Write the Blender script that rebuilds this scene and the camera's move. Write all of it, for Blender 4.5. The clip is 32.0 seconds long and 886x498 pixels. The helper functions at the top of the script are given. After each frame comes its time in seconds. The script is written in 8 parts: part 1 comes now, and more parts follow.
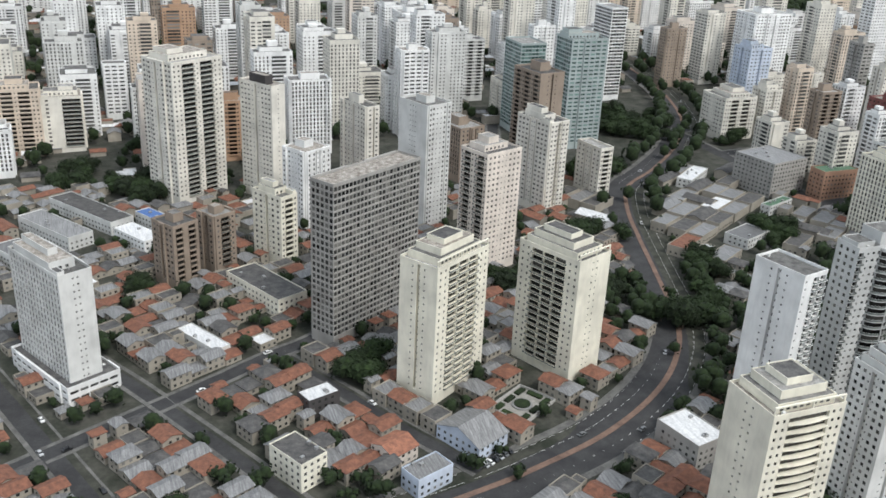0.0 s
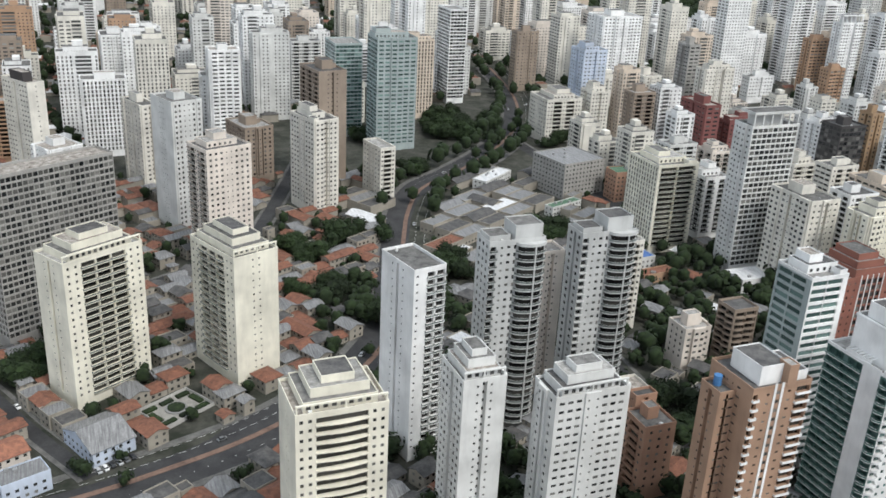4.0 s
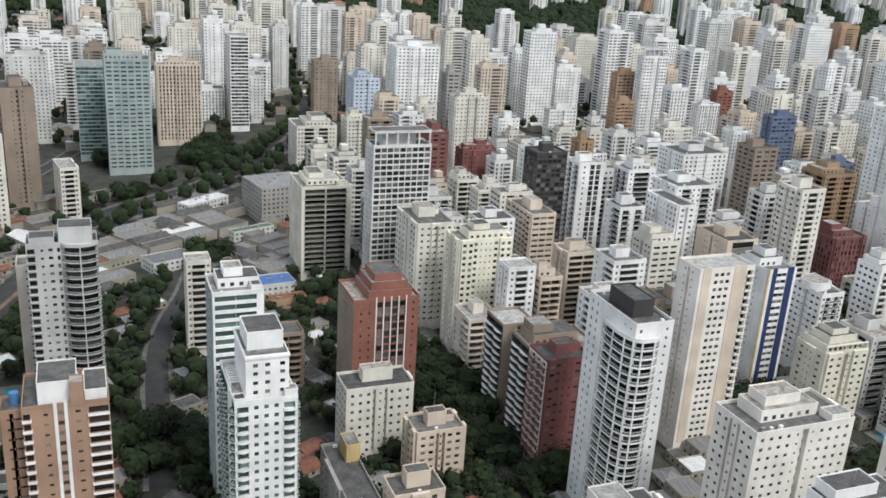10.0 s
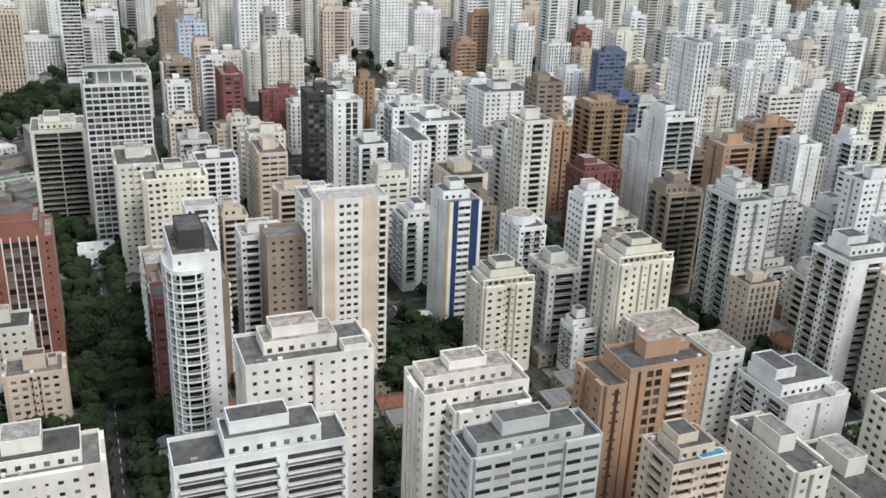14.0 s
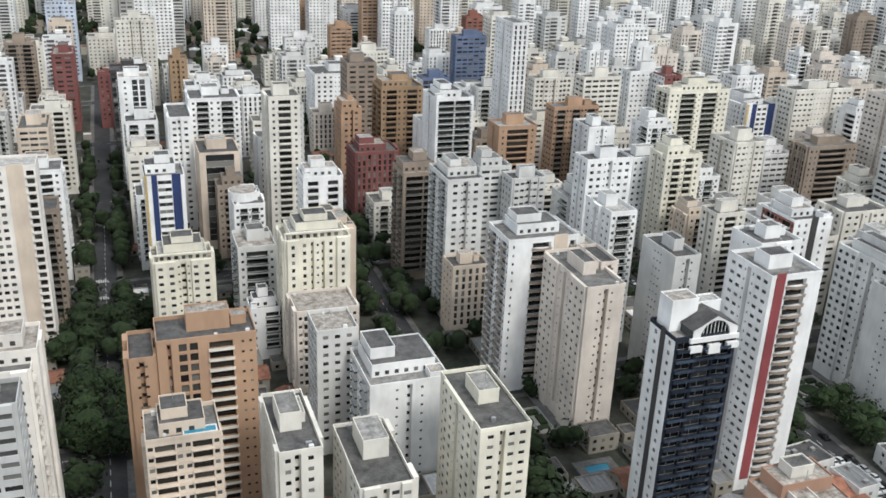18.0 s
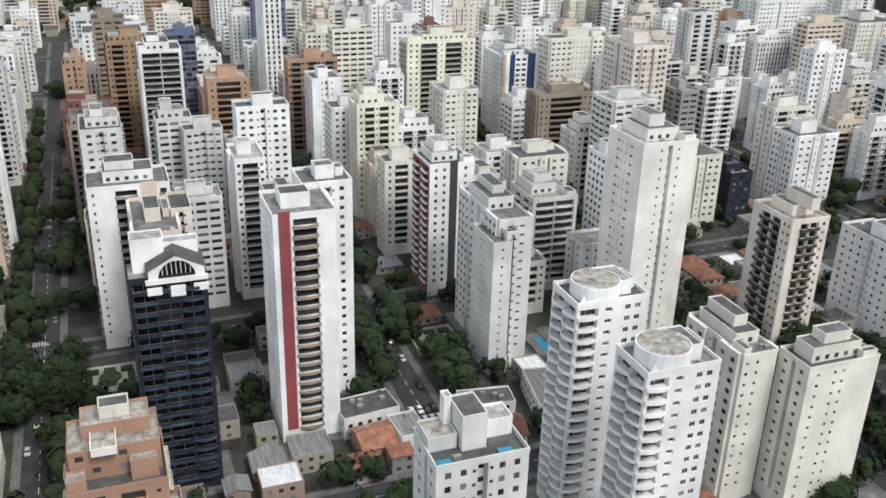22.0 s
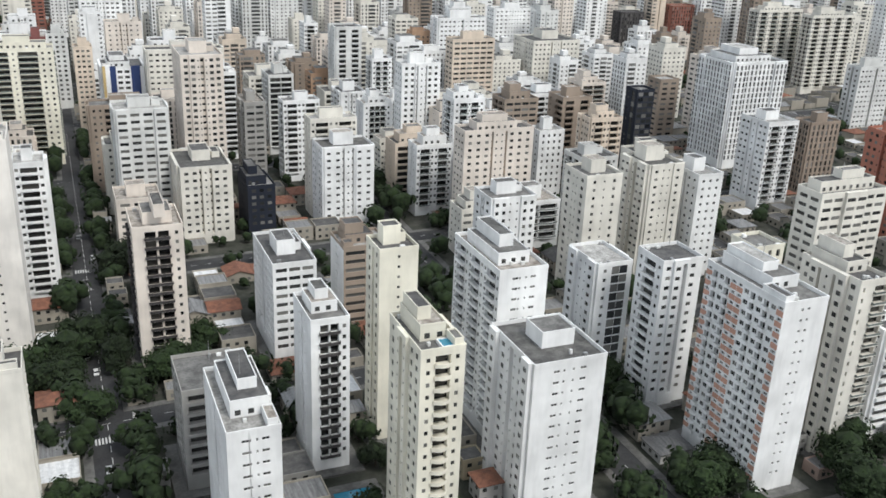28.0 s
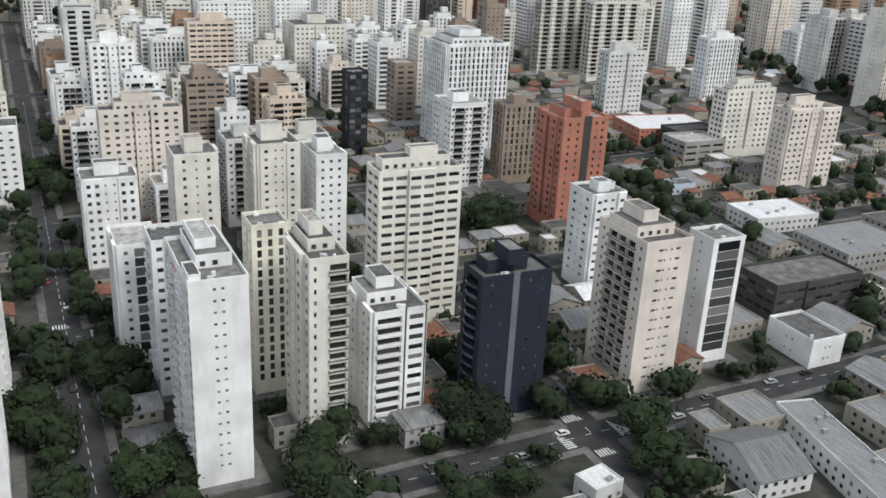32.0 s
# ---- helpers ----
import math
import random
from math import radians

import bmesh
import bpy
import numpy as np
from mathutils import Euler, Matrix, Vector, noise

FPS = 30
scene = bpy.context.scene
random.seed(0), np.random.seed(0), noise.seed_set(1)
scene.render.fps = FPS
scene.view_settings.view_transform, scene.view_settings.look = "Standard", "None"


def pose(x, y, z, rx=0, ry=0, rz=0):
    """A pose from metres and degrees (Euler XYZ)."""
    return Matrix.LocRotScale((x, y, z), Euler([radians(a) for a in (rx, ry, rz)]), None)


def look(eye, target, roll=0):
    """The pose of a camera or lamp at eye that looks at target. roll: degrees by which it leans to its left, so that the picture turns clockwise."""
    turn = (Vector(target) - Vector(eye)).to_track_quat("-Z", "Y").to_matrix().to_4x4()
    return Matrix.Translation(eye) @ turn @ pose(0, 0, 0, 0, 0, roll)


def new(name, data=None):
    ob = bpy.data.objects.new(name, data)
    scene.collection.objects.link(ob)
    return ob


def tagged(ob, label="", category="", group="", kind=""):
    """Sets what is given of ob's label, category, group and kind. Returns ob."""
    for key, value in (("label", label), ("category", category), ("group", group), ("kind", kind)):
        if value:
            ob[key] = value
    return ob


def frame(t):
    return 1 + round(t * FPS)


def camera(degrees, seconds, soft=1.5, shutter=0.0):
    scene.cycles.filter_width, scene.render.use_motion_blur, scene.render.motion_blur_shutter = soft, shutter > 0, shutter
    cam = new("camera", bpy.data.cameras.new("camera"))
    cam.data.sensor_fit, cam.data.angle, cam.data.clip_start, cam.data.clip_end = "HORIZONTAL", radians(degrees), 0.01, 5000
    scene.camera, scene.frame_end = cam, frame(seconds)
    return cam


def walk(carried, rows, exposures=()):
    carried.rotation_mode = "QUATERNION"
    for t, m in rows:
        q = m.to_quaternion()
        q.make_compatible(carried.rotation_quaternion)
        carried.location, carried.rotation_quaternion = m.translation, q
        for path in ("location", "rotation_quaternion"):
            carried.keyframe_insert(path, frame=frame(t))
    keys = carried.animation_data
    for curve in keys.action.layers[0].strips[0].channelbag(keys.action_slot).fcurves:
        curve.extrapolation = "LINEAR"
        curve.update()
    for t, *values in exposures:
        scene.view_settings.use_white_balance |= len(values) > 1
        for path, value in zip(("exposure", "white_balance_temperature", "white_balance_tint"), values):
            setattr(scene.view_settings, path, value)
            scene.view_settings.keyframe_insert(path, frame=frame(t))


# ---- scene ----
cam = camera(51.1, 32.0, 1.65)
METRES, EYE, TILT, LEAN, TURN = 1100.0, 223.5, 0.0, 0.0, -22.5
ROWS = [
    (0.0, 0.0, 0.0, 0.0, 1.09, -22.81, -2.6),
    (0.5, 0.0169, 0.0017, -0.0006, 1.14, -22.46, -2.54),
    (1.0, 0.0316, 0.0034, -0.0015, 1.15, -22.12, -2.54),
    (1.5, 0.0485, 0.0055, -0.0023, 1.11, -21.74, -2.74),
    (2.0, 0.0632, 0.0069, -0.003, 1.04, -21.5, -3.02),
    (2.5, 0.08, 0.0088, -0.0037, 1.05, -21.42, -3.27),
    (4.5, 0.1428, 0.0157, -0.007, 0.59, -22.05, -2.63),
    (5.0, 0.1575, 0.0175, -0.0077, 0.52, -21.88, -2.73),
    (5.5, 0.1744, 0.0195, -0.0085, 0.4, -21.67, -2.93),
    (6.0, 0.1891, 0.021, -0.0089, 0.39, -21.69, -2.97),
    (6.5, 0.2059, 0.0234, -0.0101, 0.66, -21.82, -2.83),
    (7.0, 0.2206, 0.0248, -0.0105, 0.99, -21.96, -2.5),
    (7.5, 0.2372, 0.0271, -0.0114, 1.37, -21.75, -2.35),
    (8.0, 0.2518, 0.0285, -0.0119, 1.58, -21.28, -2.47),
    (8.5, 0.2686, 0.0307, -0.0126, 1.91, -20.57, -2.7),
    (9.0, 0.2833, 0.0324, -0.0134, 2.07, -19.99, -3.01),
    (9.5, 0.3002, 0.0344, -0.014, 1.93, -19.52, -3.28),
    (10.0, 0.3148, 0.0361, -0.0148, 1.46, -19.17, -3.43),
    (10.5, 0.3317, 0.0382, -0.0157, 0.92, -18.85, -3.45),
    (11.0, 0.3464, 0.0397, -0.0163, 0.71, -18.72, -3.5),
    (11.5, 0.3631, 0.0415, -0.0172, 0.73, -19.0, -3.53),
    (12.0, 0.3777, 0.0435, -0.0183, 0.8, -19.73, -3.11),
    (12.5, 0.3945, 0.0456, -0.0194, 0.84, -20.78, -2.63),
    (13.0, 0.4088, 0.0469, -0.0201, 0.65, -21.55, -2.51),
    (13.5, 0.4257, 0.049, -0.021, 0.72, -21.82, -2.44),
    (15.5, 0.4877, 0.056, -0.0245, 4.96, -20.82, -1.51),
    (16.0, 0.5026, 0.0576, -0.0251, 5.78, -21.21, -1.54),
    (16.5, 0.5192, 0.0592, -0.0258, 5.68, -21.12, -2.08),
    (17.0, 0.5336, 0.0607, -0.0266, 4.96, -21.1, -2.49),
    (17.5, 0.5505, 0.0626, -0.0275, 4.07, -21.37, -2.48),
    (18.0, 0.5652, 0.0646, -0.0285, 3.44, -21.92, -2.24),
    (18.5, 0.5815, 0.0667, -0.0297, 2.82, -22.36, -2.15),
    (19.0, 0.5961, 0.0684, -0.0306, 2.28, -22.7, -2.12),
    (19.5, 0.6125, 0.0702, -0.0316, 1.74, -22.86, -2.24),
    (20.0, 0.6268, 0.0721, -0.0328, 1.44, -22.96, -2.4),
    (20.5, 0.6412, 0.0737, -0.0338, 1.5, -22.95, -2.53),
    (21.0, 0.6574, 0.0755, -0.0348, 1.81, -22.94, -2.4),
    (21.5, 0.6718, 0.0773, -0.0358, 2.06, -23.08, -2.07),
    (22.0, 0.6877, 0.0787, -0.037, 2.27, -23.46, -1.44),
    (22.5, 0.7023, 0.0808, -0.0379, 1.96, -24.04, -2.2),
    (23.0, 0.7186, 0.0826, -0.0385, 1.58, -23.64, -3.06),
    (23.5, 0.7328, 0.0841, -0.0392, 1.17, -22.31, -2.99),
    (24.0, 0.7491, 0.0861, -0.0401, 0.42, -21.18, -2.83),
    (24.5, 0.7634, 0.0878, -0.0409, 0.1, -21.18, -2.08),
    (26.5, 0.8234, 0.0937, -0.0433, 0.81, -21.99, -1.9),
    (27.0, 0.8396, 0.0956, -0.044, 0.66, -21.64, -2.15),
    (27.5, 0.8538, 0.0969, -0.0445, 0.44, -21.4, -2.27),
    (28.0, 0.87, 0.0987, -0.0452, -0.01, -21.37, -2.24),
    (28.5, 0.8843, 0.1001, -0.0459, -0.53, -21.27, -2.14),
    (29.0, 0.9005, 0.1015, -0.0465, -1.28, -21.16, -2.08),
    (29.5, 0.9146, 0.1026, -0.0469, -1.76, -21.27, -2.11),
    (30.0, 0.9309, 0.1041, -0.0474, -2.05, -21.65, -2.24),
    (30.5, 0.9451, 0.1052, -0.0479, -2.16, -21.89, -2.42),
    (31.0, 0.9617, 0.1067, -0.0484, -2.32, -21.92, -2.67),
    (31.5, 0.9761, 0.1082, -0.0492, -2.43, -21.73, -2.82),
    (32.0, 0.9925, 0.1095, -0.0501, -2.41, -21.4, -2.83),
]
walk(cam, [(t, pose(0, 0, EYE, TILT, LEAN, TURN) @ pose(METRES * x, METRES * y, METRES * z, 90 + pitch, roll, yaw)) for t, x, y, z, yaw, pitch, roll in ROWS],
     [(0, -0.01), (8, -0.01), (11, -0.14), (12.5, -0.15), (15.5, -0.04), (19, -0.04), (22, 0.02), (23, 0.08), (24, 0.02), (28, -0.04), (30.5, -0.15), (32, -0.16)])

# ---- light ----
SLOPE_X, SLOPE_Y = 0.02262, 0.0127


def ground(x, y):
    """Height of the gently rising ground."""
    return SLOPE_X * x + SLOPE_Y * y


world = bpy.data.worlds.new("overcast_sky")
scene.world = world
world.use_nodes = True
wn = world.node_tree
wn.nodes.clear()
sky = wn.nodes.new("ShaderNodeTexSky")
sky.sky_type, sky.sun_disc = "NISHITA", False
sky.sun_elevation, sky.sun_rotation = radians(52), radians(158)
sky.dust_density, sky.air_density = 3.0, 1.0
soft_sky = wn.nodes.new("ShaderNodeMixRGB")
soft_sky.inputs["Fac"].default_value = 0.72
soft_sky.inputs["Color2"].default_value = (8.95, 9.8, 10.65, 1)
back = wn.nodes.new("ShaderNodeBackground")
back.inputs["Strength"].default_value = 0.117
wout = wn.nodes.new("ShaderNodeOutputWorld")
wn.links.new(sky.outputs[0], soft_sky.inputs["Color1"])
wn.links.new(soft_sky.outputs[0], back.inputs["Color"])
wn.links.new(back.outputs[0], wout.inputs["Surface"])
sun = new("sun", bpy.data.lights.new("sun", "SUN"))
sun.data.energy, sun.data.angle, sun.data.color = 2.5, radians(16), (1.0, 0.99, 0.95)
sun.matrix_world = look((0, 0, 0), (-0.23, 0.57, -0.80))


# ---- materials ----
def nodes_of(name, rough=0.8, metal=0.0):
    m = bpy.data.materials.new(name)
    m.use_nodes = True
    b = m.node_tree.nodes["Principled BSDF"]
    b.inputs["Roughness"].default_value, b.inputs["Metallic"].default_value = rough, metal
    return m, m.node_tree, b


def blotchy(name, dark, light, scale, stretch=(1, 1, 1), rough=0.85, fine=0.0, bump=0.0, vary=0.0, metal=0.0, ramp=(0.3, 0.7)):
    """Two-scale noise between two colours, with optional relief and a little change from object to object."""
    m, t, b = nodes_of(name, rough, metal)
    geo = t.nodes.new("ShaderNodeNewGeometry")
    mp = t.nodes.new("ShaderNodeMapping")
    mp.inputs["Scale"].default_value = stretch
    n1 = t.nodes.new("ShaderNodeTexNoise")
    n1.inputs["Scale"].default_value, n1.inputs["Detail"].default_value = scale, 5
    n1.inputs["Roughness"].default_value = 0.65
    rp = t.nodes.new("ShaderNodeValToRGB")
    rp.color_ramp.elements[0].position, rp.color_ramp.elements[1].position = ramp
    rp.color_ramp.elements[0].color, rp.color_ramp.elements[1].color = (*dark, 1), (*light, 1)
    t.links.new(geo.outputs["Position"], mp.inputs["Vector"])
    t.links.new(mp.outputs[0], n1.inputs["Vector"])
    t.links.new(n1.outputs["Fac"], rp.inputs["Fac"])
    out = rp.outputs[0]
    if fine:
        n2 = t.nodes.new("ShaderNodeTexNoise")
        n2.inputs["Scale"].default_value, n2.inputs["Detail"].default_value = fine, 3
        t.links.new(geo.outputs["Position"], n2.inputs["Vector"])
        mr = t.nodes.new("ShaderNodeMapRange")
        mr.inputs["From Min"].default_value, mr.inputs["From Max"].default_value = 0.3, 0.7
        mr.inputs["To Min"].default_value, mr.inputs["To Max"].default_value = 0.82, 1.12
        t.links.new(n2.outputs["Fac"], mr.inputs["Value"])
        mx = t.nodes.new("ShaderNodeVectorMath")
        mx.operation = "SCALE"
        t.links.new(out, mx.inputs[0])
        t.links.new(mr.outputs[0], mx.inputs["Scale"])
        out = mx.outputs[0]
        if bump:
            bp = t.nodes.new("ShaderNodeBump")
            bp.inputs["Strength"].default_value, bp.inputs["Distance"].default_value = bump, 0.15
            t.links.new(n2.outputs["Fac"], bp.inputs["Height"])
            t.links.new(bp.outputs[0], b.inputs["Normal"])
    if vary:
        oi = t.nodes.new("ShaderNodeObjectInfo")
        vr = t.nodes.new("ShaderNodeMapRange")
        vr.inputs["To Min"].default_value, vr.inputs["To Max"].default_value = 1 - vary, 1 + vary
        t.links.new(oi.outputs["Random"], vr.inputs["Value"])
        ms = t.nodes.new("ShaderNodeVectorMath")
        ms.operation = "SCALE"
        t.links.new(out, ms.inputs[0])
        t.links.new(vr.outputs[0], ms.inputs["Scale"])
        out = ms.outputs[0]
    t.links.new(out, b.inputs["Base Color"])
    return m


def paint(name, c):
    """Weathered masonry paint: rain streaks down the wall and a broad mottling."""
    return blotchy(name, tuple(v * 0.86 for v in c), c, 0.28, (1.5, 1.5, 0.28), 0.82, fine=0.09, vary=0.05, ramp=(0.22, 0.55))


def panes(name, island, dark=(0.008, 0.010, 0.012), light=(0.22, 0.215, 0.20)):
    """Window glass with dim rooms behind; some panes show pale blinds."""
    m, t, b = nodes_of(name, 0.12)
    src = t.nodes.new("ShaderNodeNewGeometry" if island else "ShaderNodeObjectInfo")
    rp = t.nodes.new("ShaderNodeValToRGB")
    e = rp.color_ramp.elements
    e[0].position, e[0].color = 0.0, (*dark, 1)
    e[1].position, e[1].color = 1.0, (*light, 1)
    mid = e.new(0.62)
    mid.color = (*[d * 0.7 + l * 0.24 for d, l in zip(dark, light)], 1)
    t.links.new(src.outputs["Random Per Island" if island else "Random"], rp.inputs["Fac"])
    t.links.new(rp.outputs[0], b.inputs["Base Color"])
    return m


WALLS = {
    "W": ("white", (0.80, 0.80, 0.79)), "C": ("cream", (0.71, 0.68, 0.61)), "Y": ("pale yellow", (0.77, 0.735, 0.62)),
    "G": ("light grey", (0.63, 0.63, 0.61)), "B": ("beige", (0.64, 0.54, 0.44)), "P": ("pinkish cream", (0.70, 0.63, 0.56)),
    "R": ("red brick", (0.27, 0.11, 0.08)), "O": ("orange brick", (0.42, 0.27, 0.175)), "V": ("orange red", (0.44, 0.175, 0.12)),
    "N": ("navy blue", (0.010, 0.014, 0.026)), "T": ("taupe brown", (0.30, 0.24, 0.19)), "D": ("dark grey", (0.06, 0.055, 0.055)),
    "K": ("teal glass", (0.37, 0.425, 0.42)), "U": ("burgundy", (0.20, 0.075, 0.068)), "S": ("bare concrete", (0.33, 0.32, 0.30)),
    "M": ("tan brown", (0.345, 0.22, 0.15)), "A": ("salmon brick", (0.38, 0.225, 0.155)),
    "H": ("warm white", (0.79, 0.75, 0.695)), "Z": ("ochre yellow", (0.50, 0.37, 0.17)), "J": ("cool grey", (0.50, 0.505, 0.495)), "X": ("dark green glass", (0.085, 0.17, 0.145)), "Q": ("ochre brown", (0.33, 0.22, 0.13)), "L": ("pale blue", (0.52, 0.58, 0.68)), "I": ("steel blue", (0.12, 0.16, 0.26)),
}
WALL_MAT = {k: paint("wall_paint_" + n.replace(" ", "_"), c) for k, (n, c) in WALLS.items()}
GLASS_FAR = panes("window_glass_rows", True)
GLASS_ONE = panes("window_glass", False)
# Darker copies of the glass: the shade inside deep balconies is painted in.
GLASS_DEEP = panes("shade_darkened_balcony_glass", True, (0.004, 0.005, 0.006), (0.075, 0.072, 0.065))
GLASS_DEEP_ONE = panes("shade_darkened_door_glass", False, (0.004, 0.005, 0.006), (0.075, 0.072, 0.065))
# Far panes are made paler, so distance haze sits in their colour.
GLASS_PALE = panes("haze_tinted_window_glass", True, (0.045, 0.047, 0.048), (0.30, 0.295, 0.28))
GLASS_GREEN = panes("green_window_glass", True, (0.025, 0.055, 0.05), (0.20, 0.30, 0.28))
# Dark sheets that paint the shade inside open, unfinished floors; no glass there.
VOID = panes("painted_floor_shade", True, (0.02, 0.02, 0.02), (0.09, 0.085, 0.08))
ROOF_DECK = blotchy("roof_membrane", (0.05, 0.048, 0.046), (0.20, 0.195, 0.185), 0.3, fine=1.6, vary=0.35)
ROOF_LIGHT = blotchy("pale_roof_screed", (0.16, 0.155, 0.145), (0.42, 0.41, 0.39), 0.35, fine=1.4, vary=0.25)
STAINED_DECK = blotchy("stained_brown_deck", (0.11, 0.085, 0.065), (0.46, 0.43, 0.39), 0.45, fine=1.8)
RED_BAND = paint("red_band_paint", (0.27, 0.06, 0.065))
ASH_BAND = paint("ash_grey_band_paint", (0.13, 0.135, 0.145))
BLUE_BAND = paint("blue_band_paint", (0.022, 0.042, 0.13))
SALMON = paint("salmon_panel_paint", (0.55, 0.31, 0.23))
GLASS_RAIL = blotchy("tinted_glass_rails", (0.09, 0.105, 0.10), (0.19, 0.21, 0.20), 0.8, rough=0.25, vary=0.3)
TEAL_RAIL = paint("teal_glass_rails", (0.075, 0.165, 0.14))
STEEL_BLUE = blotchy("dark_blue_glass_rails", (0.018, 0.028, 0.045), (0.05, 0.07, 0.10), 0.6, rough=0.2, vary=0.5)
DARK_PANEL = paint("dark_panel_paint", (0.05, 0.045, 0.045))
TERRACOTTA = blotchy("terracotta_tiles", (0.13, 0.06, 0.042), (0.33, 0.14, 0.085), 0.5, fine=3.0, bump=0.4, vary=0.28, rough=0.9)
METAL_ROOF = blotchy("metal_sheet_roof", (0.08, 0.08, 0.082), (0.25, 0.25, 0.25), 0.3, (6, 0.3, 1), 0.5, fine=1.2, vary=0.3)
WHITE_ROOF = blotchy("white_sheet_roof", (0.48, 0.49, 0.50), (0.78, 0.78, 0.78), 0.3, (3, 0.3, 1), 0.45, fine=1.0)
DARK_ROOF = blotchy("dark_tar_roof", (0.035, 0.035, 0.037), (0.12, 0.115, 0.11), 0.3, fine=1.3, vary=0.2)
GREEN_ROOF = blotchy("green_sheet_roof", (0.05, 0.11, 0.07), (0.12, 0.20, 0.13), 0.4, fine=1.0)
BLUE_ROOF = blotchy("blue_sheet_roof", (0.05, 0.11, 0.28), (0.10, 0.19, 0.42), 0.4, fine=1.0)
ASPHALT = blotchy("asphalt", (0.022, 0.022, 0.024), (0.050, 0.050, 0.051), 0.12, fine=1.5, rough=0.95)
PAVING = blotchy("pavement_concrete", (0.07, 0.069, 0.066), (0.17, 0.166, 0.157), 0.2, fine=1.2, rough=0.95)
SOIL = blotchy("town_ground", (0.016, 0.020, 0.012), (0.065, 0.064, 0.053), 0.09, fine=0.5, rough=1.0, ramp=(0.35, 0.65))
MEDIAN = blotchy("reddish_path", (0.11, 0.070, 0.055), (0.22, 0.14, 0.105), 0.15, fine=1.0, rough=0.95)
LEAVES = blotchy("foliage", (0.004, 0.010, 0.003), (0.023, 0.042, 0.011), 0.5, fine=2.2, vary=0.4, rough=1.0)
BARK = blotchy("bark", (0.05, 0.04, 0.03), (0.13, 0.10, 0.08), 3.0, fine=8.0)
LINE = blotchy("road_paint", (0.45, 0.45, 0.44), (0.75, 0.75, 0.73), 0.8, fine=4.0)
RUBBER = blotchy("rubber", (0.01, 0.01, 0.01), (0.025, 0.025, 0.025), 3.0)
CAR_GLASS = panes("car_glass", False, (0.01, 0.012, 0.014), (0.03, 0.035, 0.04))
STEEL = blotchy("galvanised_steel", (0.30, 0.30, 0.30), (0.48, 0.48, 0.48), 2.0, rough=0.45, metal=0.6)
PLASTIC = blotchy("blue_water_tank", (0.05, 0.16, 0.36), (0.08, 0.22, 0.45), 1.5, rough=0.5)
WATER, _wt, _wb = nodes_of("pool_water", 0.06)
_wb.inputs["Base Color"].default_value = (0.035, 0.21, 0.31, 1)


def car_paint(name, c):
    return blotchy(name, tuple(v * 0.9 for v in c), c, 1.5, rough=0.28)


CAR_PAINTS = [car_paint("car_paint_" + n, c) for n, c in (
    ("white", (0.75, 0.75, 0.74)), ("silver", (0.45, 0.46, 0.47)), ("black", (0.02, 0.02, 0.022)), ("grey", (0.14, 0.145, 0.15)), ("red", (0.35, 0.03, 0.03)))]
CAR_WORDS = ["white", "silver", "black", "dark grey", "red"]


# ---- mesh helpers ----
LOOSE = (GLASS_FAR, GLASS_PALE, GLASS_ONE, GLASS_GREEN, GLASS_DEEP_ONE, VOID)


def mesh_of(name, quads, *mats, index=None):
    """A mesh from a list of four-cornered faces."""
    me = bpy.data.meshes.new(name)
    if mats and mats[0] in LOOSE or len(quads) > 30000:
        me.from_pydata([p for q in quads for p in q], [], [(4 * i, 4 * i + 1, 4 * i + 2, 4 * i + 3) for i in range(len(quads))])
    else:
        at, faces = {}, []
        for q in quads:
            f = [at.setdefault((round(x, 3), round(y, 3), round(z, 3)), len(at)) for x, y, z in q]
            faces.append(tuple(dict.fromkeys(f)) if len(set(f)) > 2 else tuple(f))
        me.from_pydata(list(at), [], faces)
    for m in mats:
        me.materials.append(m)
    if index is not None:
        me.polygons.foreach_set("material_index", index)
    me.update()
    return me


def part(name, me, parent, label="", at=(0, 0, 0), turn=0.0, kind=""):
    ob = new(name, me)
    ob.parent = parent
    ob.location = at
    ob.rotation_euler = (0, 0, turn)
    if label or kind:
        tagged(ob, label, kind=kind)
    return ob


def box(x0, y0, z0, x1, y1, z1, bottom=False):
    """The sides and top of a block as faces."""
    a, b, c, d = (x0, y0), (x1, y0), (x1, y1), (x0, y1)
    out = [[(*p, z0), (*q, z0), (*q, z1), (*p, z1)] for p, q in ((a, b), (b, c), (c, d), (d, a))]
    out.append([(*a, z1), (*b, z1), (*c, z1), (*d, z1)])
    if bottom:
        out.append([(*d, z0), (*c, z0), (*b, z0), (*a, z0)])
    return out


def rim(x0, y0, x1, y1, z0, z1, t):
    """A parapet: four thin blocks butted round a roof."""
    return box(x0, y0, z0, x1, y0 + t, z1) + box(x0, y1 - t, z0, x1, y1, z1) + box(x0, y0 + t, z0, x0 + t, y1 - t, z1) + box(x1 - t, y0 + t, z0, x1, y1 - t, z1)


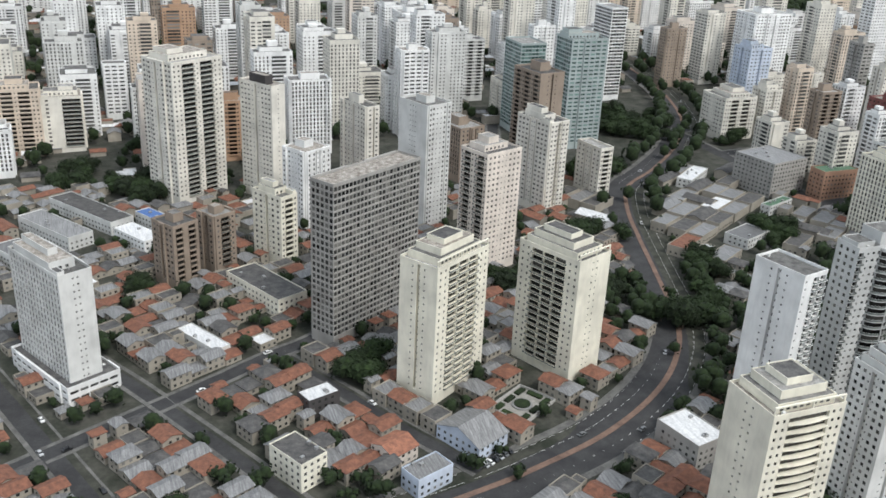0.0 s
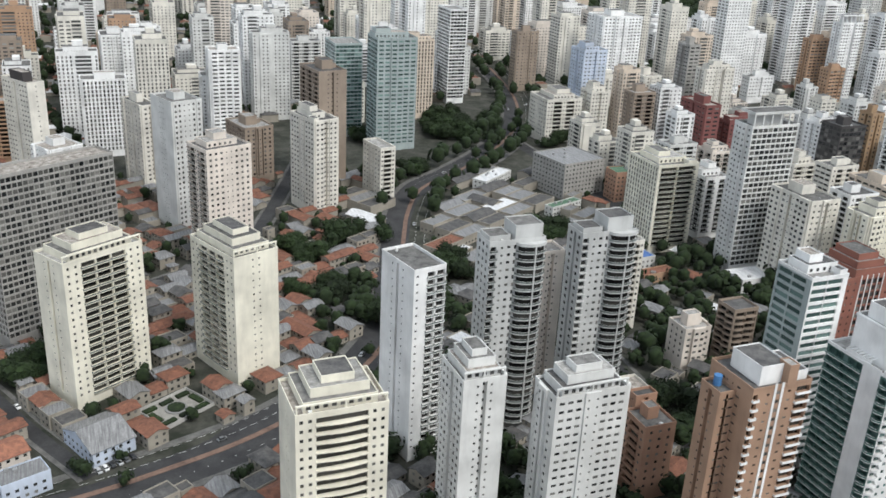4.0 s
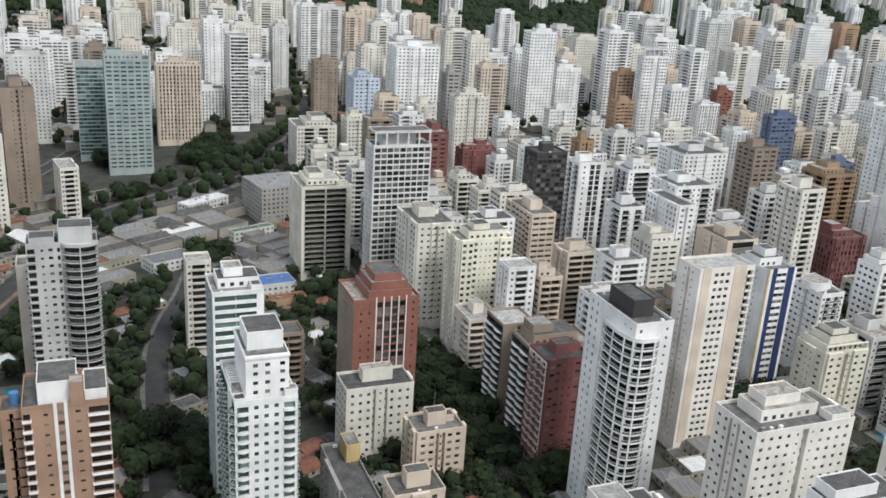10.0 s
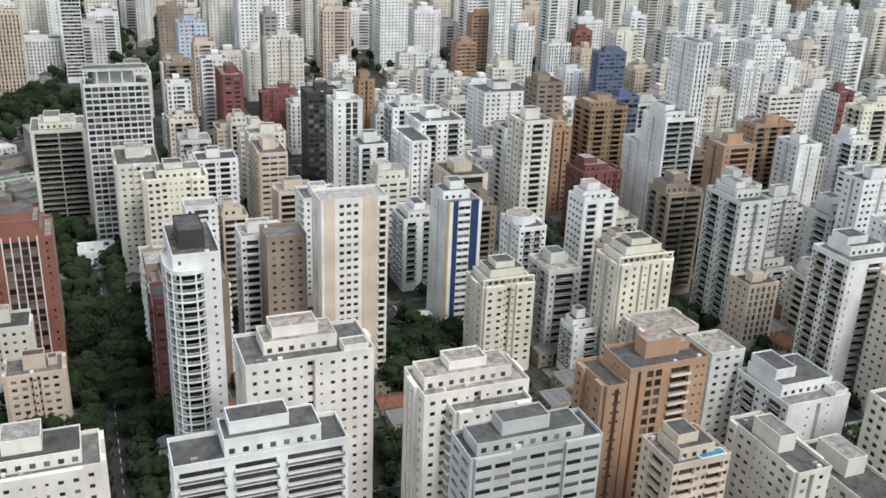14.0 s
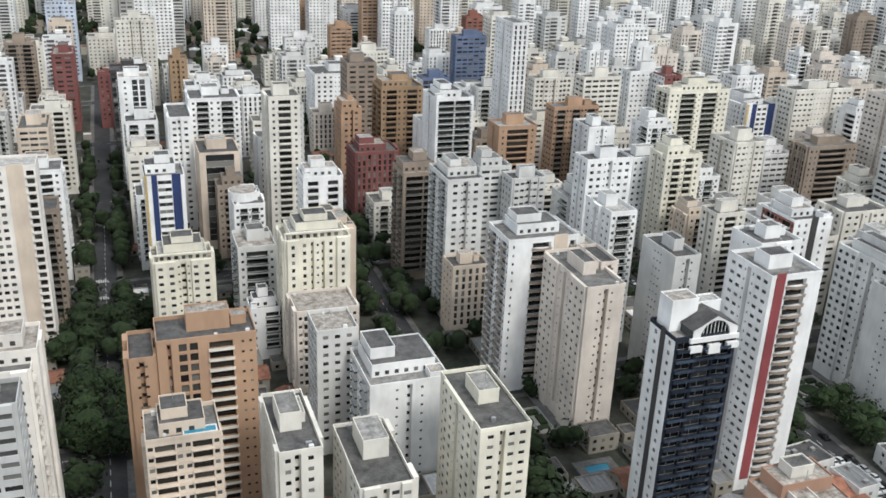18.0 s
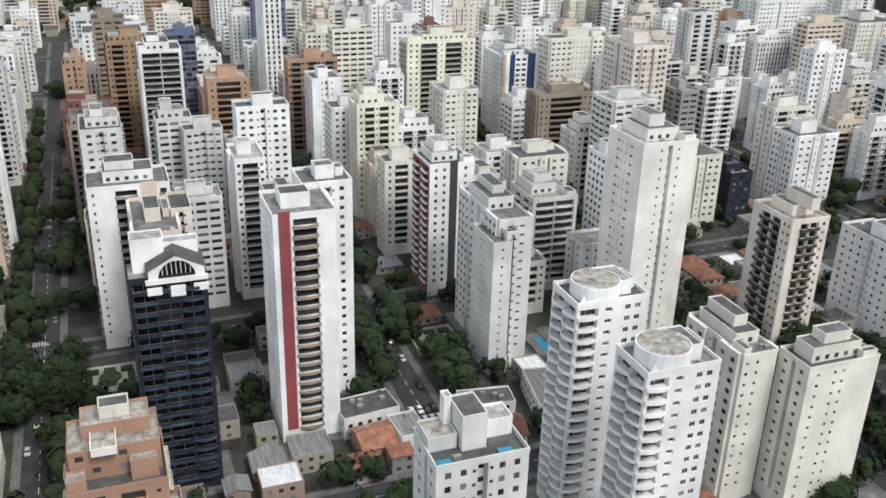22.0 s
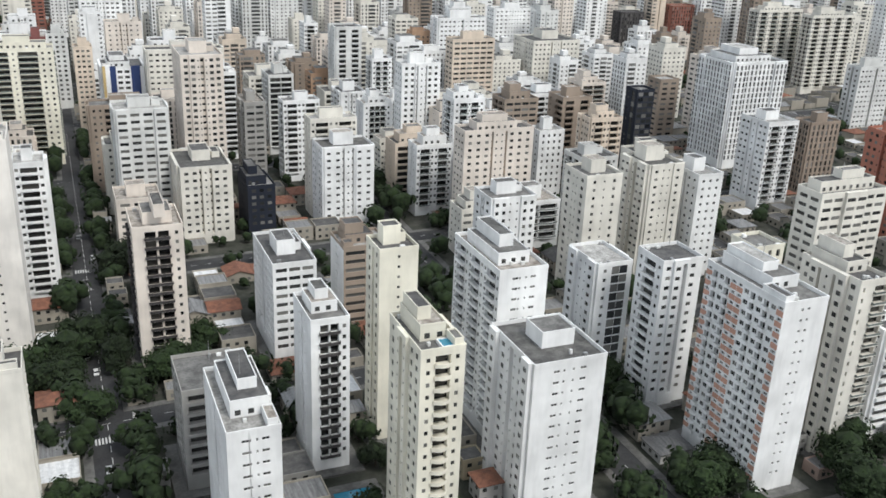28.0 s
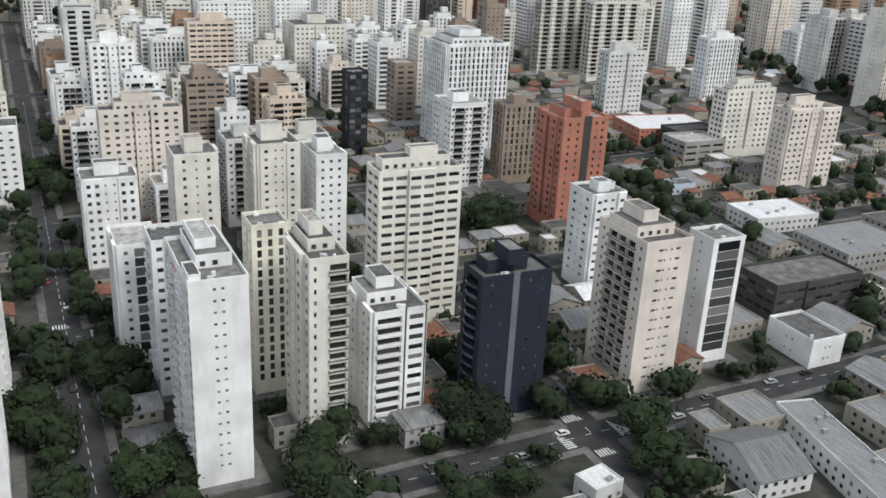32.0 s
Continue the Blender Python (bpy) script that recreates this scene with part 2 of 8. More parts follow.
def drum(cx, cy, z0, r, h, n=14):
    ring = [(cx + r * math.cos(6.28319 * i / n), cy + r * math.sin(6.28319 * i / n)) for i in range(n)]
    out = [[(*ring[i], z0), (*ring[(i + 1) % n], z0), (*ring[(i + 1) % n], z0 + h), (*ring[i], z0 + h)] for i in range(n)]
    out += [[(*ring[i], z0 + h), (*ring[(i + 1) % n], z0 + h), (cx, cy, z0 + h), (cx, cy, z0 + h)] for i in range(n)]
    return [[q[0], q[1], q[2], q[3]] if q[2] != q[3] else [q[0], q[1], ((q[1][0] + cx) / 2, (q[1][1] + cy) / 2, q[2][2]), q[2]] for q in out]


# ---- towers ----
FACES = (("R", (1, 0, 0), (0, -1, 0)), ("L", (0, -1, 0), (-1, 0, 0)), ("E", (0, 1, 0), (1, 0, 0)), ("B", (-1, 0, 0), (0, 1, 0)))


def columns(code, W, f, rng):
    """The columns of openings across a face W wide: (from, to, kind, sill, height, depth); and coloured bands (from, to, key)."""
    cols, bands = [], []

    def even(u0, u1, pitch, w, sill, h, dep=0.18, kind="w"):
        n = max(1, int((u1 - u0) / pitch + 0.3))
        p = (u1 - u0) / n
        for i in range(n):
            c = u0 + (i + 0.5) * p
            cols.append((c - w / 2, c + w / 2, kind, sill, h, dep))

    ww, wh = rng.choice((1.2, 1.4, 1.7, 1.9)), rng.choice((1.1, 1.25, 1.45))
    notch = rng.random()

    def slot(c, w, dep=1.5):
        cols.append((c - w / 2, c + w / 2, "S", 0.0, 0.0, dep))

    if code == "w":
        if W > 15:
            a = W * (0.34 + 0.06 * rng.random())
            even(0.8, a, 3.3, ww, 1.0, wh)
            even(W - a, W - 0.8, 3.3, ww, 1.0, wh)
            if notch < 0.5:
                slot(W / 2, 2.0)
                even(a, W / 2 - 1.1, 2.4, 0.7, 1.2, 0.8)
                even(W / 2 + 1.1, W - a, 2.4, 0.7, 1.2, 0.8)
            elif notch < 0.75:
                slot(a + 0.7, 1.1)
                slot(W - a - 0.7, 1.1)
                even(a + 1.4, W - a - 1.4, 2.4, 0.8, 1.1, 0.9)
            else:
                even(a, W - a, 2.4, 0.7, 1.2, 0.8)
        elif notch < 0.45:
            k = W * (0.42 + 0.16 * rng.random())
            even(0.7, k - 1.0, 3.1, ww, 1.0, wh)
            slot(k, 1.5)
            even(k + 1.0, W - 0.7, 3.1, ww, 1.0, wh)
        else:
            even(0.9, W - 0.9, 3.1, ww, 1.0, wh)
    elif code == "p":
        if notch < 0.5:
            slot(W * 0.5, 1.6)
            even(W * 0.26, W * 0.42, 2.3, 0.8, 1.1, 0.8)
            even(W * 0.58, W * 0.74, 2.3, 0.8, 1.1, 0.8)
        else:
            even(W * 0.36, W * 0.64, 2.3, 0.8, 1.2, 0.75)
    elif code == "r":
        even(0.7, W - 0.7, 4.6, 3.7, 0.95, 1.35, 0.25)
    elif code == "v":
        even(0.6, W - 0.6, 2.7, 1.35, 0.35, f - 0.75, 0.35)
    elif code == "g":
        even(0.5, W - 0.5, 3.2, 2.9, 0.55, f - 0.95, 0.12)
    elif code == "d":
        even(W * 0.12, W * 0.30, 3, 1.2, 1.0, 1.2)
        even(W * 0.40, W * 0.86, 3.2, 2.9, 0.15, f - 0.4, 0.12, "w")
    elif code == "b":
        k = max(1, round(W / 10))
        p = W / k
        for i in range(k):
            c = (i + 0.5) * p
            bw = min(2.9, p * 0.27)
            cols.append((c - bw, c + bw, "B", 0.06, 2.25, 0.2))
            for e in (-1, 1):
                if p / 2 - bw > 2.0:
                    m = c + e * (bw + p / 2) / 2
                    cols.append((m - 0.6, m + 0.6, "w", 1.0, 1.2, 0.18))
    elif code == "e":
        cols.append((W * 0.22, W * 0.78, "C", 0.06, 2.25, 0.25))
        if W > 12:
            even(0.5, W * 0.20, 3, 1.1, 1.0, 1.2)
            even(W * 0.80, W - 0.5, 3, 1.1, 1.0, 1.2)
    elif code == "E":
        cols.append((W * 0.07, W * 0.49, "C", 0.06, 2.4, 1.5))
        cols.append((W * 0.51, W * 0.93, "C", 0.06, 2.4, 1.5))
    elif code == "l":
        cols.append((W * 0.42, W * 0.66, "B", 0.06, 2.25, 1.2))
        cols.append((W * 0.72, W * 0.97, "B", 0.06, 2.25, 1.2))
        cols.append((1.0, 1.9, "w", 1.1, 0.8, 0.18))
    elif code == "q":
        even(W * 0.06, W * 0.22, 2.6, 1.0, 1.1, 0.9)
        even(W * 0.32, W * 0.56, 2.2, 0.9, 1.1, 0.9)
    elif code == "z":
        bands.append((W * 0.43, W * 0.52, "ash"))
        even(W * 0.06, W * 0.36, 3.4, 0.6, 1.2, 0.7)
        even(W * 0.60, W * 0.96, 3.4, 0.6, 1.2, 0.7)
    elif code == "m":
        bands += [(W * 0.355, W * 0.395, "white"), (W * 0.475, W * 0.515, "white")]
        cols.append((W * 0.01, W * 0.09, "B", 0.06, 2.1, 1.0))
        cols.append((W * 0.24, W * 0.29, "w", 1.0, 0.8, 0.18))
        cols.append((W * 0.40, W * 0.47, "w", 0.9, 1.3, 0.2))
        cols.append((W * 0.60, W * 0.66, "w", 1.0, 0.8, 0.18))
        cols.append((W * 0.755, W * 0.985, "B", 0.06, 2.25, 1.2))
    elif code == "!":
        cols.append((W * 0.015, W * 0.12, "B", 0.06, 2.1, 1.0))
        cols += [(W * 0.20, W * 0.24, "w", 1.0, 0.9, 0.2), (W * 0.31, W * 0.37, "w", 1.0, 1.1, 0.2), (W * 0.43, W * 0.47, "w", 0.6, 1.6, 0.2)]
    elif code == "$":
        even(W * 0.03, W * 0.26, 2.6, 1.0, 0.9, 1.3)
        even(W * 0.72, W * 0.96, 2.6, 0.9, 1.0, 1.0)
    elif code == "@":
        even(W * 0.02, W * 0.56, 3.2, 3.0, 0.35, f - 0.6, 0.5)
        cols[:] = [c[:2] + ("B",) + c[3:] for c in cols]
        cols.append((W * 0.86, W * 0.98, "C", 0.06, 2.3, 1.4))
        bands.append((W * 0.575, W * 0.84, "white"))
    elif code == "&":
        bands += [(W * 0.05, W * 0.20, "beige"), (W * 0.62, W * 0.84, "beige")]
        even(W * 0.25, W * 0.57, 2.8, 1.7, 0.8, 1.4, 0.3)
        cols.append((W * 0.87, W * 0.97, "B", 0.06, 2.2, 1.2))
    elif code == "%":
        even(W * 0.04, W * 0.86, 7.0, 6.7, 0.75, f - 1.15, 0.5)
    elif code == "c":
        for c in (W * 0.32, W * 0.68):
            cols.append((c - W * 0.12, c + W * 0.12, "B", 0.06, 2.25, 0.9))
        even(0.5, W * 0.18, 3, 1.2, 1.0, 1.2)
        even(W * 0.82, W - 0.5, 3, 1.2, 1.0, 1.2)
        cols.append((W * 0.5 - 0.45, W * 0.5 + 0.45, "w", 1.1, 0.9, 0.18))
    elif code == "o":
        even(0.15, W - 0.15, 6.2, 5.9, 0.45, f - 0.95, 1.6, "o")
    elif code == "n":
        for c in (W * 0.13, W * 0.87):
            cols.append((c - W * 0.09, c + W * 0.09, "C", 0.06, 2.25, 0.3))
        even(W * 0.26, W * 0.74, 3.2, 1.3, 1.0, 1.3)
    elif code == "j":
        n = max(6, int(W / 2.5))
        p = W / n
        for i in range(n):
            c = (i + 0.5) * p
            if i in (0, n // 3, n // 3 + 1, n - 1):
                bands.append((c - p * 0.48, c + p * 0.48, "salmon"))
                cols.append((c - p * 0.3, c + p * 0.3, "w", 1.75, 0.9, 0.4))
            else:
                cols.append((c - p * 0.36, c + p * 0.36, "B" if i % 2 else "w", 0.06 if i % 2 else 0.8, 2.2 if i % 2 else 1.4, 0.9 if i % 2 else 0.3))
    elif code == "f":
        bands.append((W * 0.09, W * 0.27, "red"))
        cols.append((W * 0.32, W * 0.70, "C", 0.06, 2.35, 1.3))
    elif code == "s":
        bands += [(0.05, W * 0.07, "ochre"), (W * 0.18, W * 0.32, "blue"), (W * 0.68, W * 0.90, "blue")]
        even(W * 0.33, W * 0.67, 3.0, 2.6, 0.8, 1.5, 0.2)
    elif code == "3":
        for k in (0.22, 0.41, 0.60):
            cols.append((W * k, W * (k + 0.175), "B", 0.06, 2.35, 1.1))
        even(0.5, W * 0.20, 2.8, 1.0, 1.0, 1.1)
        even(W * 0.80, W - 0.5, 2.8, 1.0, 1.0, 1.1)
    elif code == "a":
        cols.append((W * 0.03, W * 0.27, "C", 0.06, 2.4, 1.5))
        cols.append((W * 0.30, W * 0.54, "C", 0.06, 2.4, 1.5))
        even(W * 0.60, W - 0.6, 3.0, 0.9, 1.0, 1.0)
    elif code == "t":
        cols.append((W * 0.24, W * 0.46, "B", 0.04, 2.5, 1.2))
        cols.append((W * 0.50, W * 0.72, "B", 0.04, 2.5, 1.2))
        even(W * 0.76, W - 0.4, 2.6, 1.0, 1.0, 1.2)
    elif code == "u":
        a, b, k = W * 0.34, W * 0.80, 4
        p = (b - a) / k
        cols += [(a + i * p + 0.25, a + (i + 1) * p - 0.25, "w", 0.35, f - 0.75, 0.45) for i in range(k)]
        bands += [(a + i * p - 0.22, a + i * p + 0.22, "white") for i in range(k + 1)]
        even(W * 0.05, W * 0.30, 2.8, 0.8, 1.0, 1.1)
        even(W * 0.84, W - 0.3, 2.6, 0.8, 1.0, 1.1)
    elif code == "i":
        even(0.3, W - 0.3, 7.5, 7.1, 1.0, 1.45, 0.5)
    elif code == "x":
        cols.append((W * 0.16, W * 0.86, "w", 0.03, f - 0.06, 0.15))
    elif code == "0":
        for a, b in ((0.03, 0.28), (0.34, 0.58), (0.64, 0.97)):
            cols.append((W * a, W * b, "B", 0.06, 2.25, 1.5))
    elif code == "+":
        even(0.2, W - 0.2, 2.5, 2.15, 0.5, f - 0.9, 0.4)
    elif code == "1":
        cols.append((W * 0.33, W * 0.67, "C", 0.06, 2.3, 1.5))
        even(0.6, W * 0.29, 2.6, 0.9, 1.0, 1.1)
        even(W * 0.71, W - 0.6, 2.6, 0.9, 1.0, 1.1)
    elif code == "2":
        cols.append((W * 0.34, W * 0.60, "C", 0.06, 2.4, 1.7))
        bands.append((W * 0.645, W * 0.84, "beige"))
        cols.append((W * 0.06, W * 0.06 + 0.7, "w", 1.0, 1.1, 0.18))
        cols.append((W * 0.88, W * 0.96, "B", 0.06, 2.2, 1.2))
    elif code == "4":
        slot(W * 0.12, 1.1)
        even(W * 0.20, W * 0.42, 2.8, 2.1, 0.35, f - 0.75, 0.5)
        cols.append((W * 0.52, W * 0.76, "B", 0.06, 2.3, 1.2))
        even(W * 0.82, W - 0.5, 2.4, 0.8, 1.1, 0.8)
    elif code == "5":
        cols.append((W * 0.02, W * 0.30, "C", 0.06, 2.3, 1.6))
        cols.append((W * 0.40, W * 0.50, "w", 0.9, 1.2, 0.6))
        cols.append((W * 0.68, W * 0.76, "w", 0.9, 1.3, 0.18))
        cols.append((W * 0.82, W * 0.90, "w", 0.9, 1.3, 0.18))
    elif code == "6":
        for k in (0.05, 0.36, 0.66):
            cols.append((W * k, W * (k + 0.28), "C" if k > 0.6 else "B", 0.06, 2.45, 1.2))
    elif code == "7":
        cols.append((W * 0.12, W * 0.19, "w", 0.8, 1.4, 0.5))
        cols.append((W * 0.52, W * 0.97, "B", 0.06, 2.2, 1.4))
    elif code == "8":
        for k, n2 in ((0.27, 1.7), (0.40, 0.55), (0.53, 0.55), (0.64, 1.7)):
            cols.append((W * k, W * k + n2, "w", 1.0, 0.75, 0.18))
    elif code == "9":
        cols.append((W * 0.06, W * 0.52, "B", 0.06, 2.1, 1.2))
        bands.append((W * 0.575, W * 0.60, "dark"))
        cols.append((W * 0.66, W * 0.93, "w", 0.7, 1.5, 0.25))
        bands.append((W * 0.965, W * 0.985, "dark"))
    elif code == "h":
        # a proud dark-painted band takes the place of a cut recess
        bands.append((W * 0.45, W * 0.62, "dark"))
        even(1.0, W * 0.42, 3.2, 1.2, 1.0, 1.3)
        even(W * 0.66, W - 1.0, 3.2, 1.2, 1.0, 1.3)
    cols = sorted((*c[:5], max(c[5], 1.0)) if c[2] in "BC" else c for c in cols)
    return cols, bands


def facade(W, H, base, n, f, code, rng):
    """Faces of one side in (u, v, depth): wall with openings cut through, panes, bands, and the balconies' places."""
    cols, bands = columns(code, W, f, rng)
    wall, glass, places, ledge, bays = [], [], [], [], []
    lo = -4.0
    if code in "wrvp" and len(cols) > 3 and rng.random() < 0.62:
        k = rng.randint(1, max(1, len(cols) // 2 - 1))
        gap = [(p[1] + q[0]) / 2 for p, q in zip(cols, cols[1:])]
        out = -rng.uniform(0.6, 1.3)
        spans = [(gap[k - 1], gap[-k])] if rng.random() < 0.5 else [(0.9 if cols[0][0] > 1.0 else 0.02, gap[k - 1]), (gap[-k], W - 0.9 if cols[-1][1] < W - 1.0 else W - 0.02)]
        bays = [(p, q, out) for p, q in spans if q - p > 2.0]

    def proud(u):
        return next((o for p, q, o in bays if p < u < q), 0.0)

    def flat(u0, u1, v0, v1, d=0.0):
        return [(u0, v0, d), (u1, v0, d), (u1, v1, d), (u0, v1, d)]

    def strip(u0, u1):
        cuts = sorted({u0, u1, *(e for b in bays for e in b[:2] if u0 < e < u1)})
        for p, q in zip(cuts, cuts[1:]):
            wall.append(flat(p, q, lo, H, proud((p + q) / 2)))

    for p, q, o in bays:
        wall.append([(p, lo, 0), (p, lo, o), (p, H, o), (p, H, 0)])
        wall.append([(q, lo, o), (q, lo, 0), (q, H, 0), (q, H, o)])
        wall.append([(p, H, o), (q, H, o), (q, H, 0), (p, H, 0)])
    at = 0.0
    for u0, u1, kind, sill, h, dep in cols:
        if u0 > at:
            strip(at, u0)
        o = proud((u0 + u1) / 2)
        dep += o
        if kind == "S":
            v0, v1 = base, H - 1.3
            wall += [flat(u0, u1, lo, v0, o), flat(u0, u1, v1, H, o), flat(u0, u1, v0, v1, dep), [(u0, v1, dep), (u1, v1, dep), (u1, v1, o), (u0, v1, o)],
                     [(u0, v0, o), (u1, v0, o), (u1, v0, dep), (u0, v0, dep)], [(u0, v0, o), (u0, v0, dep), (u0, v1, dep), (u0, v1, o)], [(u1, v0, dep), (u1, v0, o), (u1, v1, o), (u1, v1, dep)]]
            for k in range(n):
                glass.append((u0 + 0.25, u1 - 0.25, base + k * f + 0.9, base + k * f + 2.0, dep - 0.03))
            at = u1
            continue
        top = lo
        for k in range(n):
            v0 = base + k * f + sill
            v1 = v0 + h
            wall.append(flat(u0, u1, top, v0, o))
            wall.append([(u0, v0, o), (u1, v0, o), (u1, v0, dep), (u0, v0, dep)])
            wall.append([(u0, v1, dep), (u1, v1, dep), (u1, v1, o), (u0, v1, o)])
            wall.append([(u0, v0, o), (u0, v0, dep), (u0, v1, dep), (u0, v1, o)])
            wall.append([(u1, v0, dep), (u1, v0, o), (u1, v1, o), (u1, v1, dep)])
            glass.append((u0, u1, v0, v1, dep))
            if kind in "BC":
                places.append((u0, u1, base + k * f, kind))
            top = v1
        wall.append(flat(u0, u1, top, H, o))
        at = u1
    if at < W:
        strip(at, W)
    if code in "wrb" and not bays and rng.random() < 0.5:
        edges = [0.0] + [c for col in cols if col[2] == "S" for c in col[:2]] + [W]
        for k in range(1, n):
            v = base + k * f - 0.02
            for u0, u1 in zip(edges[::2], edges[1::2]):
                ledge += [flat(u0, u1, v, v + 0.22, -0.1), [(u0, v + 0.22, -0.1), (u1, v + 0.22, -0.1), (u1, v + 0.22, 0), (u0, v + 0.22, 0)], [(u0, v, 0), (u1, v, 0), (u1, v, -0.1), (u0, v, -0.1)]]
    return wall, glass, places, bands, ledge


RAIL = 0.75     # height of the balcony parapets


def balcony_faces(w, kind, proj=0.9, rail=RAIL):
    """A slab with a rail, its back edge on the wall from u = 0 to w; outwards is -y. Returns the slab's faces and the rail's."""
    e = 0.25
    slab, guard = [], []
    steps = 7 if kind == "C" else 1
    line = []
    for i in range(steps + 1):
        s = i / steps
        y = -(0.5 + 0.9 * math.sin(math.pi * s)) if kind == "C" else -proj
        line.append((-e + (w + 2 * e) * s, y))
    for (xa, ya), (xb, yb) in zip(line, line[1:]):
        slab.append([(xa, 0, -0.14), (xb, 0, -0.14), (xb, yb, -0.14), (xa, ya, -0.14)])
        slab.append([(xa, ya, 0.1), (xb, yb, 0.1), (xb, 0, 0.1), (xa, 0, 0.1)])
        slab.append([(xa, ya, -0.14), (xb, yb, -0.14), (xb, yb, 0.1), (xa, ya, 0.1)])
        if rail > 0.3:
            guard.append([(xa, ya + 0.02, 0.1), (xb, yb + 0.02, 0.1), (xb, yb + 0.02, rail), (xa, ya + 0.02, rail)])
            guard.append([(xb, yb + 0.1, 0.1), (xa, ya + 0.1, 0.1), (xa, ya + 0.1, rail), (xb, yb + 0.1, rail)])
            slab.append([(xa, ya, rail), (xb, yb, rail), (xb, yb + 0.12, rail), (xa, ya + 0.12, rail)])
    for x, y in (line[0], line[-1]):
        slab += box(x - 0.05, y + 0.1, -0.14, x + 0.05, 0, 0.1, True)
        if rail > 0.3:
            guard += box(x - 0.05, y + 0.1, 0.1, x + 0.05, 0, rail)
    return slab, guard


def placed(quads, U, N, o):
    """Faces given in (u, v, depth), set on a side of the building."""
    ox, oy = o
    return [[(ox + u * U[0] - d * N[0], oy + u * U[1] - d * N[1], v) for u, v, d in q] for q in quads]


FACE_WORDS = {"w": "rows of small windows", "p": "a nearly blank side", "b": "stacked balconies", "e": "curved balconies", "c": "recessed balconies", "r": "long strip windows",
              "v": "dark vertical window strips", "g": "glazed curtain walls", "d": "a dark glass panel", "o": "open unfinished floors", "n": "ornate corner balconies",
              "j": "salmon panels and small balconies", "f": "a bold red vertical band", "s": "blue vertical bands", "h": "a dark vertical recess", "E": "rounded balcony bays", "l": "stacked loggias", "q": "few small windows", "z": "a grey central stripe", "m": "white vertical stripes", "!": "small windows beside a dark rounded bay", "$": "small windows beside a bowed balcony stack", "@": "green glazed balconies", "&": "beige panels beside window columns", "%": "white slabs between green window bands", "i": "continuous dark window bands", "0": "three broad stacks of balconies", "+": "a dense grid of windows", "1": "a central stack of rounded balconies", "2": "dark rounded balconies beside a beige panel", "4": "cream balconies and tall window grids", "5": "rounded corner balconies", "6": "glossy railed balconies across the front", "7": "a blank pier beside stacked balconies", "8": "a few small paired windows", "9": "long dark balconies between thin dark stripes", "x": "a black glass front", "3": "three stacks of balconies", "a": "rounded balconies round a corner", "t": "black railed balconies", "u": "white-framed window strips"}
ROOF_WORDS = {"s": "stepped penthouse", "t": "rooftop tank room", "n": "flat roof", "d": "dark roof block", "c": "columned crown", "a": "raised lift tower", "q": "round rooftop drum", "s2": "tall stepped top", "g": "white arched gable", "s3": "three-tier crown", "sp": "rooftop pool"}
FOOTPRINTS = []
TOWERS = []


def tower(x, y, w, d, h, turn, colour, left, front, roof, near=0, tall=3.0, wings=()):
    """An apartment tower at x, y (its middle), w wide and d deep, h high over the ground. left and front name its two kinds of side; wings are lower or higher volumes (dx, dy, w, d, h, left, front)."""
    rng = random.Random(int(x * 7 + y * 13))
    z = ground(x, y)
    FOOTPRINTS.append((x, y, w, d, radians(turn)))
    side, colour = colour[0], colour[-1]
    word = WALLS[colour][0]
    low = h < 20
    bare = colour == "S" and left == "o"
    label = f"{word} {'building under construction' if bare else 'low building' if low else 'apartment tower'} with {FACE_WORDS[front]}"
    if len(label.split()) + len(ROOF_WORDS[roof].split()) < 11:
        label += f" and a {ROOF_WORDS[roof]}"
    thing = tagged(new("office_building" if low else "apartment_tower"), label, "building" if low else "tower", "towers of the quarter")
    thing.location, thing.rotation_euler = (x, y, z), (0, 0, radians(turn))
    TOWERS.append(thing)
    volume(thing, w, d, h, side, colour, left, front, rng, near, tall, bare, low)
    mat = WALL_MAT[colour]
    for dx, dy, ww, dd, hh, wl, wf, *own in wings:
        tint = own[0] if own else colour
        wing = part("wing", mesh_of("wing", box(-ww / 2 + 0.6, -dd / 2 + 0.6, -4.0, ww / 2 - 0.6, dd / 2 - 0.6, -1.0), PAVING), thing, at=(dx, dy, 0))
        volume(wing, ww, dd, hh, tint if own else side, tint, wl, wf, rng, 0, tall, bare, low)
        a = radians(turn)
        FOOTPRINTS.append((x + dx * math.cos(a) - dy * math.sin(a), y + dx * math.sin(a) + dy * math.cos(a), ww, dd, a))
    x0, y0, x1, y1 = -w / 2, -d / 2, w / 2, d / 2
    if near and not low and not near_road(x, y, max(w, d) / 2 + 2):
        part("podium", mesh_of("podium", rim(x0 - 3.5, y0 - 3.5, x1 + 3.5, y1 + 3.5, -4.0, 0.65, 3.4), PAVING), thing, "pale paved podium round the foot")
    rooftop(thing, x0, y0, x1, y1, h - 1.0, roof, mat, colour, rng, near)
    return thing


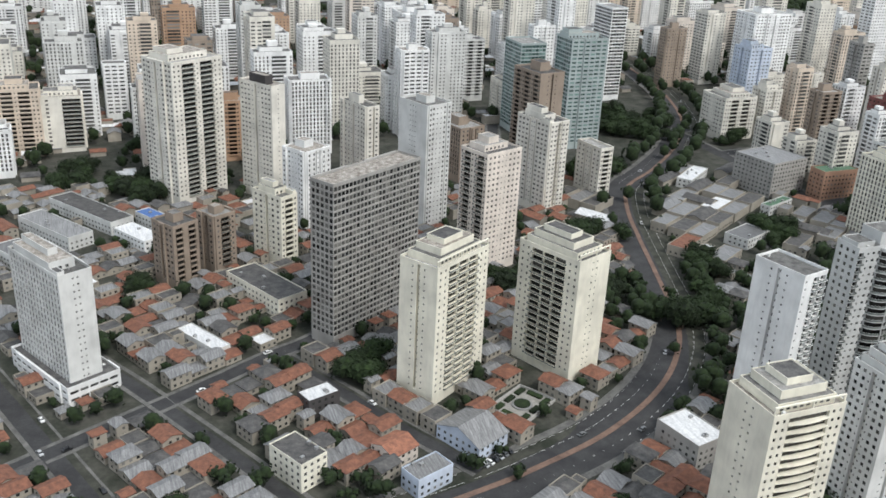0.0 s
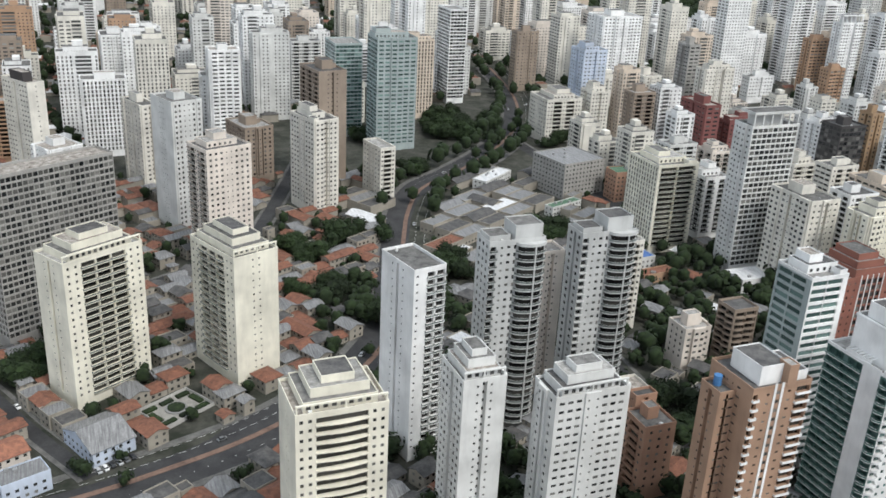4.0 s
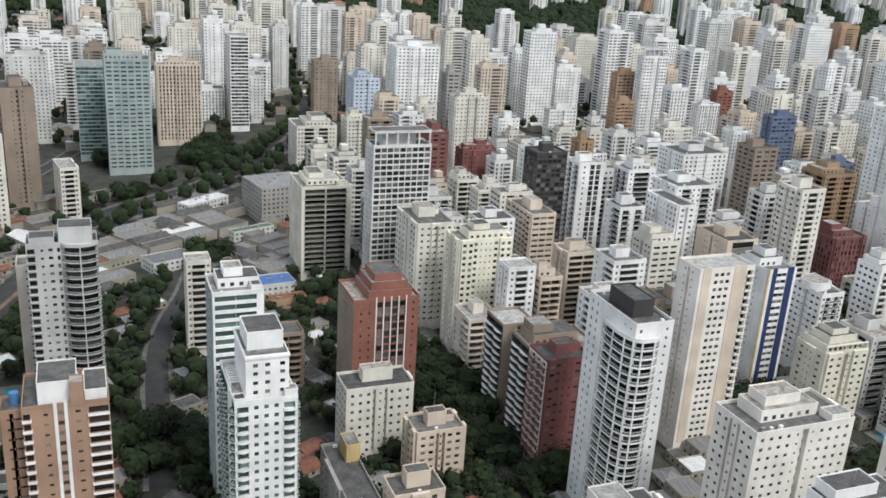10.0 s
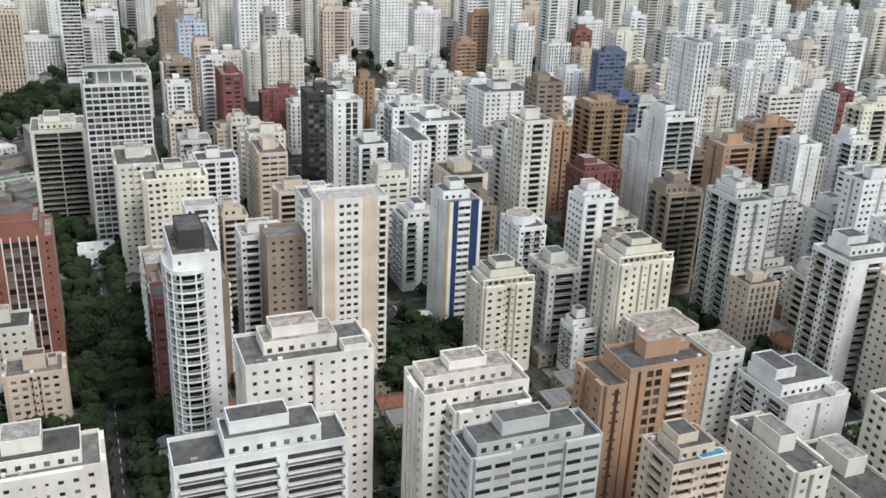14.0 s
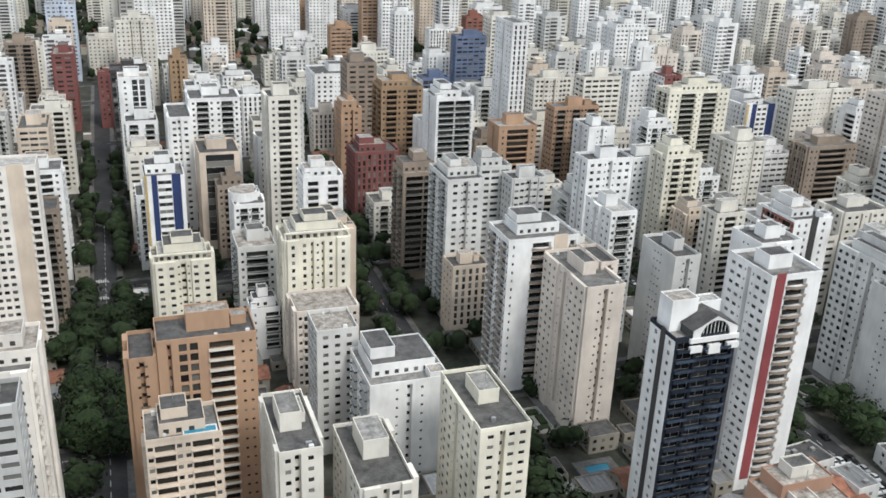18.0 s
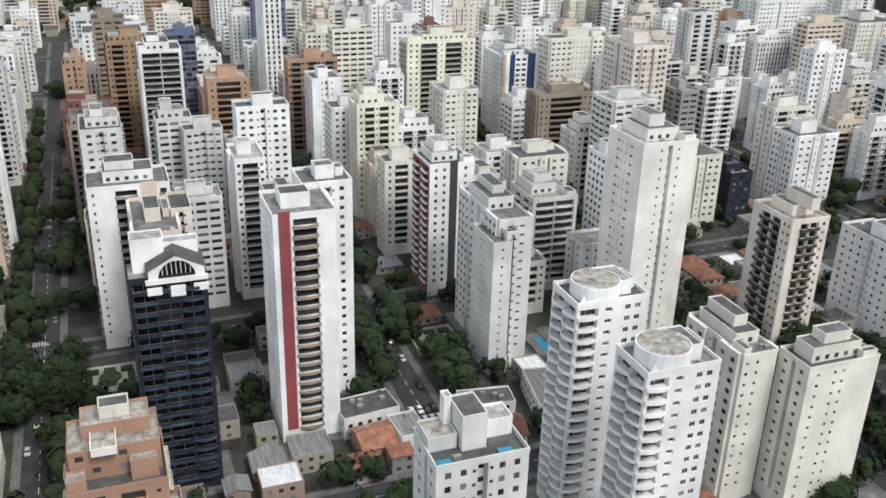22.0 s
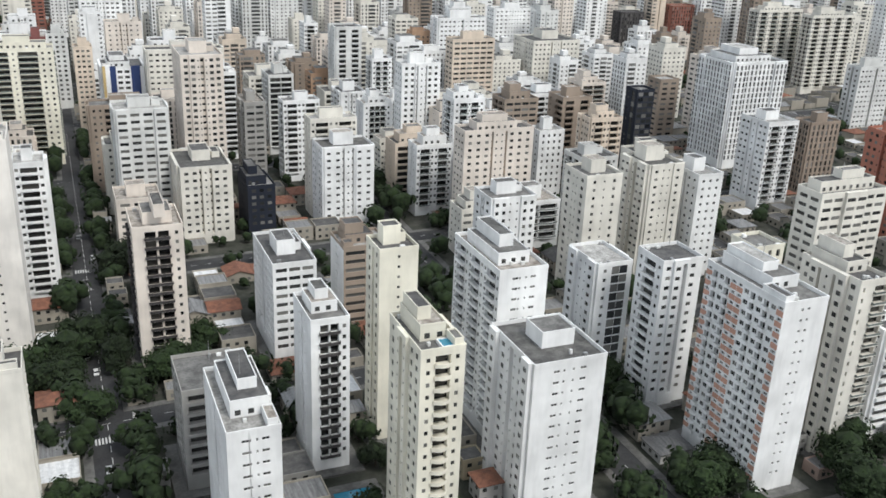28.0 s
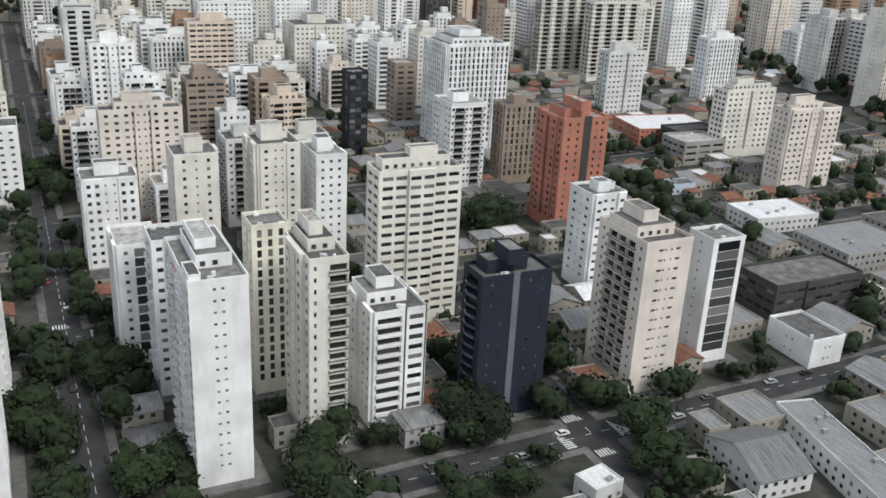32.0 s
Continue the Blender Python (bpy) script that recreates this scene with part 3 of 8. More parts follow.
def volume(thing, w, d, h, side, colour, left, front, rng, near, tall, bare, low):
    """One upright volume of a tower: four sides with their openings, the deck and the parapet."""
    mat = WALL_MAT[colour]
    base = 1.0 if low else 4.6
    n = max(2, int((h - base - 1.2) / tall))
    f = (h - base - 1.2) / n
    wall, shell, glass, ledges, far_balconies, far_rails, salmon, deeps, band_faces = [], [], [], [], [], [], [], [], {}
    x0, y0, x1, y1 = -w / 2, -d / 2, w / 2, d / 2
    origins = {"R": (x0, y0), "L": (x0, y1), "E": (x1, y0), "B": (x1, y1)}
    codes = {"R": front, "L": left, "E": left if left not in "jf" else "w", "B": "p"}
    rail = {"N": STEEL_BLUE, "R": WALL_MAT["W"], "D": WALL_MAT["D"]}.get(colour, mat)
    if left == "@":
        rail = TEAL_RAIL
    if front == "m":
        rail = WALL_MAT["W"]
    if "t" in (left, front):
        rail = DARK_PANEL
    slim = side == "D" and colour != "D"
    if slim:
        rail = WALL_MAT["W"]
    if colour == "W" and "f" in (left, front) or front == "2":
        rail = WALL_MAT["T"]
    if front == "4":
        rail = WALL_MAT["C"]
    edge = mat if rail is TEAL_RAIL else rail
    high = RAIL
    style = rng.random()
    if rail is mat and front != "5" and ("3" in (front, left) or style < 0.38):
        rail = GLASS_RAIL
    elif slim or front == "a" or rail is mat and style > 0.86:
        high = 0.22
    cut = {}
    for key, U, N in FACES:
        W = w if key in "RB" else d
        a, g, places, bands, ledge = facade(W, h, base, n, f, codes[key], rng)
        if key in "LE" and side != colour:
            shell += placed(a, U, N, origins[key])
        else:
            wall += placed(a, U, N, origins[key])
        ledges += placed(ledge, U, N, origins[key])
        ox, oy = origins[key]
        turn_of = {"R": 0.0, "L": -math.pi / 2, "E": math.pi / 2, "B": math.pi}[key]
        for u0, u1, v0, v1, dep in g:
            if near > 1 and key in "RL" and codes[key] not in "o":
                # openings deeper than 0.9 get the glass with shade in its colour
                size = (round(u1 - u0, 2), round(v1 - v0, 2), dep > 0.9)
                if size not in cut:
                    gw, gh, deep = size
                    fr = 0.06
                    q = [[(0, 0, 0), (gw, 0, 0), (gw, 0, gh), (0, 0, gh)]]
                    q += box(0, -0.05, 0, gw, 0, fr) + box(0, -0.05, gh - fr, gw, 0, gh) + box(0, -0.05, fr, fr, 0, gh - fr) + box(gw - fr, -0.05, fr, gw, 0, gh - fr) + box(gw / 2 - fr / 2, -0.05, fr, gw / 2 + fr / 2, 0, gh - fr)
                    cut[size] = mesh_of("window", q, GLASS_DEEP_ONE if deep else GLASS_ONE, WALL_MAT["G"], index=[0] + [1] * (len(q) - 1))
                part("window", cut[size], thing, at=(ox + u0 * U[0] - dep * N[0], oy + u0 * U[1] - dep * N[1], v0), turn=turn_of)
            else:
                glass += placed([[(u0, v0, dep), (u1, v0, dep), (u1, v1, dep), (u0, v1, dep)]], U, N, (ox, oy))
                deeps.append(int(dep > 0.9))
        made = {}
        for u0, u1, v, kind in places:
            bw = round(u1 - u0, 2)
            if (bw, kind) not in made:
                sl, gu = balcony_faces(bw, kind, rail=high)
                made[bw, kind] = mesh_of("balcony", sl + gu, edge, mat if left == "@" and key == "R" else rail, index=[0] * len(sl) + [1] * len(gu))
            at = (ox + u0 * U[0], oy + u0 * U[1], v)
            if near and key in "RL":
                part("balcony", made[bw, kind], thing, at=at, turn=turn_of)
            else:
                c, s = math.cos(turn_of), math.sin(turn_of)
                for group, qs in zip((far_balconies, far_rails), balcony_faces(bw, kind, rail=high)):
                    group += [[(at[0] + px * c - py * s, at[1] + px * s + py * c, at[2] + pz) for px, py, pz in q] for q in qs]
        for u0, u1, colour_key in bands:
            q = [[(u0, base, -0.2), (u1, base, -0.2), (u1, h + 0.6, -0.2), (u0, h + 0.6, -0.2)], [(u0, base, 0.0), (u0, base, -0.2), (u0, h + 0.6, -0.2), (u0, h + 0.6, 0.0)],
                 [(u1, base, -0.2), (u1, base, 0.0), (u1, h + 0.6, 0.0), (u1, h + 0.6, -0.2)], [(u0, h + 0.6, -0.2), (u1, h + 0.6, -0.2), (u1, h + 0.6, 0.0), (u0, h + 0.6, 0.0)]]
            if colour_key == "salmon":
                q = [[(u0, base + k * f + 0.1, -0.06), (u1, base + k * f + 0.1, -0.06), (u1, base + k * f + 1.65, -0.06), (u0, base + k * f + 1.65, -0.06)] for k in range(n)]
                salmon += placed(q, U, N, (ox, oy))
                continue
            band_faces.setdefault(colour_key, []).append(placed(q, U, N, (ox, oy)))
    if shell:
        part("side_wall", mesh_of("side_wall", shell, WALL_MAT[side]), thing, WALLS[side][0] + " side wall")
    # on unfinished buildings these panes are only painted shade filling the openings
    if glass:
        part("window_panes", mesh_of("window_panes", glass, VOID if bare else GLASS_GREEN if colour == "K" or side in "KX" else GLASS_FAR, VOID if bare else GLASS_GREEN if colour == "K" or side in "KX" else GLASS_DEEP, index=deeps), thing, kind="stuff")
    if ledges and near:
        part("string_course", mesh_of("string_course", ledges, mat), thing, kind="stuff")
    part("wall", mesh_of("wall", wall, mat), thing)
    if salmon:
        part("salmon_panel", mesh_of("salmon_panel", salmon, SALMON), thing, "salmon painted panels", kind="stuff")
    if far_balconies:
        part("balcony_tier", mesh_of("balcony_tier", far_balconies + far_rails, edge, rail, index=[0] * len(far_balconies) + [1] * len(far_rails)), thing, kind="stuff")
    for k, group in band_faces.items():
        for q in group:
            part("colour_band", mesh_of("colour_band", q, {"red": RED_BAND, "blue": BLUE_BAND, "salmon": SALMON, "dark": DARK_PANEL, "grey": WALL_MAT["S"], "white": WALL_MAT["W"], "beige": WALL_MAT["B"], "ash": ASH_BAND, "ochre": WALL_MAT["Z"]}[k]), thing, k + " painted band")
    t = 0.25
    part("roof_deck", mesh_of("roof_deck", [[(x0 + t, y0 + t, h - 1.0), (x1 - t, y0 + t, h - 1.0), (x1 - t, y1 - t, h - 1.0), (x0 + t, y1 - t, h - 1.0)]], rng.choice((ROOF_LIGHT, ROOF_DECK, ROOF_DECK, STAINED_DECK, DARK_ROOF, DARK_ROOF))), thing)
    part("parapet", mesh_of("parapet", rim(x0 - 0.06, y0 - 0.06, x1 + 0.06, y1 + 0.06, h - 1.0, h + 0.12, t), mat), thing)


def block(name, thing, x0, y0, x1, y1, z0, z1, mat, label="", deck=None):
    """A roof block with a sunk deck, a parapet and a few vents."""
    q = box(x0, y0, z0, x1, y1, z1 - 0.4)[:4] + rim(x0 - 0.05, y0 - 0.05, x1 + 0.05, y1 + 0.05, z1 - 0.4, z1, 0.2)
    q.append([(x0, y0, z1 - 0.4), (x1, y0, z1 - 0.4), (x1, y1, z1 - 0.4), (x0, y1, z1 - 0.4)])
    ob = part(name, mesh_of(name, q, mat, deck or (ROOF_LIGHT, ROOF_DECK, DARK_ROOF, STAINED_DECK, DARK_ROOF, ROOF_DECK)[int(abs(x0) * 7 + z1 * 3) % 6], index=[0] * (len(q) - 1) + [1]), thing, label)
    return ob


def rooftop(thing, x0, y0, x1, y1, z, kind, mat, colour, rng, near=0):
    w, d = x1 - x0, y1 - y0
    cx, cy = (x0 + x1) / 2 + rng.uniform(-0.06, 0.06) * w, (y0 + y1) / 2 + rng.uniform(-0.04, 0.12) * d
    if kind == "sp":
        kind = "s"
        part("pool_wall", mesh_of("pool_wall", rim(x0 + w * 0.5, y0 + 0.5, x1 - 0.6, y0 + d * 0.17 + 1.2, z, z + 0.9, 0.3), WALL_MAT["W"]), thing)
        part("pool_water", mesh_of("pool_water", [[(x0 + w * 0.5, y0 + 0.5, z + 0.75), (x1 - 0.6, y0 + 0.5, z + 0.75), (x1 - 0.6, y0 + d * 0.17 + 1.2, z + 0.75), (x0 + w * 0.5, y0 + d * 0.17 + 1.2, z + 0.75)]], WATER), thing, "turquoise rooftop pool")
    if kind in ("s", "s2"):
        big = kind == "s2"
        k, hh = (0.40, 9.0) if big else (rng.uniform(0.26, 0.42), rng.uniform(3.0, 4.6))
        dx = 0.0 if big else rng.uniform(-0.08, 0.08) * w
        ya, yb = y0 + d * rng.uniform(0.16, 0.34), y1 - d * rng.uniform(0.04, 0.16)
        xa, xb = max(x0 + 0.4, cx + dx - w * k), min(x1 - 0.4, cx + dx + w * k)
        ob = block("penthouse", thing, xa, ya, xb, yb, z, z + hh, mat)
        q = [[(u, ya - 0.03, z + 0.6), (u + 1.3, ya - 0.03, z + 0.6), (u + 1.3, ya - 0.03, z + 1.9), (u, ya - 0.03, z + 1.9)] for u in np.arange(xa + 1, xb - 2.0, 3.0)]
        if q:
            part("window_panes", mesh_of("window_panes", q, GLASS_FAR), ob, kind="stuff")
        tx = rng.uniform(xa + 0.3, max(xa + 0.4, xb - w * 0.42))
        block("tank_room", thing, tx, ya + (yb - ya) * 0.25, tx + w * rng.uniform(0.28, 0.40), yb - 0.3, z + hh - 0.4, z + hh + rng.uniform(2.2, 3.6), mat)
        if rng.random() < 0.6:
            sx = x0 + 0.3 if rng.random() < 0.5 else x1 - w * 0.24
            block("stair_room", thing, sx, y0 + 0.4, sx + w * 0.2, ya - 0.6, z, z + 2.6, mat) if ya - y0 > 3 else None
    elif kind == "s3":
        block("penthouse", thing, x0 + w * 0.10, y0 + d * 0.10, x1 - w * 0.10, y1 - d * 0.06, z, z + 3.4, mat)
        block("upper_penthouse", thing, x0 + w * 0.20, y0 + d * 0.22, x1 - w * 0.16, y1 - d * 0.12, z + 3.0, z + 6.2, mat)
        block("tank_room", thing, x0 + w * 0.34, y0 + d * 0.34, x1 - w * 0.30, y1 - d * 0.2, z + 5.8, z + 8.4, mat)
        q = [[(u, y0 + d * 0.10 - 0.04, z + 0.9), (u + 1.4, y0 + d * 0.10 - 0.04, z + 0.9), (u + 1.4, y0 + d * 0.10 - 0.04, z + 2.3), (u, y0 + d * 0.10 - 0.04, z + 2.3)] for u in np.arange(x0 + w * 0.13, x1 - w * 0.16, 2.6)]
        part("window_panes", mesh_of("window_panes", q, GLASS_FAR), thing, kind="stuff")
        for sx in (x0 + 0.3, cx - 0.25, x1 - 0.8):
            part("pergola_post", mesh_of("pergola_post", box(sx, y0 + 0.3, z, sx + 0.5, y0 + 0.8, z + 3.2), mat), thing)
        part("pergola_beam", mesh_of("pergola_beam", box(x0 + 0.2, y0 + 0.25, z + 3.2, x1 - 0.2, y0 + 0.85, z + 3.7, True), mat), thing)
    elif kind == "t":
        k, m = rng.uniform(0.16, 0.26), rng.uniform(0.16, 0.26)
        block("tank_room", thing, cx - w * k, cy - d * 0.16, cx + w * k, cy + d * m, z, z + rng.uniform(4.2, 6.2), mat)
        if rng.random() < 0.5:
            block("lift_room", thing, cx + w * 0.24, cy - d * 0.05, cx + w * 0.40, cy + d * 0.25, z, z + 2.8, mat)
    elif kind == "d":
        block("tank_room", thing, cx - w * 0.30, cy - d * 0.25, cx + w * 0.25, cy + d * 0.25, z, z + 6.0, DARK_PANEL, "dark rooftop block")
    elif kind == "c":
        for sx in np.linspace(x0 + 1, x1 - 1, 6):
            part("column", mesh_of("column", box(sx - 0.35, y0 + 0.3, z, sx + 0.35, y0 + 1.0, z + 7.0), mat), thing)
        block("crown_slab", thing, x0 + 0.3, y0 + 0.2, x1 - 0.3, y0 + d * 0.8, z + 7.0, z + 8.4, mat)
        block("tank_room", thing, cx - w * 0.3, cy - d * 0.15, cx + w * 0.3, cy + d * 0.3, z, z + 6.9, mat)
    elif kind == "a":
        block("penthouse", thing, cx - w * 0.30, cy - d * 0.25, cx + w * 0.28, cy + d * 0.30, z, z + 4.0, mat)
        block("lift_tower", thing, cx - w * 0.10, y0 + 0.3, cx + w * 0.12, cy + d * 0.15, z + 3.6, z + 8.0, mat)
    elif kind == "q":
        r = min(w, d) * 0.47
        px = x0 + w * 0.40
        ob = part("round_penthouse", mesh_of("round_penthouse", drum(px, cy, z, r, 3.9, 24), mat), thing)
        part("roof_deck", mesh_of("roof_deck", drum(px, cy, z + 3.8, r - 0.3, 0.2, 24), STAINED_DECK), ob, "stained brown deck")
        block("penthouse", thing, px, cy - d * 0.22, x1 - w * 0.16, y1 - d * 0.08, z, z + 3.9, mat)
        block("stair_room", thing, x1 - w * 0.15, cy, x1 - 0.5, y1 - 0.6, z, z + 2.6, mat)
        q = [[(x0 + 0.5, y0 + 0.3, z), (x0 + 3.0, y0 + 0.3, z), (x0 + 1.75, y0 + 0.3, z + 3.0), (x0 + 1.75, y0 + 0.3, z + 2.99)], [(x0 + 0.5, y0 + 0.7, z), (x0 + 1.75, y0 + 0.7, z + 3.0), (x0 + 1.75, y0 + 0.3, z + 3.0), (x0 + 0.5, y0 + 0.3, z)],
             [(x0 + 3.0, y0 + 0.3, z), (x0 + 1.75, y0 + 0.3, z + 3.0), (x0 + 1.75, y0 + 0.7, z + 3.0), (x0 + 3.0, y0 + 0.7, z)]]
        part("roof_fin", mesh_of("roof_fin", q, mat), thing, "small white pointed fin")
    elif kind == "g":
        ga, gb = x0 + w * 0.26, x0 + w * 0.98
        gc, top, yb = (ga + gb) / 2, z + 6.4, y1 - d * 0.15
        eave = z + 2.6
        q = [[(ga - 0.4, y0 - 0.5, eave), (gc, y0 - 0.5, top), (gc, yb, top), (ga - 0.4, yb, eave)], [(gc, y0 - 0.5, top), (gb + 0.4, y0 - 0.5, eave), (gb + 0.4, yb, eave), (gc, yb, top)],
             [(ga, yb - 0.1, z), (gb, yb - 0.1, z), (gb, yb - 0.1, eave), (ga, yb - 0.1, eave)], [(ga, yb - 0.1, eave), (gb, yb - 0.1, eave), (gc, yb - 0.1, top), (gc, yb - 0.1, top - 0.01)]]
        q += [[(xa, y0, z), (xa, yb, z), (xa, yb, eave), (xa, y0, eave)] for xa in (ga, gb)]
        part("gable_roof", mesh_of("gable_roof", q, DARK_ROOF), thing, "dark grey gabled roof")
        r, zc, n = (gb - ga) * 0.33, z + 0.4, 16
        q = []
        for i in range(n):
            t0, t1 = math.pi * i / n, math.pi * (i + 1) / n
            e0, e1 = [gc + r * math.cos(t) for t in (t0, t1)], [zc + r * math.sin(t) for t in (t0, t1)]
            h0, h1 = [max(e1[k], eave + (top - eave) * (1 - abs(e0[k] - gc) / (gb - gc)) - 0.15) for k in (0, 1)]
            q.append([(e0[0], y0 - 0.3, e1[0]), (e0[1], y0 - 0.3, e1[1]), (e0[1], y0 - 0.3, h1), (e0[0], y0 - 0.3, h0)])
            q.append([(e0[0], y0 - 0.3, e1[0]), (e0[1], y0 - 0.3, e1[1]), (e0[1], y0 + 0.5, e1[1]), (e0[0], y0 + 0.5, e1[0])])
        for u0, u1, s0, s1 in ((ga, gc - r, eave, eave + (top - eave) * (1 - r / (gb - gc)) - 0.15), (gc + r, gb, eave + (top - eave) * (1 - r / (gb - gc)) - 0.15, eave)):
            q.append([(u0, y0 - 0.3, zc), (u1, y0 - 0.3, zc), (u1, y0 - 0.3, s1), (u0, y0 - 0.3, s0)])
        part("arch", mesh_of("arch", q, WALL_MAT["W"]), thing, "white gable front with a round arch")
        q = [[(gc + r * math.cos(t), y0 + 0.4, zc + r * math.sin(t)) for t in (math.pi * i / n, math.pi * (i + 0.5) / n, math.pi * (i + 1) / n)] + [(gc, y0 + 0.4, zc)] for i in range(n)]
        part("arched_window", mesh_of("arched_window", q, GLASS_ONE), thing, "dark half-round window")
        for k in range(-3, 4):
            hh = math.sqrt(max(0.1, r * r - (k * r / 4) ** 2))
            part("glazing_bar", mesh_of("glazing_bar", box(gc + k * r / 4 - 0.08, y0 + 0.25, zc, gc + k * r / 4 + 0.08, y0 + 0.38, zc + hh), WALL_MAT["W"]), thing)
        for e, u in ((0, ga - 0.6), (1, gc - 1.8), (2, gb - 3.0)):
            part("cornice", mesh_of("cornice", box(u, y0 - 1.0, z - 3.6 - (0.9 if e == 1 else 0), u + 3.6, y0 + 0.1, z - 1.9, True), WALL_MAT["W"]), thing, "white cornice piece")
        part("cornice", mesh_of("cornice", box(ga - 0.8, y0 - 0.7, z - 0.9, gb + 0.6, y0 + 0.1, zc, True), WALL_MAT["W"]), thing, "white cornice")
        block("lift_tower", thing, x0 + w * 0.08, y1 - d * 0.55, x0 + w * 0.50, y1 - 0.6, z, z + 9.0, WALL_MAT["W"])
        block("tank_room", thing, x0 + w * 0.5, y1 - d * 0.4, x1 - 1.0, y1 - 0.6, z, z + 6.8, WALL_MAT["W"])
    # small plant on every roof
    for i in range(rng.randint(2, 4) if near else rng.randint(0, 1)):
        ux, uy = rng.uniform(x0 + 1.2, x1 - 1.8), rng.choice((rng.uniform(y0 + 0.8, y0 + d * 0.18), rng.uniform(y1 - d * 0.12, y1 - 1.6)))
        part("roof_unit", mesh_of("roof_unit", box(ux, uy, z, ux + rng.uniform(0.6, 1.6), uy + 0.8, z + rng.uniform(0.6, 1.3)), rng.choice((STEEL, WALL_MAT["W"], WALL_MAT["G"]))), thing)
    if near and rng.random() < 0.6:
        ax, ay = cx + rng.uniform(-1, 1), cy
        part("antenna", mesh_of("antenna", box(ax, ay, z + 3, ax + 0.12, ay + 0.12, z + rng.uniform(9, 13)), STEEL), thing)


def bay(thing, line, z0, n, f, mat, rail_mat, posts=(), setback=1.0, rail=0.95, thick=0.28):
    """A bowed stack of balconies along a line that starts and ends at the wall: slabs with rails, the glazed wall behind, and upright posts."""
    mx, my = (line[0][0] + line[-1][0]) / 2, (line[0][1] + line[-1][1]) / 2
    inner = []
    for x, y in line:
        r = math.hypot(x - mx, y - my)
        k = max(0.0, r - setback) / r
        inner.append((mx + (x - mx) * k, my + (y - my) * k))
    slab, guard, glass = [], [], []
    for (xa, ya), (xb, yb), (ia, ja), (ib, jb) in zip(line, line[1:], inner, inner[1:]):
        slab += [[(xa, ya, -thick), (xb, yb, -thick), (xb, yb, 0.1), (xa, ya, 0.1)], [(xa, ya, 0.1), (xb, yb, 0.1), (ib, jb, 0.1), (ia, ja, 0.1)],
                 [(ia, ja, -thick), (ib, jb, -thick), (xb, yb, -thick), (xa, ya, -thick)]]
        oa, ob = ((xa - mx) * 0.99 + mx, (ya - my) * 0.99 + my), ((xb - mx) * 0.99 + mx, (yb - my) * 0.99 + my)
        guard += [[(*oa, 0.1), (*ob, 0.1), (*ob, rail), (*oa, rail)]]
        slab.append([(xa, ya, rail), (xb, yb, rail), (*ob, rail + 0.06), (*oa, rail + 0.06)])
        glass += [[(ia, ja, z0 + k * f), (ib, jb, z0 + k * f), (ib, jb, z0 + (k + 1) * f - thick), (ia, ja, z0 + (k + 1) * f - thick)] for k in range(n)]
    me = mesh_of("balcony", slab + guard, mat, rail_mat, index=[0] * len(slab) + [1] * len(guard))
    for k in range(n):
        part("balcony", me, thing, at=(0, 0, z0 + k * f))
    # glazing set back under the slabs, its shade painted into the glass
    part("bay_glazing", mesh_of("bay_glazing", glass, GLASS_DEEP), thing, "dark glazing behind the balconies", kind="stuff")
    top = z0 + n * f
    q = [[(mx, my, top + 0.3), (xa, ya, top + 0.3), (xb, yb, top + 0.3), (mx, my, top + 0.29)] for (xa, ya), (xb, yb) in zip(line, line[1:])]
    q += [[(xa, ya, top - thick), (xb, yb, top - thick), (xb, yb, top + 0.9), (xa, ya, top + 0.9)] for (xa, ya), (xb, yb) in zip(line, line[1:])]
    q += [[(xa * 0.97 + mx * 0.03, ya * 0.97 + my * 0.03, top + 0.9), (xa, ya, top + 0.9), (xb, yb, top + 0.9), (xb * 0.97 + mx * 0.03, yb * 0.97 + my * 0.03, top + 0.9)] for (xa, ya), (xb, yb) in zip(line, line[1:])]
    part("bay_roof", mesh_of("bay_roof", q, mat), thing)
    for i in posts:
        x, y = line[i]
        part("mullion", mesh_of("mullion", box(x - 0.22, y - 0.22, z0, x + 0.22, y + 0.22, top), mat), thing)


# ---- fill: which spots are free ----
GRID = {}


def road_sample(x, y, half):
    GRID.setdefault((int(x // 20), int(y // 20)), []).append((x, y, half))


def near_road(x, y, r):
    i, j = int(x // 20), int(y // 20)
    for a in (i - 1, i, i + 1):
        for b in (j - 1, j, j + 1):
            for px, py, h in GRID.get((a, b), ()):
                if (px - x) ** 2 + (py - y) ** 2 < (h + r) ** 2:
                    return True
    return False


def clear(x, y, r):
    """True where a thing of radius r stands off every tower."""
    for tx, ty, w, d, a in FOOTPRINTS:
        dx, dy = x - tx, y - ty
        if abs(dx) > 60 or abs(dy) > 60:
            continue
        c, s = math.cos(a), math.sin(a)
        if abs(dx * c + dy * s) < w / 2 + r and abs(-dx * s + dy * c) < d / 2 + r:
            return False
    return True


# ---- ground, blocks and streets ----
FAR = 7000.0
ground_sheet = tagged(new("ground", mesh_of("ground", [[(x, y, ground(x, y)) for x, y in ((-FAR, -FAR), (FAR, -FAR), (FAR, FAR), (-FAR, FAR))]], SOIL)), "dark mottled town ground reaching the horizon", "ground", kind="structure")


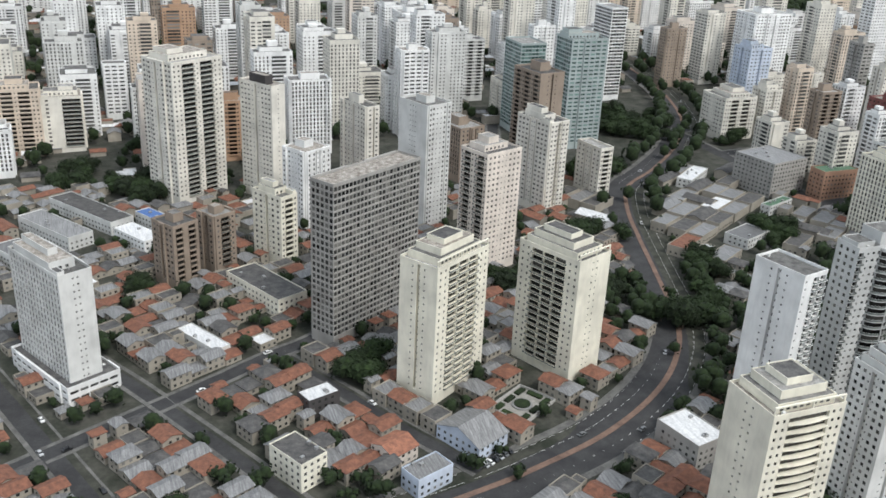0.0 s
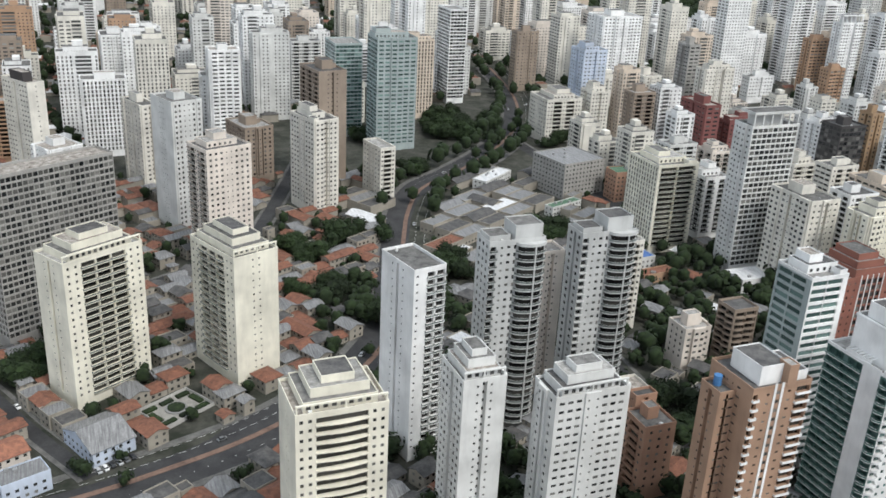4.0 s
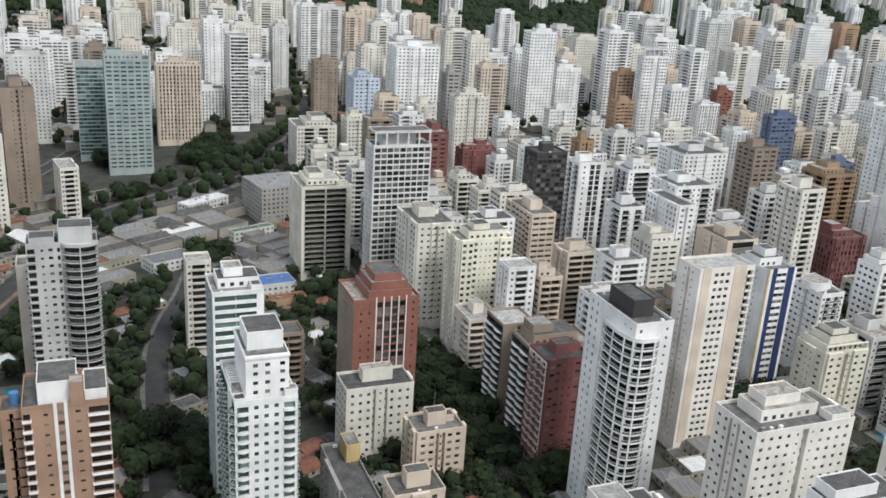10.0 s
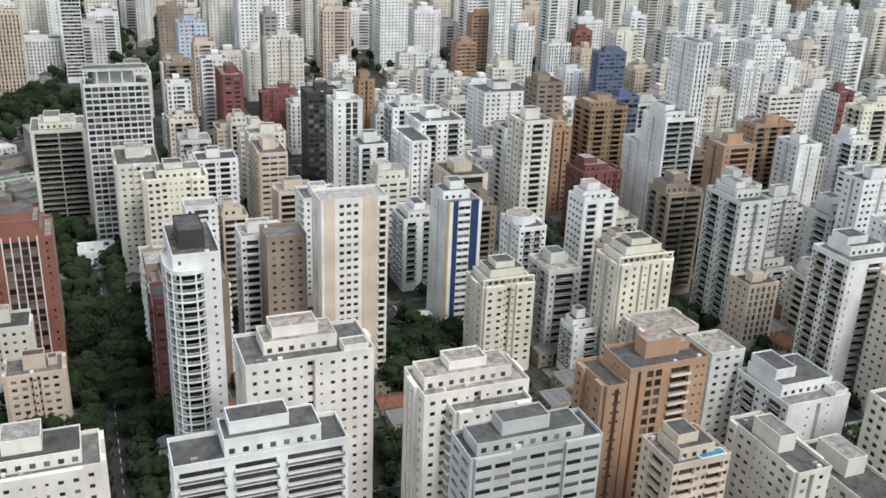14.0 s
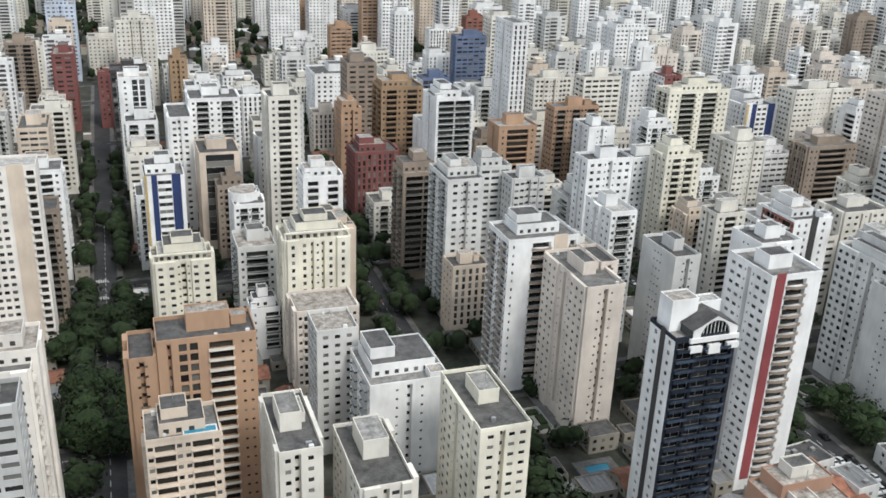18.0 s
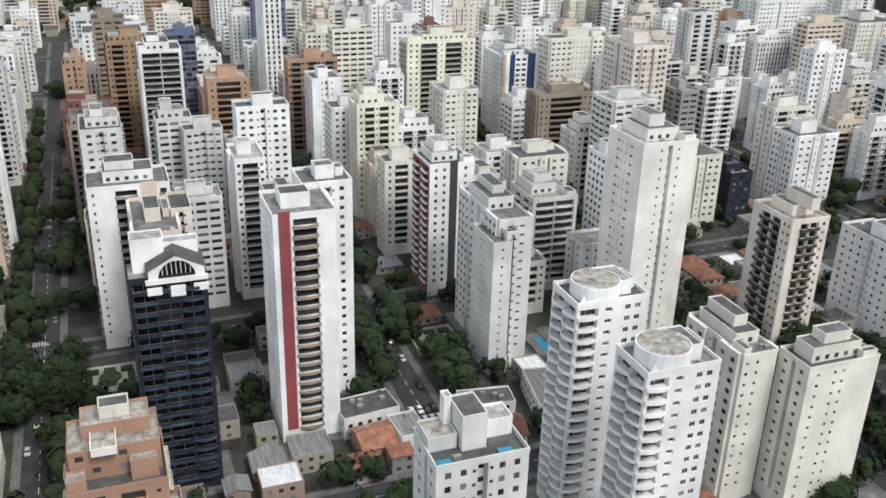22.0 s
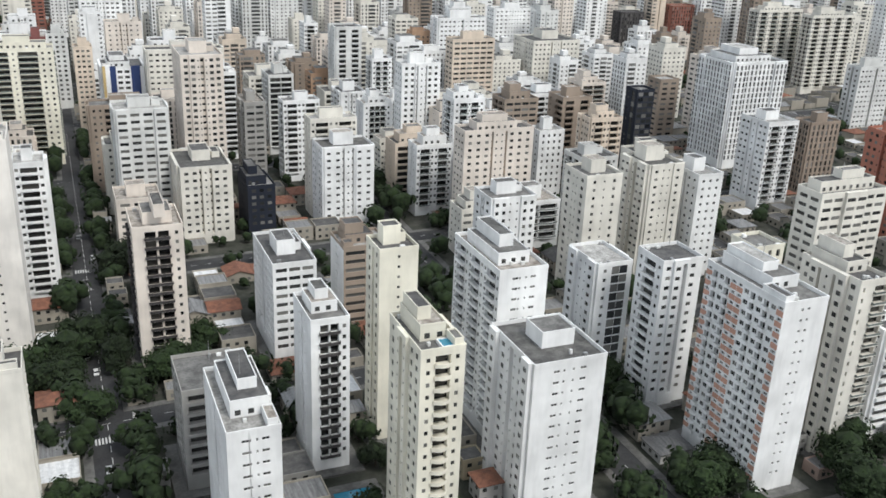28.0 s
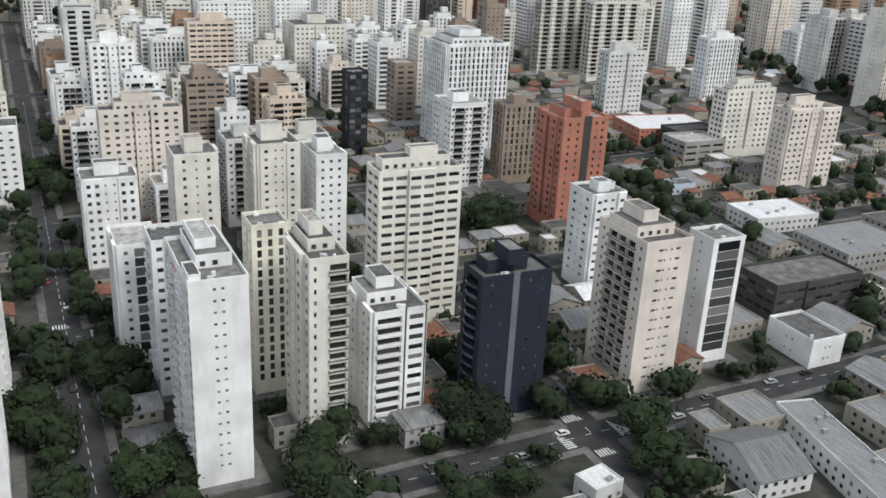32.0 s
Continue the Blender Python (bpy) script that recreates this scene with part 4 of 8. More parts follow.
def slab(name, x0, y0, x1, y1, up, mat, label, thick=0.5):
    top = [(x, y, ground(x, y) + up) for x, y in ((x0, y0), (x1, y0), (x1, y1), (x0, y1))]
    low = [(x, y, z - thick) for x, y, z in top]
    q = [top] + [[low[i], low[(i + 1) % 4], top[(i + 1) % 4], top[i]] for i in range(4)]
    return tagged(new(name, mesh_of(name, q, mat)), label, name, kind="structure")


STREET_X = (472, 589, 703, 816, 930, 1064, 1195, 1330, 1450)
STREET_Y = (-235, -122, -10, 100, 229, 345, 460, 575)
slab("road", 467, -330, 1560, 640, 0.02, ASPHALT, "worn dark asphalt streets between the blocks", 0.2)
for xa, xb in zip((466,) + STREET_X, STREET_X + (1560,)):
    for ya, yb in zip((-330,) + STREET_Y, STREET_Y + (640,)):
        e = 5.0
        x0, x1, y0, y1 = xa + e, xb - e, ya + e, yb - e
        if xa == 466:
            continue
        slab("pavement", x0, y0, x1, y1, 0.17, PAVING, "grey concrete pavement with a raised kerb round a block")
        slab("lot_ground", x0 + 2.6, y0 + 2.6, x1 - 2.6, y1 - 2.6, 0.19, SOIL, "dark yards and gardens inside a block", 0.2)
for sx in STREET_X:
    for yy in range(-330, 640, 6):
        road_sample(sx, yy, 5.5)
for sy in STREET_Y:
    for xx in range(466, 1560, 6):
        road_sample(xx, sy, 5.5)


def ribbon(name, line, off0, off1, up, mat, label, sample=True, thick=0.3):
    """A strip of road along a line, between two sideways offsets."""
    q = []
    pts = []
    for i, (x, y) in enumerate(line):
        ax, ay = line[max(0, i - 1)]
        bx, by = line[min(len(line) - 1, i + 1)]
        l = math.hypot(bx - ax, by - ay)
        nx, ny = (by - ay) / l, -(bx - ax) / l
        pts.append([(x + nx * o, y + ny * o, ground(x, y) + up) for o in (off0, off1)])
    for (a, b), (c, d) in zip(pts, pts[1:]):
        q.append([a, b, d, c])
        for p, r in ((a, c), (d, b)):
            q.append([(p[0], p[1], p[2] - thick), (r[0], r[1], r[2] - thick), r, p])
    if sample:
        for x, y in line:
            road_sample(x, y, max(abs(off0), abs(off1)) + 0.5)
    return tagged(new(name, mesh_of(name, q, mat)), label, name, kind="structure")


def smooth(points, step=5.0):
    """A rounded line through a few points."""
    out = []
    p = [points[0], *points, points[-1]]
    for i in range(1, len(p) - 2):
        a, b, c, d = (Vector(v) for v in p[i - 1:i + 3])
        n = max(2, int((c - b).length / step))
        for k in range(n):
            s = k / n
            out.append(tuple(0.5 * ((2 * b) + (c - a) * s + (2 * a - 5 * b + 4 * c - d) * s * s + (3 * b - a - 3 * c + d) * s ** 3)))
    return out + [points[-1]]


AVENUE = smooth([(-160, 196), (-60, 226), (40, 243), (122, 256), (152, 262), (192, 274), (230, 295), (259, 322), (278, 352), (296, 396), (317, 449), (336, 493), (360, 531), (399, 559), (450, 604), (500, 668), (540, 760), (570, 880)])
ribbon("road", AVENUE, -13, 13, 0.05, ASPHALT, "dark asphalt avenue with two carriageways")
ribbon("median", AVENUE, -1.3, 1.3, 0.20, MEDIAN, "reddish paved strip between the carriageways", False)
ribbon("pavement", AVENUE, -16.5, -13, 0.18, PAVING, "pale pavement beside the avenue", False)
ribbon("pavement", AVENUE, 13, 16.5, 0.18, PAVING, "pale pavement beside the avenue", False)
SIDE_STREETS = (([(-90, 302), (-40, 325), (37, 361), (73, 379), (97, 389), (160, 425), (215, 452)], 3.8), ([(-40, 470), (-3, 399), (14, 368), (48, 300), (70, 252)], 3.8), ([(76, 380), (98, 335), (112, 305), (132, 268)], 3.8),
                   ([(-75, 470), (-33, 362), (-11, 305), (15, 240)], 5.5), ([(355, 203), (361, 300), (370, 344), (384, 384), (400, 450)], 5.0), ([(230, 470), (270, 560), (330, 700)], 4.5))
for line, half in SIDE_STREETS:
    line = smooth(line)
    ribbon("road", line, -half, half, 0.06, ASPHALT, "narrow asphalt street between houses")
    for e in (-1, 1):
        ribbon("pavement", line, e * half, e * (half + 2), 0.17, PAVING, "narrow grey pavement along a street", False)


def lane_lines():
    """Dashed white lane lines on the avenue and along the middle of the streets."""
    q = []

    def dash(x, y, u, v, up):
        l = math.hypot(u, v)
        u, v = u / l, v / l
        q.append([(x + a * u * 1.6 - b * v * 0.09, y + a * v * 1.6 + b * u * 0.09, ground(x, y) + up) for a, b in ((-1, -1), (1, -1), (1, 1), (-1, 1))])

    for i in range(0, len(AVENUE) - 1):
        (x, y), (u, v) = AVENUE[i], AVENUE[i + 1]
        l = math.hypot(u - x, v - y)
        for o in (-7.0, 7.0, -12.4, 12.4):
            dash(x + (v - y) / l * o, y - (u - x) / l * o, u - x, v - y, 0.07)
    for sx in STREET_X:
        for y in range(-120, 330, 6):
            dash(sx, y, 0, 1, 0.04)
    for sy in STREET_Y:
        for x in range(480, 1400, 6):
            dash(x, sy, 1, 0, 0.04)
    tagged(new("lane_lines", mesh_of("lane_lines", q, LINE)), "dashed white lane lines on the streets", "road marking", kind="stuff")


lane_lines()


def markings(x, y, w, d, along_x, label="white zebra crossing on a street"):
    """A zebra crossing of painted bars."""
    thing = tagged(new("zebra_crossing"), label, "crossing", "zebra crossings")
    thing.location = (x, y, ground(x, y) + 0.032)
    n = 9
    bar = mesh_of("bar", box(-0.25, -d / 2, -0.3, 0.25, d / 2, 0.01) if along_x else box(-d / 2, -0.25, -0.3, d / 2, 0.25, 0.01), LINE)
    for i in range(n):
        o = (i - (n - 1) / 2) * w / n
        part("bar", bar, thing, at=(o, 0, 0) if along_x else (0, o, 0))


for cx in STREET_X:
    for cy in STREET_Y:
        if (cx, cy) in ((589, 229), (816, -10), (930, 100), (930, -10), (1195, -122), (1064, -10), (1064, -122), (703, 100), (703, 229), (816, 100), (472, 229)):
            markings(cx, cy + 9, 8.5, 3.2, True)
            markings(cx, cy - 9, 8.5, 3.2, True)
            markings(cx + 9, cy, 8.5, 3.2, False)
            markings(cx - 9, cy, 8.5, 3.2, False)


# ---- towers of the quarter ----
tower(32.5, 806.7, 17.5, 14.5, 46.9, 0, "W", "w", "r", "n", 0)
tower(42.2, 472.5, 16.0, 18.2, 36.2, 30, "T", "w", "b", "t", 0)
tower(65.2, 483.8, 13.8, 15.8, 34.1, 30, "T", "w", "b", "t", 0)
tower(65.7, 606.8, 38.8, 30.5, 92.4, 30, "C", "w", "c", "s", 0)
tower(98.2, 486.2, 12.0, 23.5, 41.2, 30, "Y", "w", "b", "s", 0)
tower(112.4, 587.8, 11.2, 30.5, 77.7, 30, "C", "w", "p", "d", 0)
tower(124.6, 397.7, 60.2, 14.5, 81.3, 30, "S", "+", "+", "n", 0)
tower(128.9, 536.8, 21.2, 19.8, 48.9, 30, "W", "w", "w", "t", 0)
tower(139.0, 332.5, 36.0, 19.8, 64.6, 31, "Y", "p", "3", "s3", 0)
tower(181.1, 598.3, 10.5, 30.5, 56.8, 20, "C", "w", "w", "t", 0)
tower(183.3, 897.0, 23.5, 30.5, 49.3, 0, "W", "w", "w", "t", 0)
tower(195.7, 511.3, 19.0, 26.2, 79.4, 20, "G", "p", "w", "t", 0)
tower(196.6, 332.5, 21.5, 34.5, 59.5, 22, "Y", "3", "p", "s3", 0)
tower(208.8, 441.6, 26.2, 20.8, 70.5, 20, "P", "b", "w", "s", 0)
tower(210.3, 849.3, 22.8, 22.5, 61.5, 0, "W", "w", "w", "t", 0)
tower(202.1, 195.0, 28.3, 22.0, 65.0, 0, "Y", "p", "e", "s3", 1)
tower(247.8, 250.5, 13.5, 22.5, 79.4, 12, "W", "p", "l", "n", 0)
tower(249.9, 198.2, 14.8, 18.2, 62.9, 0, "G", "w", "p", "s3", 1)
tower(252.3, 589.5, 21.2, 30.5, 39.4, 15, "T", "v", "w", "t", 0)
tower(252.6, 693.1, 22.5, 18.5, 70.5, 0, "W", "w", "r", "t", 0)
tower(279.1, 515.8, 17.0, 30.5, 61.7, 15, "C", "w", "w", "s", 0)
tower(280.5, 181.4, 26.2, 14.2, 60.6, 0, "G", "w", "w", "s3", 1)
twin = tower(287.5, 251.8, 23.2, 11.5, 82.7, 0, "J", "w", "!", "n", 0)
bay(twin, [(11.6 - 6.0 - 6.3 * math.cos(math.pi * i / 14), -5.75 - 4.2 * math.sin(math.pi * i / 14)) for i in range(15)], 4.6, 25, 3.05, WALL_MAT["J"], GLASS_RAIL, (7,))
block("penthouse", twin, -1.0, -5.2, 10.4, 5.0, 81.7, 88.1, WALL_MAT["J"], "light grey gabled top block")
block("roof_room", twin, -11.0, -4.0, -2.5, 4.5, 81.7, 84.3, WALL_MAT["J"])
tower(297.2, 561.3, 20.0, 30.5, 81.3, 10, "T", "b", "p", "t", 0)
tower(314.7, 272.0, 10.8, 11.5, 66.3, 0, "P", "p", "p", "n", 0)
tower(318.8, 887.4, 25.0, 30.5, 64.7, 0, "W", "w", "r", "t", 0)
tower(325.3, 524.4, 10.5, 25.0, 37.1, 10, "C", "w", "b", "n", 0)
tan = tower(327.0, 154.5, 22.0, 20.0, 71.3, 0, "M", "8", "m", "n", 1, wings=[(-14.0, 1.5, 6.0, 9.0, 67.2, "p", "8")])
block("penthouse", tan, -7.0, -7.5, 3.0, 6.0, 70.3, 76.8, WALL_MAT["W"], "white penthouse with a dark deck", DARK_ROOF)
block("chimney_pier", tan, 1.2, -10.2, 4.6, -5.5, 70.3, 77.4, WALL_MAT["M"])
block("roof_room", tan, 4.8, -8.0, 10.6, 5.0, 70.3, 73.6, WALL_MAT["W"], "white roof room")
part("water_tank", mesh_of("water_tank", drum(-13.5, 3.0, 66.2, 1.3, 3.4, 16), PLASTIC), tan, "bright blue rooftop water tank")
twin = tower(326.6, 250.7, 24.0, 11.5, 81.7, 0, "J", "w", "!", "n", 0)
bay(twin, [(12.0 - 6.0 - 6.3 * math.cos(math.pi * i / 14), -5.75 - 4.2 * math.sin(math.pi * i / 14)) for i in range(15)], 4.6, 25, 3.05, WALL_MAT["J"], GLASS_RAIL, (7,))
block("penthouse", twin, -1.0, -5.2, 10.4, 5.0, 80.7, 87.1, WALL_MAT["J"], "light grey gabled top block")
block("roof_room", twin, -11.0, -4.0, -2.5, 4.5, 80.7, 83.3, WALL_MAT["J"])
tower(339.6, 784.9, 26.8, 16.8, 57.0, 0, "G", "w", "b", "t", 0)
tower(346.3, 681.4, 22.5, 30.5, 74.8, 0, "K", "g", "g", "n", 0)
tower(370.6, 632.9, 31.8, 24.8, 86.4, 0, "K", "g", "r", "s", 0)
tower(381.1, 310.2, 10.8, 11.5, 47.3, 0, "C", "w", "b", "n", 0)
crowned = tower(380.8, 158.0, 18.5, 28.0, 64.2, 0, "XW", "@", "n", "n", 1)
tier = block("penthouse", crowned, -5.6, -12.0, 7.0, 8.0, 63.2, 77.4, WALL_MAT["W"])
block("tank_room", crowned, -4.4, -7.5, 6.2, 5.0, 77.0, 82.8, WALL_MAT["W"], "tall white top block with a dark deck", DARK_ROOF)
block("corner_turret", crowned, 5.4, -14.0, 9.2, -10.4, 63.2, 66.4, WALL_MAT["W"])
block("corner_turret", crowned, -9.2, -14.0, -6.0, -10.4, 63.2, 65.2, WALL_MAT["W"])
part("cornice", mesh_of("cornice", rim(-5.9, -12.3, 7.3, 8.3, 76.2, 77.0, 0.5), WALL_MAT["W"]), crowned)
part("window_panes", mesh_of("window_panes", [[(u, -12.05, v), (u + 1.4, -12.05, v), (u + 1.4, -12.05, v + 1.1), (u, -12.05, v + 1.1)] for u in (-3.5, 0.0, 4.4) for v in (65.0, 68.0, 71.0, 73.6)], GLASS_FAR), tier, kind="stuff")
for k in range(7):
    part("pergola_slat", mesh_of("pergola_slat", box(-8.8, -4.0 + k * 1.6, 65.4, -5.7, -3.7 + k * 1.6, 65.8, True), WALL_MAT["W"]), crowned)
part("pergola_beam", mesh_of("pergola_beam", box(-8.9, -4.4, 63.2, -8.6, 6.4, 65.4), WALL_MAT["W"]), crowned)
tower(379.5, 193.0, 16.5, 17.5, 81.8, 0, "KW", "%", "%", "s", 1)
annexe = tower(408.0, 148.5, 10.0, 36.0, 31.7, 0, "S", "w", "p", "n", 1)
block("stair_room", annexe, 0.6, 6.5, 5.2, 14.5, 30.7, 37.2, WALL_MAT["Z"], "yellow stair block")
part("gable_wall", mesh_of("gable_wall", box(-5.0, -18.3, 0.0, 5.0, -18.0, 32.0, True), WALL_MAT["Z"]), annexe, "yellow painted end wall")
tower(415.2, 786.0, 22.8, 11.5, 65.6, 0, "W", "w", "w", "t", 0)
tower(415.8, 711.0, 35.2, 14.5, 68.3, 0, "B", "w", "v", "s", 0)
tower(423.4, 131.4, 16.2, 11.5, 35.9, 0, "B", "w", "w", "t", 1)
tower(433.3, 204.0, 26.2, 14.5, 32.7, 0, "C", "w", "w", "t", 0)
stepped = tower(443.2, 234.6, 26.8, 23.2, 55.9, 0, "TR", "p", "u", "n", 0)
block("penthouse", stepped, -7.5, -11.0, 10.5, 8.0, 54.9, 59.0, WALL_MAT["R"])
block("upper_penthouse", stepped, -6.0, -9.5, 9.0, 7.0, 58.6, 62.0, WALL_MAT["R"])
block("tank_room", stepped, -4.0, -7.5, 7.0, 6.0, 61.6, 64.6, WALL_MAT["R"])
tower(453.1, 66.5, 29.0, 15.0, 61.5, 0, "H", "w", "w", "s", 1)
tower(447.7, 177.3, 18.0, 13.8, 26.9, 0, "B", "w", "w", "t", 1)
tower(459.2, 397.4, 27.2, 30.5, 54.1, 0, "Y", "v", "E", "s", 0)
tower(472.1, 759.5, 16.5, 30.5, 85.7, 0, "W", "g", "g", "n", 0)
tower(489.1, 350.7, 31.2, 14.8, 85.4, 0, "G", "w", "g", "c", 0)
tower(493.8, 318.1, 19.0, 30.5, 56.3, 0, "C", "w", "w", "t", 0)
tower(495.7, 218.3, 14.5, 16.0, 44.4, 0, "DT", "E", "p", "n", 0)
tower(497.0, 178.5, 18.2, 14.0, 47.8, 0, "CU", "6", "w", "t", 0)
bowed = tower(498.7, 140.0, 13.8, 29.0, 81.9, 0, "W", "$", "$", "d", 2)
bow = [(-2.6 + 6.6 * math.copysign(abs(math.cos(a)) ** 0.72, math.cos(a)), -5.6 + 11.2 * math.copysign(abs(math.sin(a)) ** 0.72, math.sin(a))) for a in np.linspace(radians(100), radians(325), 46)]
bow = [p for p in bow if p[0] < -6.9 or p[1] < -14.5]
bay(bowed, bow, 4.6, 24, 3.0, WALL_MAT["W"], GLASS_RAIL, range(1, len(bow), 5), 1.3, 0.9, 0.5)
tower(500.9, 43.7, 38.2, 11.5, 70.3, 0, "W", "w", "0", "s", 1)
tower(503.0, 196.1, 27.0, 16.0, 44.7, 0, "DT", "E", "p", "s", 0)
tower(507.7, 281.6, 27.0, 15.8, 57.3, 0, "Y", "w", "w", "s", 0)
tower(507.9, 618.4, 31.2, 30.5, 35.7, 0, "C", "w", "c", "s", 0)
tower(515.1, 255.3, 13.5, 12.0, 51.8, 0, "W", "w", "b", "n", 0)
tower(521.9, 89.7, 35.0, 18.5, 67.4, 0, "H", "w", "w", "s", 1)
tower(538.0, 192.0, 15.0, 14.0, 60.0, 0, "T", "p", "w", "n", 0)
tower(539.4, 546.6, 18.8, 14.5, 54.2, 0, "T", "w", "b", "t", 0)
tower(541.2, 612.9, 17.0, 17.8, 39.7, 0, "C", "w", "w", "s", 0)
tower(558.6, 779.8, 24.0, 11.5, 58.4, 0, "T", "w", "w", "t", 0)
tower(558.7, 25.5, 32.8, 11.5, 70.4, 0, "J", "r", "r", "s", 1)
tower(559.5, 175.3, 25.0, 14.0, 77.9, 0, "H", "p", "&", "n", 0)
tower(560.1, 332.2, 14.2, 30.5, 51.5, 0, "B", "r", "r", "t", 0)
tower(563.3, 665.4, 22.8, 23.2, 62.7, 0, "L", "w", "w", "s", 0)
tower(561.3, 67.0, 30.0, 16.0, 62.5, 0, "H", "w", "w", "s", 1, wings=[(2.5, -9.5, 22.0, 7.0, 59.5, "b", "w")])
tower(568.9, 510.6, 13.0, 30.5, 53.3, 0, "U", "w", "r", "t", 0)
tower(602.6, 507.4, 26.2, 14.5, 37.7, 0, "U", "w", "w", "s", 0)
tower(608.7, 412.1, 21.0, 18.0, 60.0, 0, "D", "g", "g", "t", 0)
tower(609.2, 32.0, 17.5, 14.2, 51.5, 0, "B", "b", "b", "sp", 1)
tower(610.5, 365.3, 16.8, 15.0, 65.5, 0, "W", "b", "d", "t", 0)
tower(612.0, 645.4, 16.5, 21.2, 42.0, 0, "C", "w", "w", "t", 0)
tower(613.6, 593.5, 10.8, 16.8, 78.0, 0, "S", "w", "r", "t", 0)
tower(616.3, 210.6, 15.8, 19.8, 59.2, 0, "W", "p", "s", "s", 0)
tower(617.9, 561.6, 28.8, 11.5, 64.6, 0, "C", "w", "w", "s", 0)
tower(618.3, 62.0, 26.0, 14.5, 61.5, 0, "O", "p", "4", "t", 1, wings=[(-17.0, 0.5, 6.5, 16.4, 57.5, "w", "p")])
tower(619.2, 168.5, 22.3, 16.7, 39.0, 0, "Y", "w", "w", "s3", 0)
tower(629.4, 304.5, 10.5, 30.5, 59.6, 0, "W", "w", "w", "n", 0)
tower(634.9, 742.3, 42.0, 30.5, 77.1, 0, "W", "w", "w", "t", 0)
tower(635.3, 27.2, 10.5, 27.8, 49.8, 0, "C", "w", "w", "t", 1)
tower(637.9, 418.2, 10.5, 11.5, 63.9, 0, "Q", "w", "w", "t", 0)
tower(644.5, 273.9, 18.8, 26.0, 49.0, 0, "B", "p", "x", "t", 0)
tower(648.3, 321.3, 25.0, 24.5, 63.3, 0, "W", "w", "b", "t", 0)
tower(650.0, 212.2, 13.0, 19.8, 43.4, 0, "W", "w", "c", "q", 0)
tower(650.3, 845.2, 27.2, 13.2, 48.7, 0, "C", "w", "w", "t", 0)
tower(654.7, 20.3, 13.8, 29.0, 40.9, 0, "C", "w", "w", "t", 1)
tower(659.3, 86.1, 13.0, 14.5, 45.2, 0, "G", "r", "w", "n", 1)
tower(664.1, 123.2, 21.8, 17.0, 34.3, 0, "P", "w", "b", "n", 0)
tower(665.8, 147.1, 24.5, 16.6, 51.0, 0, "Y", "w", "w", "s3", 0)
tower(674.1, 259.6, 14.8, 18.2, 76.6, 0, "C", "w", "b", "t", 0)
tower(675.0, 65.3, 24.2, 24.2, 38.9, 0, "W", "b", "p", "s", 1)
tower(681.0, 624.4, 20.2, 11.5, 31.9, 0, "W", "w", "w", "t", 0)
tower(686.8, 25.2, 14.0, 30.5, 48.5, 0, "Y", "w", "w", "t", 1)
tower(719.8, 317.2, 10.5, 18.0, 53.7, 0, "O", "w", "w", "s", 0)
tower(724.1, 278.7, 23.2, 19.5, 40.7, 0, "U", "v", "v", "s", 0)
terraced = tower(726.5, -50.0, 18.0, 17.0, 57.0, 0, "A", "b", "4", "n", 1, wings=[(-10.5, -6.0, 6.0, 12.0, 49.0, "w", "b"), (7.0, -9.0, 8.0, 8.0, 52.0, "b", "w")])
block("penthouse", terraced, -8.2, -3.5, 8.4, 7.6, 56.0, 62.6, WALL_MAT["A"], deck=STAINED_DECK)
block("upper_penthouse", terraced, -5.5, 0.5, 7.0, 7.4, 62.2, 65.4, WALL_MAT["A"], deck=STAINED_DECK)
block("roof_room", terraced, -4.0, -5.6, 0.6, 1.0, 62.2, 64.0, WALL_MAT["H"], "worn cream roof room", STAINED_DECK)
block("roof_room", terraced, 2.6, -6.0, 7.6, -1.0, 56.0, 60.4, WALL_MAT["A"], deck=STAINED_DECK)
block("tank_room", terraced, -2.0, 2.6, 3.5, 6.6, 65.0, 67.6, WALL_MAT["C"], deck=ROOF_DECK)
block("stair_room", terraced, -8.8, -7.6, -5.4, -4.0, 56.0, 59.0, WALL_MAT["A"], deck=STAINED_DECK)
part("red_screen", mesh_of("red_screen", box(-8.7, -3.9, 56.0, -8.3, 1.2, 59.6), RED_BAND), terraced, "bright red screen wall")
part("round_terrace", mesh_of("round_terrace", drum(-10.5, -12.0, 46.0, 4.4, 3.4, 20), WALL_MAT["A"]), terraced, "rounded corner terrace")
part("terrace_deck", mesh_of("terrace_deck", drum(-10.5, -12.0, 49.3, 4.1, 0.3, 20), STAINED_DECK), terraced, "stained terrace deck")
part("window_panes", mesh_of("window_panes", [[(u, -3.55, v), (u + 1.5, -3.55, v), (u + 1.5, -3.55, v + 1.1), (u, -3.55, v + 1.1)] for u in (-7.0, -4.2, 0.8) for v in (57.4, 60.4)], GLASS_FAR), terraced, kind="stuff")
tower(730.1, 169.6, 15.5, 23.8, 61.7, 0, "G", "b", "w", "s", 0)
tower(736.8, 107.0, 26.5, 19.0, 59.6, 0, "W", "b", "2", "s", 0)
tower(740.3, 373.2, 18.0, 18.0, 66.0, 0, "T", "r", "r", "t", 0)
tower(743.3, 442.4, 37.0, 30.5, 46.1, 0, "W", "w", "w", "t", 0)
tower(742.2, 15.3, 19.0, 12.5, 66.4, 0, "WN", "h", "6", "g", 2)
tower(743.0, 79.2, 13.5, 32.1, 55.8, 0, "P", "w", "p", "t", 1, wings=[(8.6, 6.0, 6.5, 16.0, 57.5, "w", "p")])
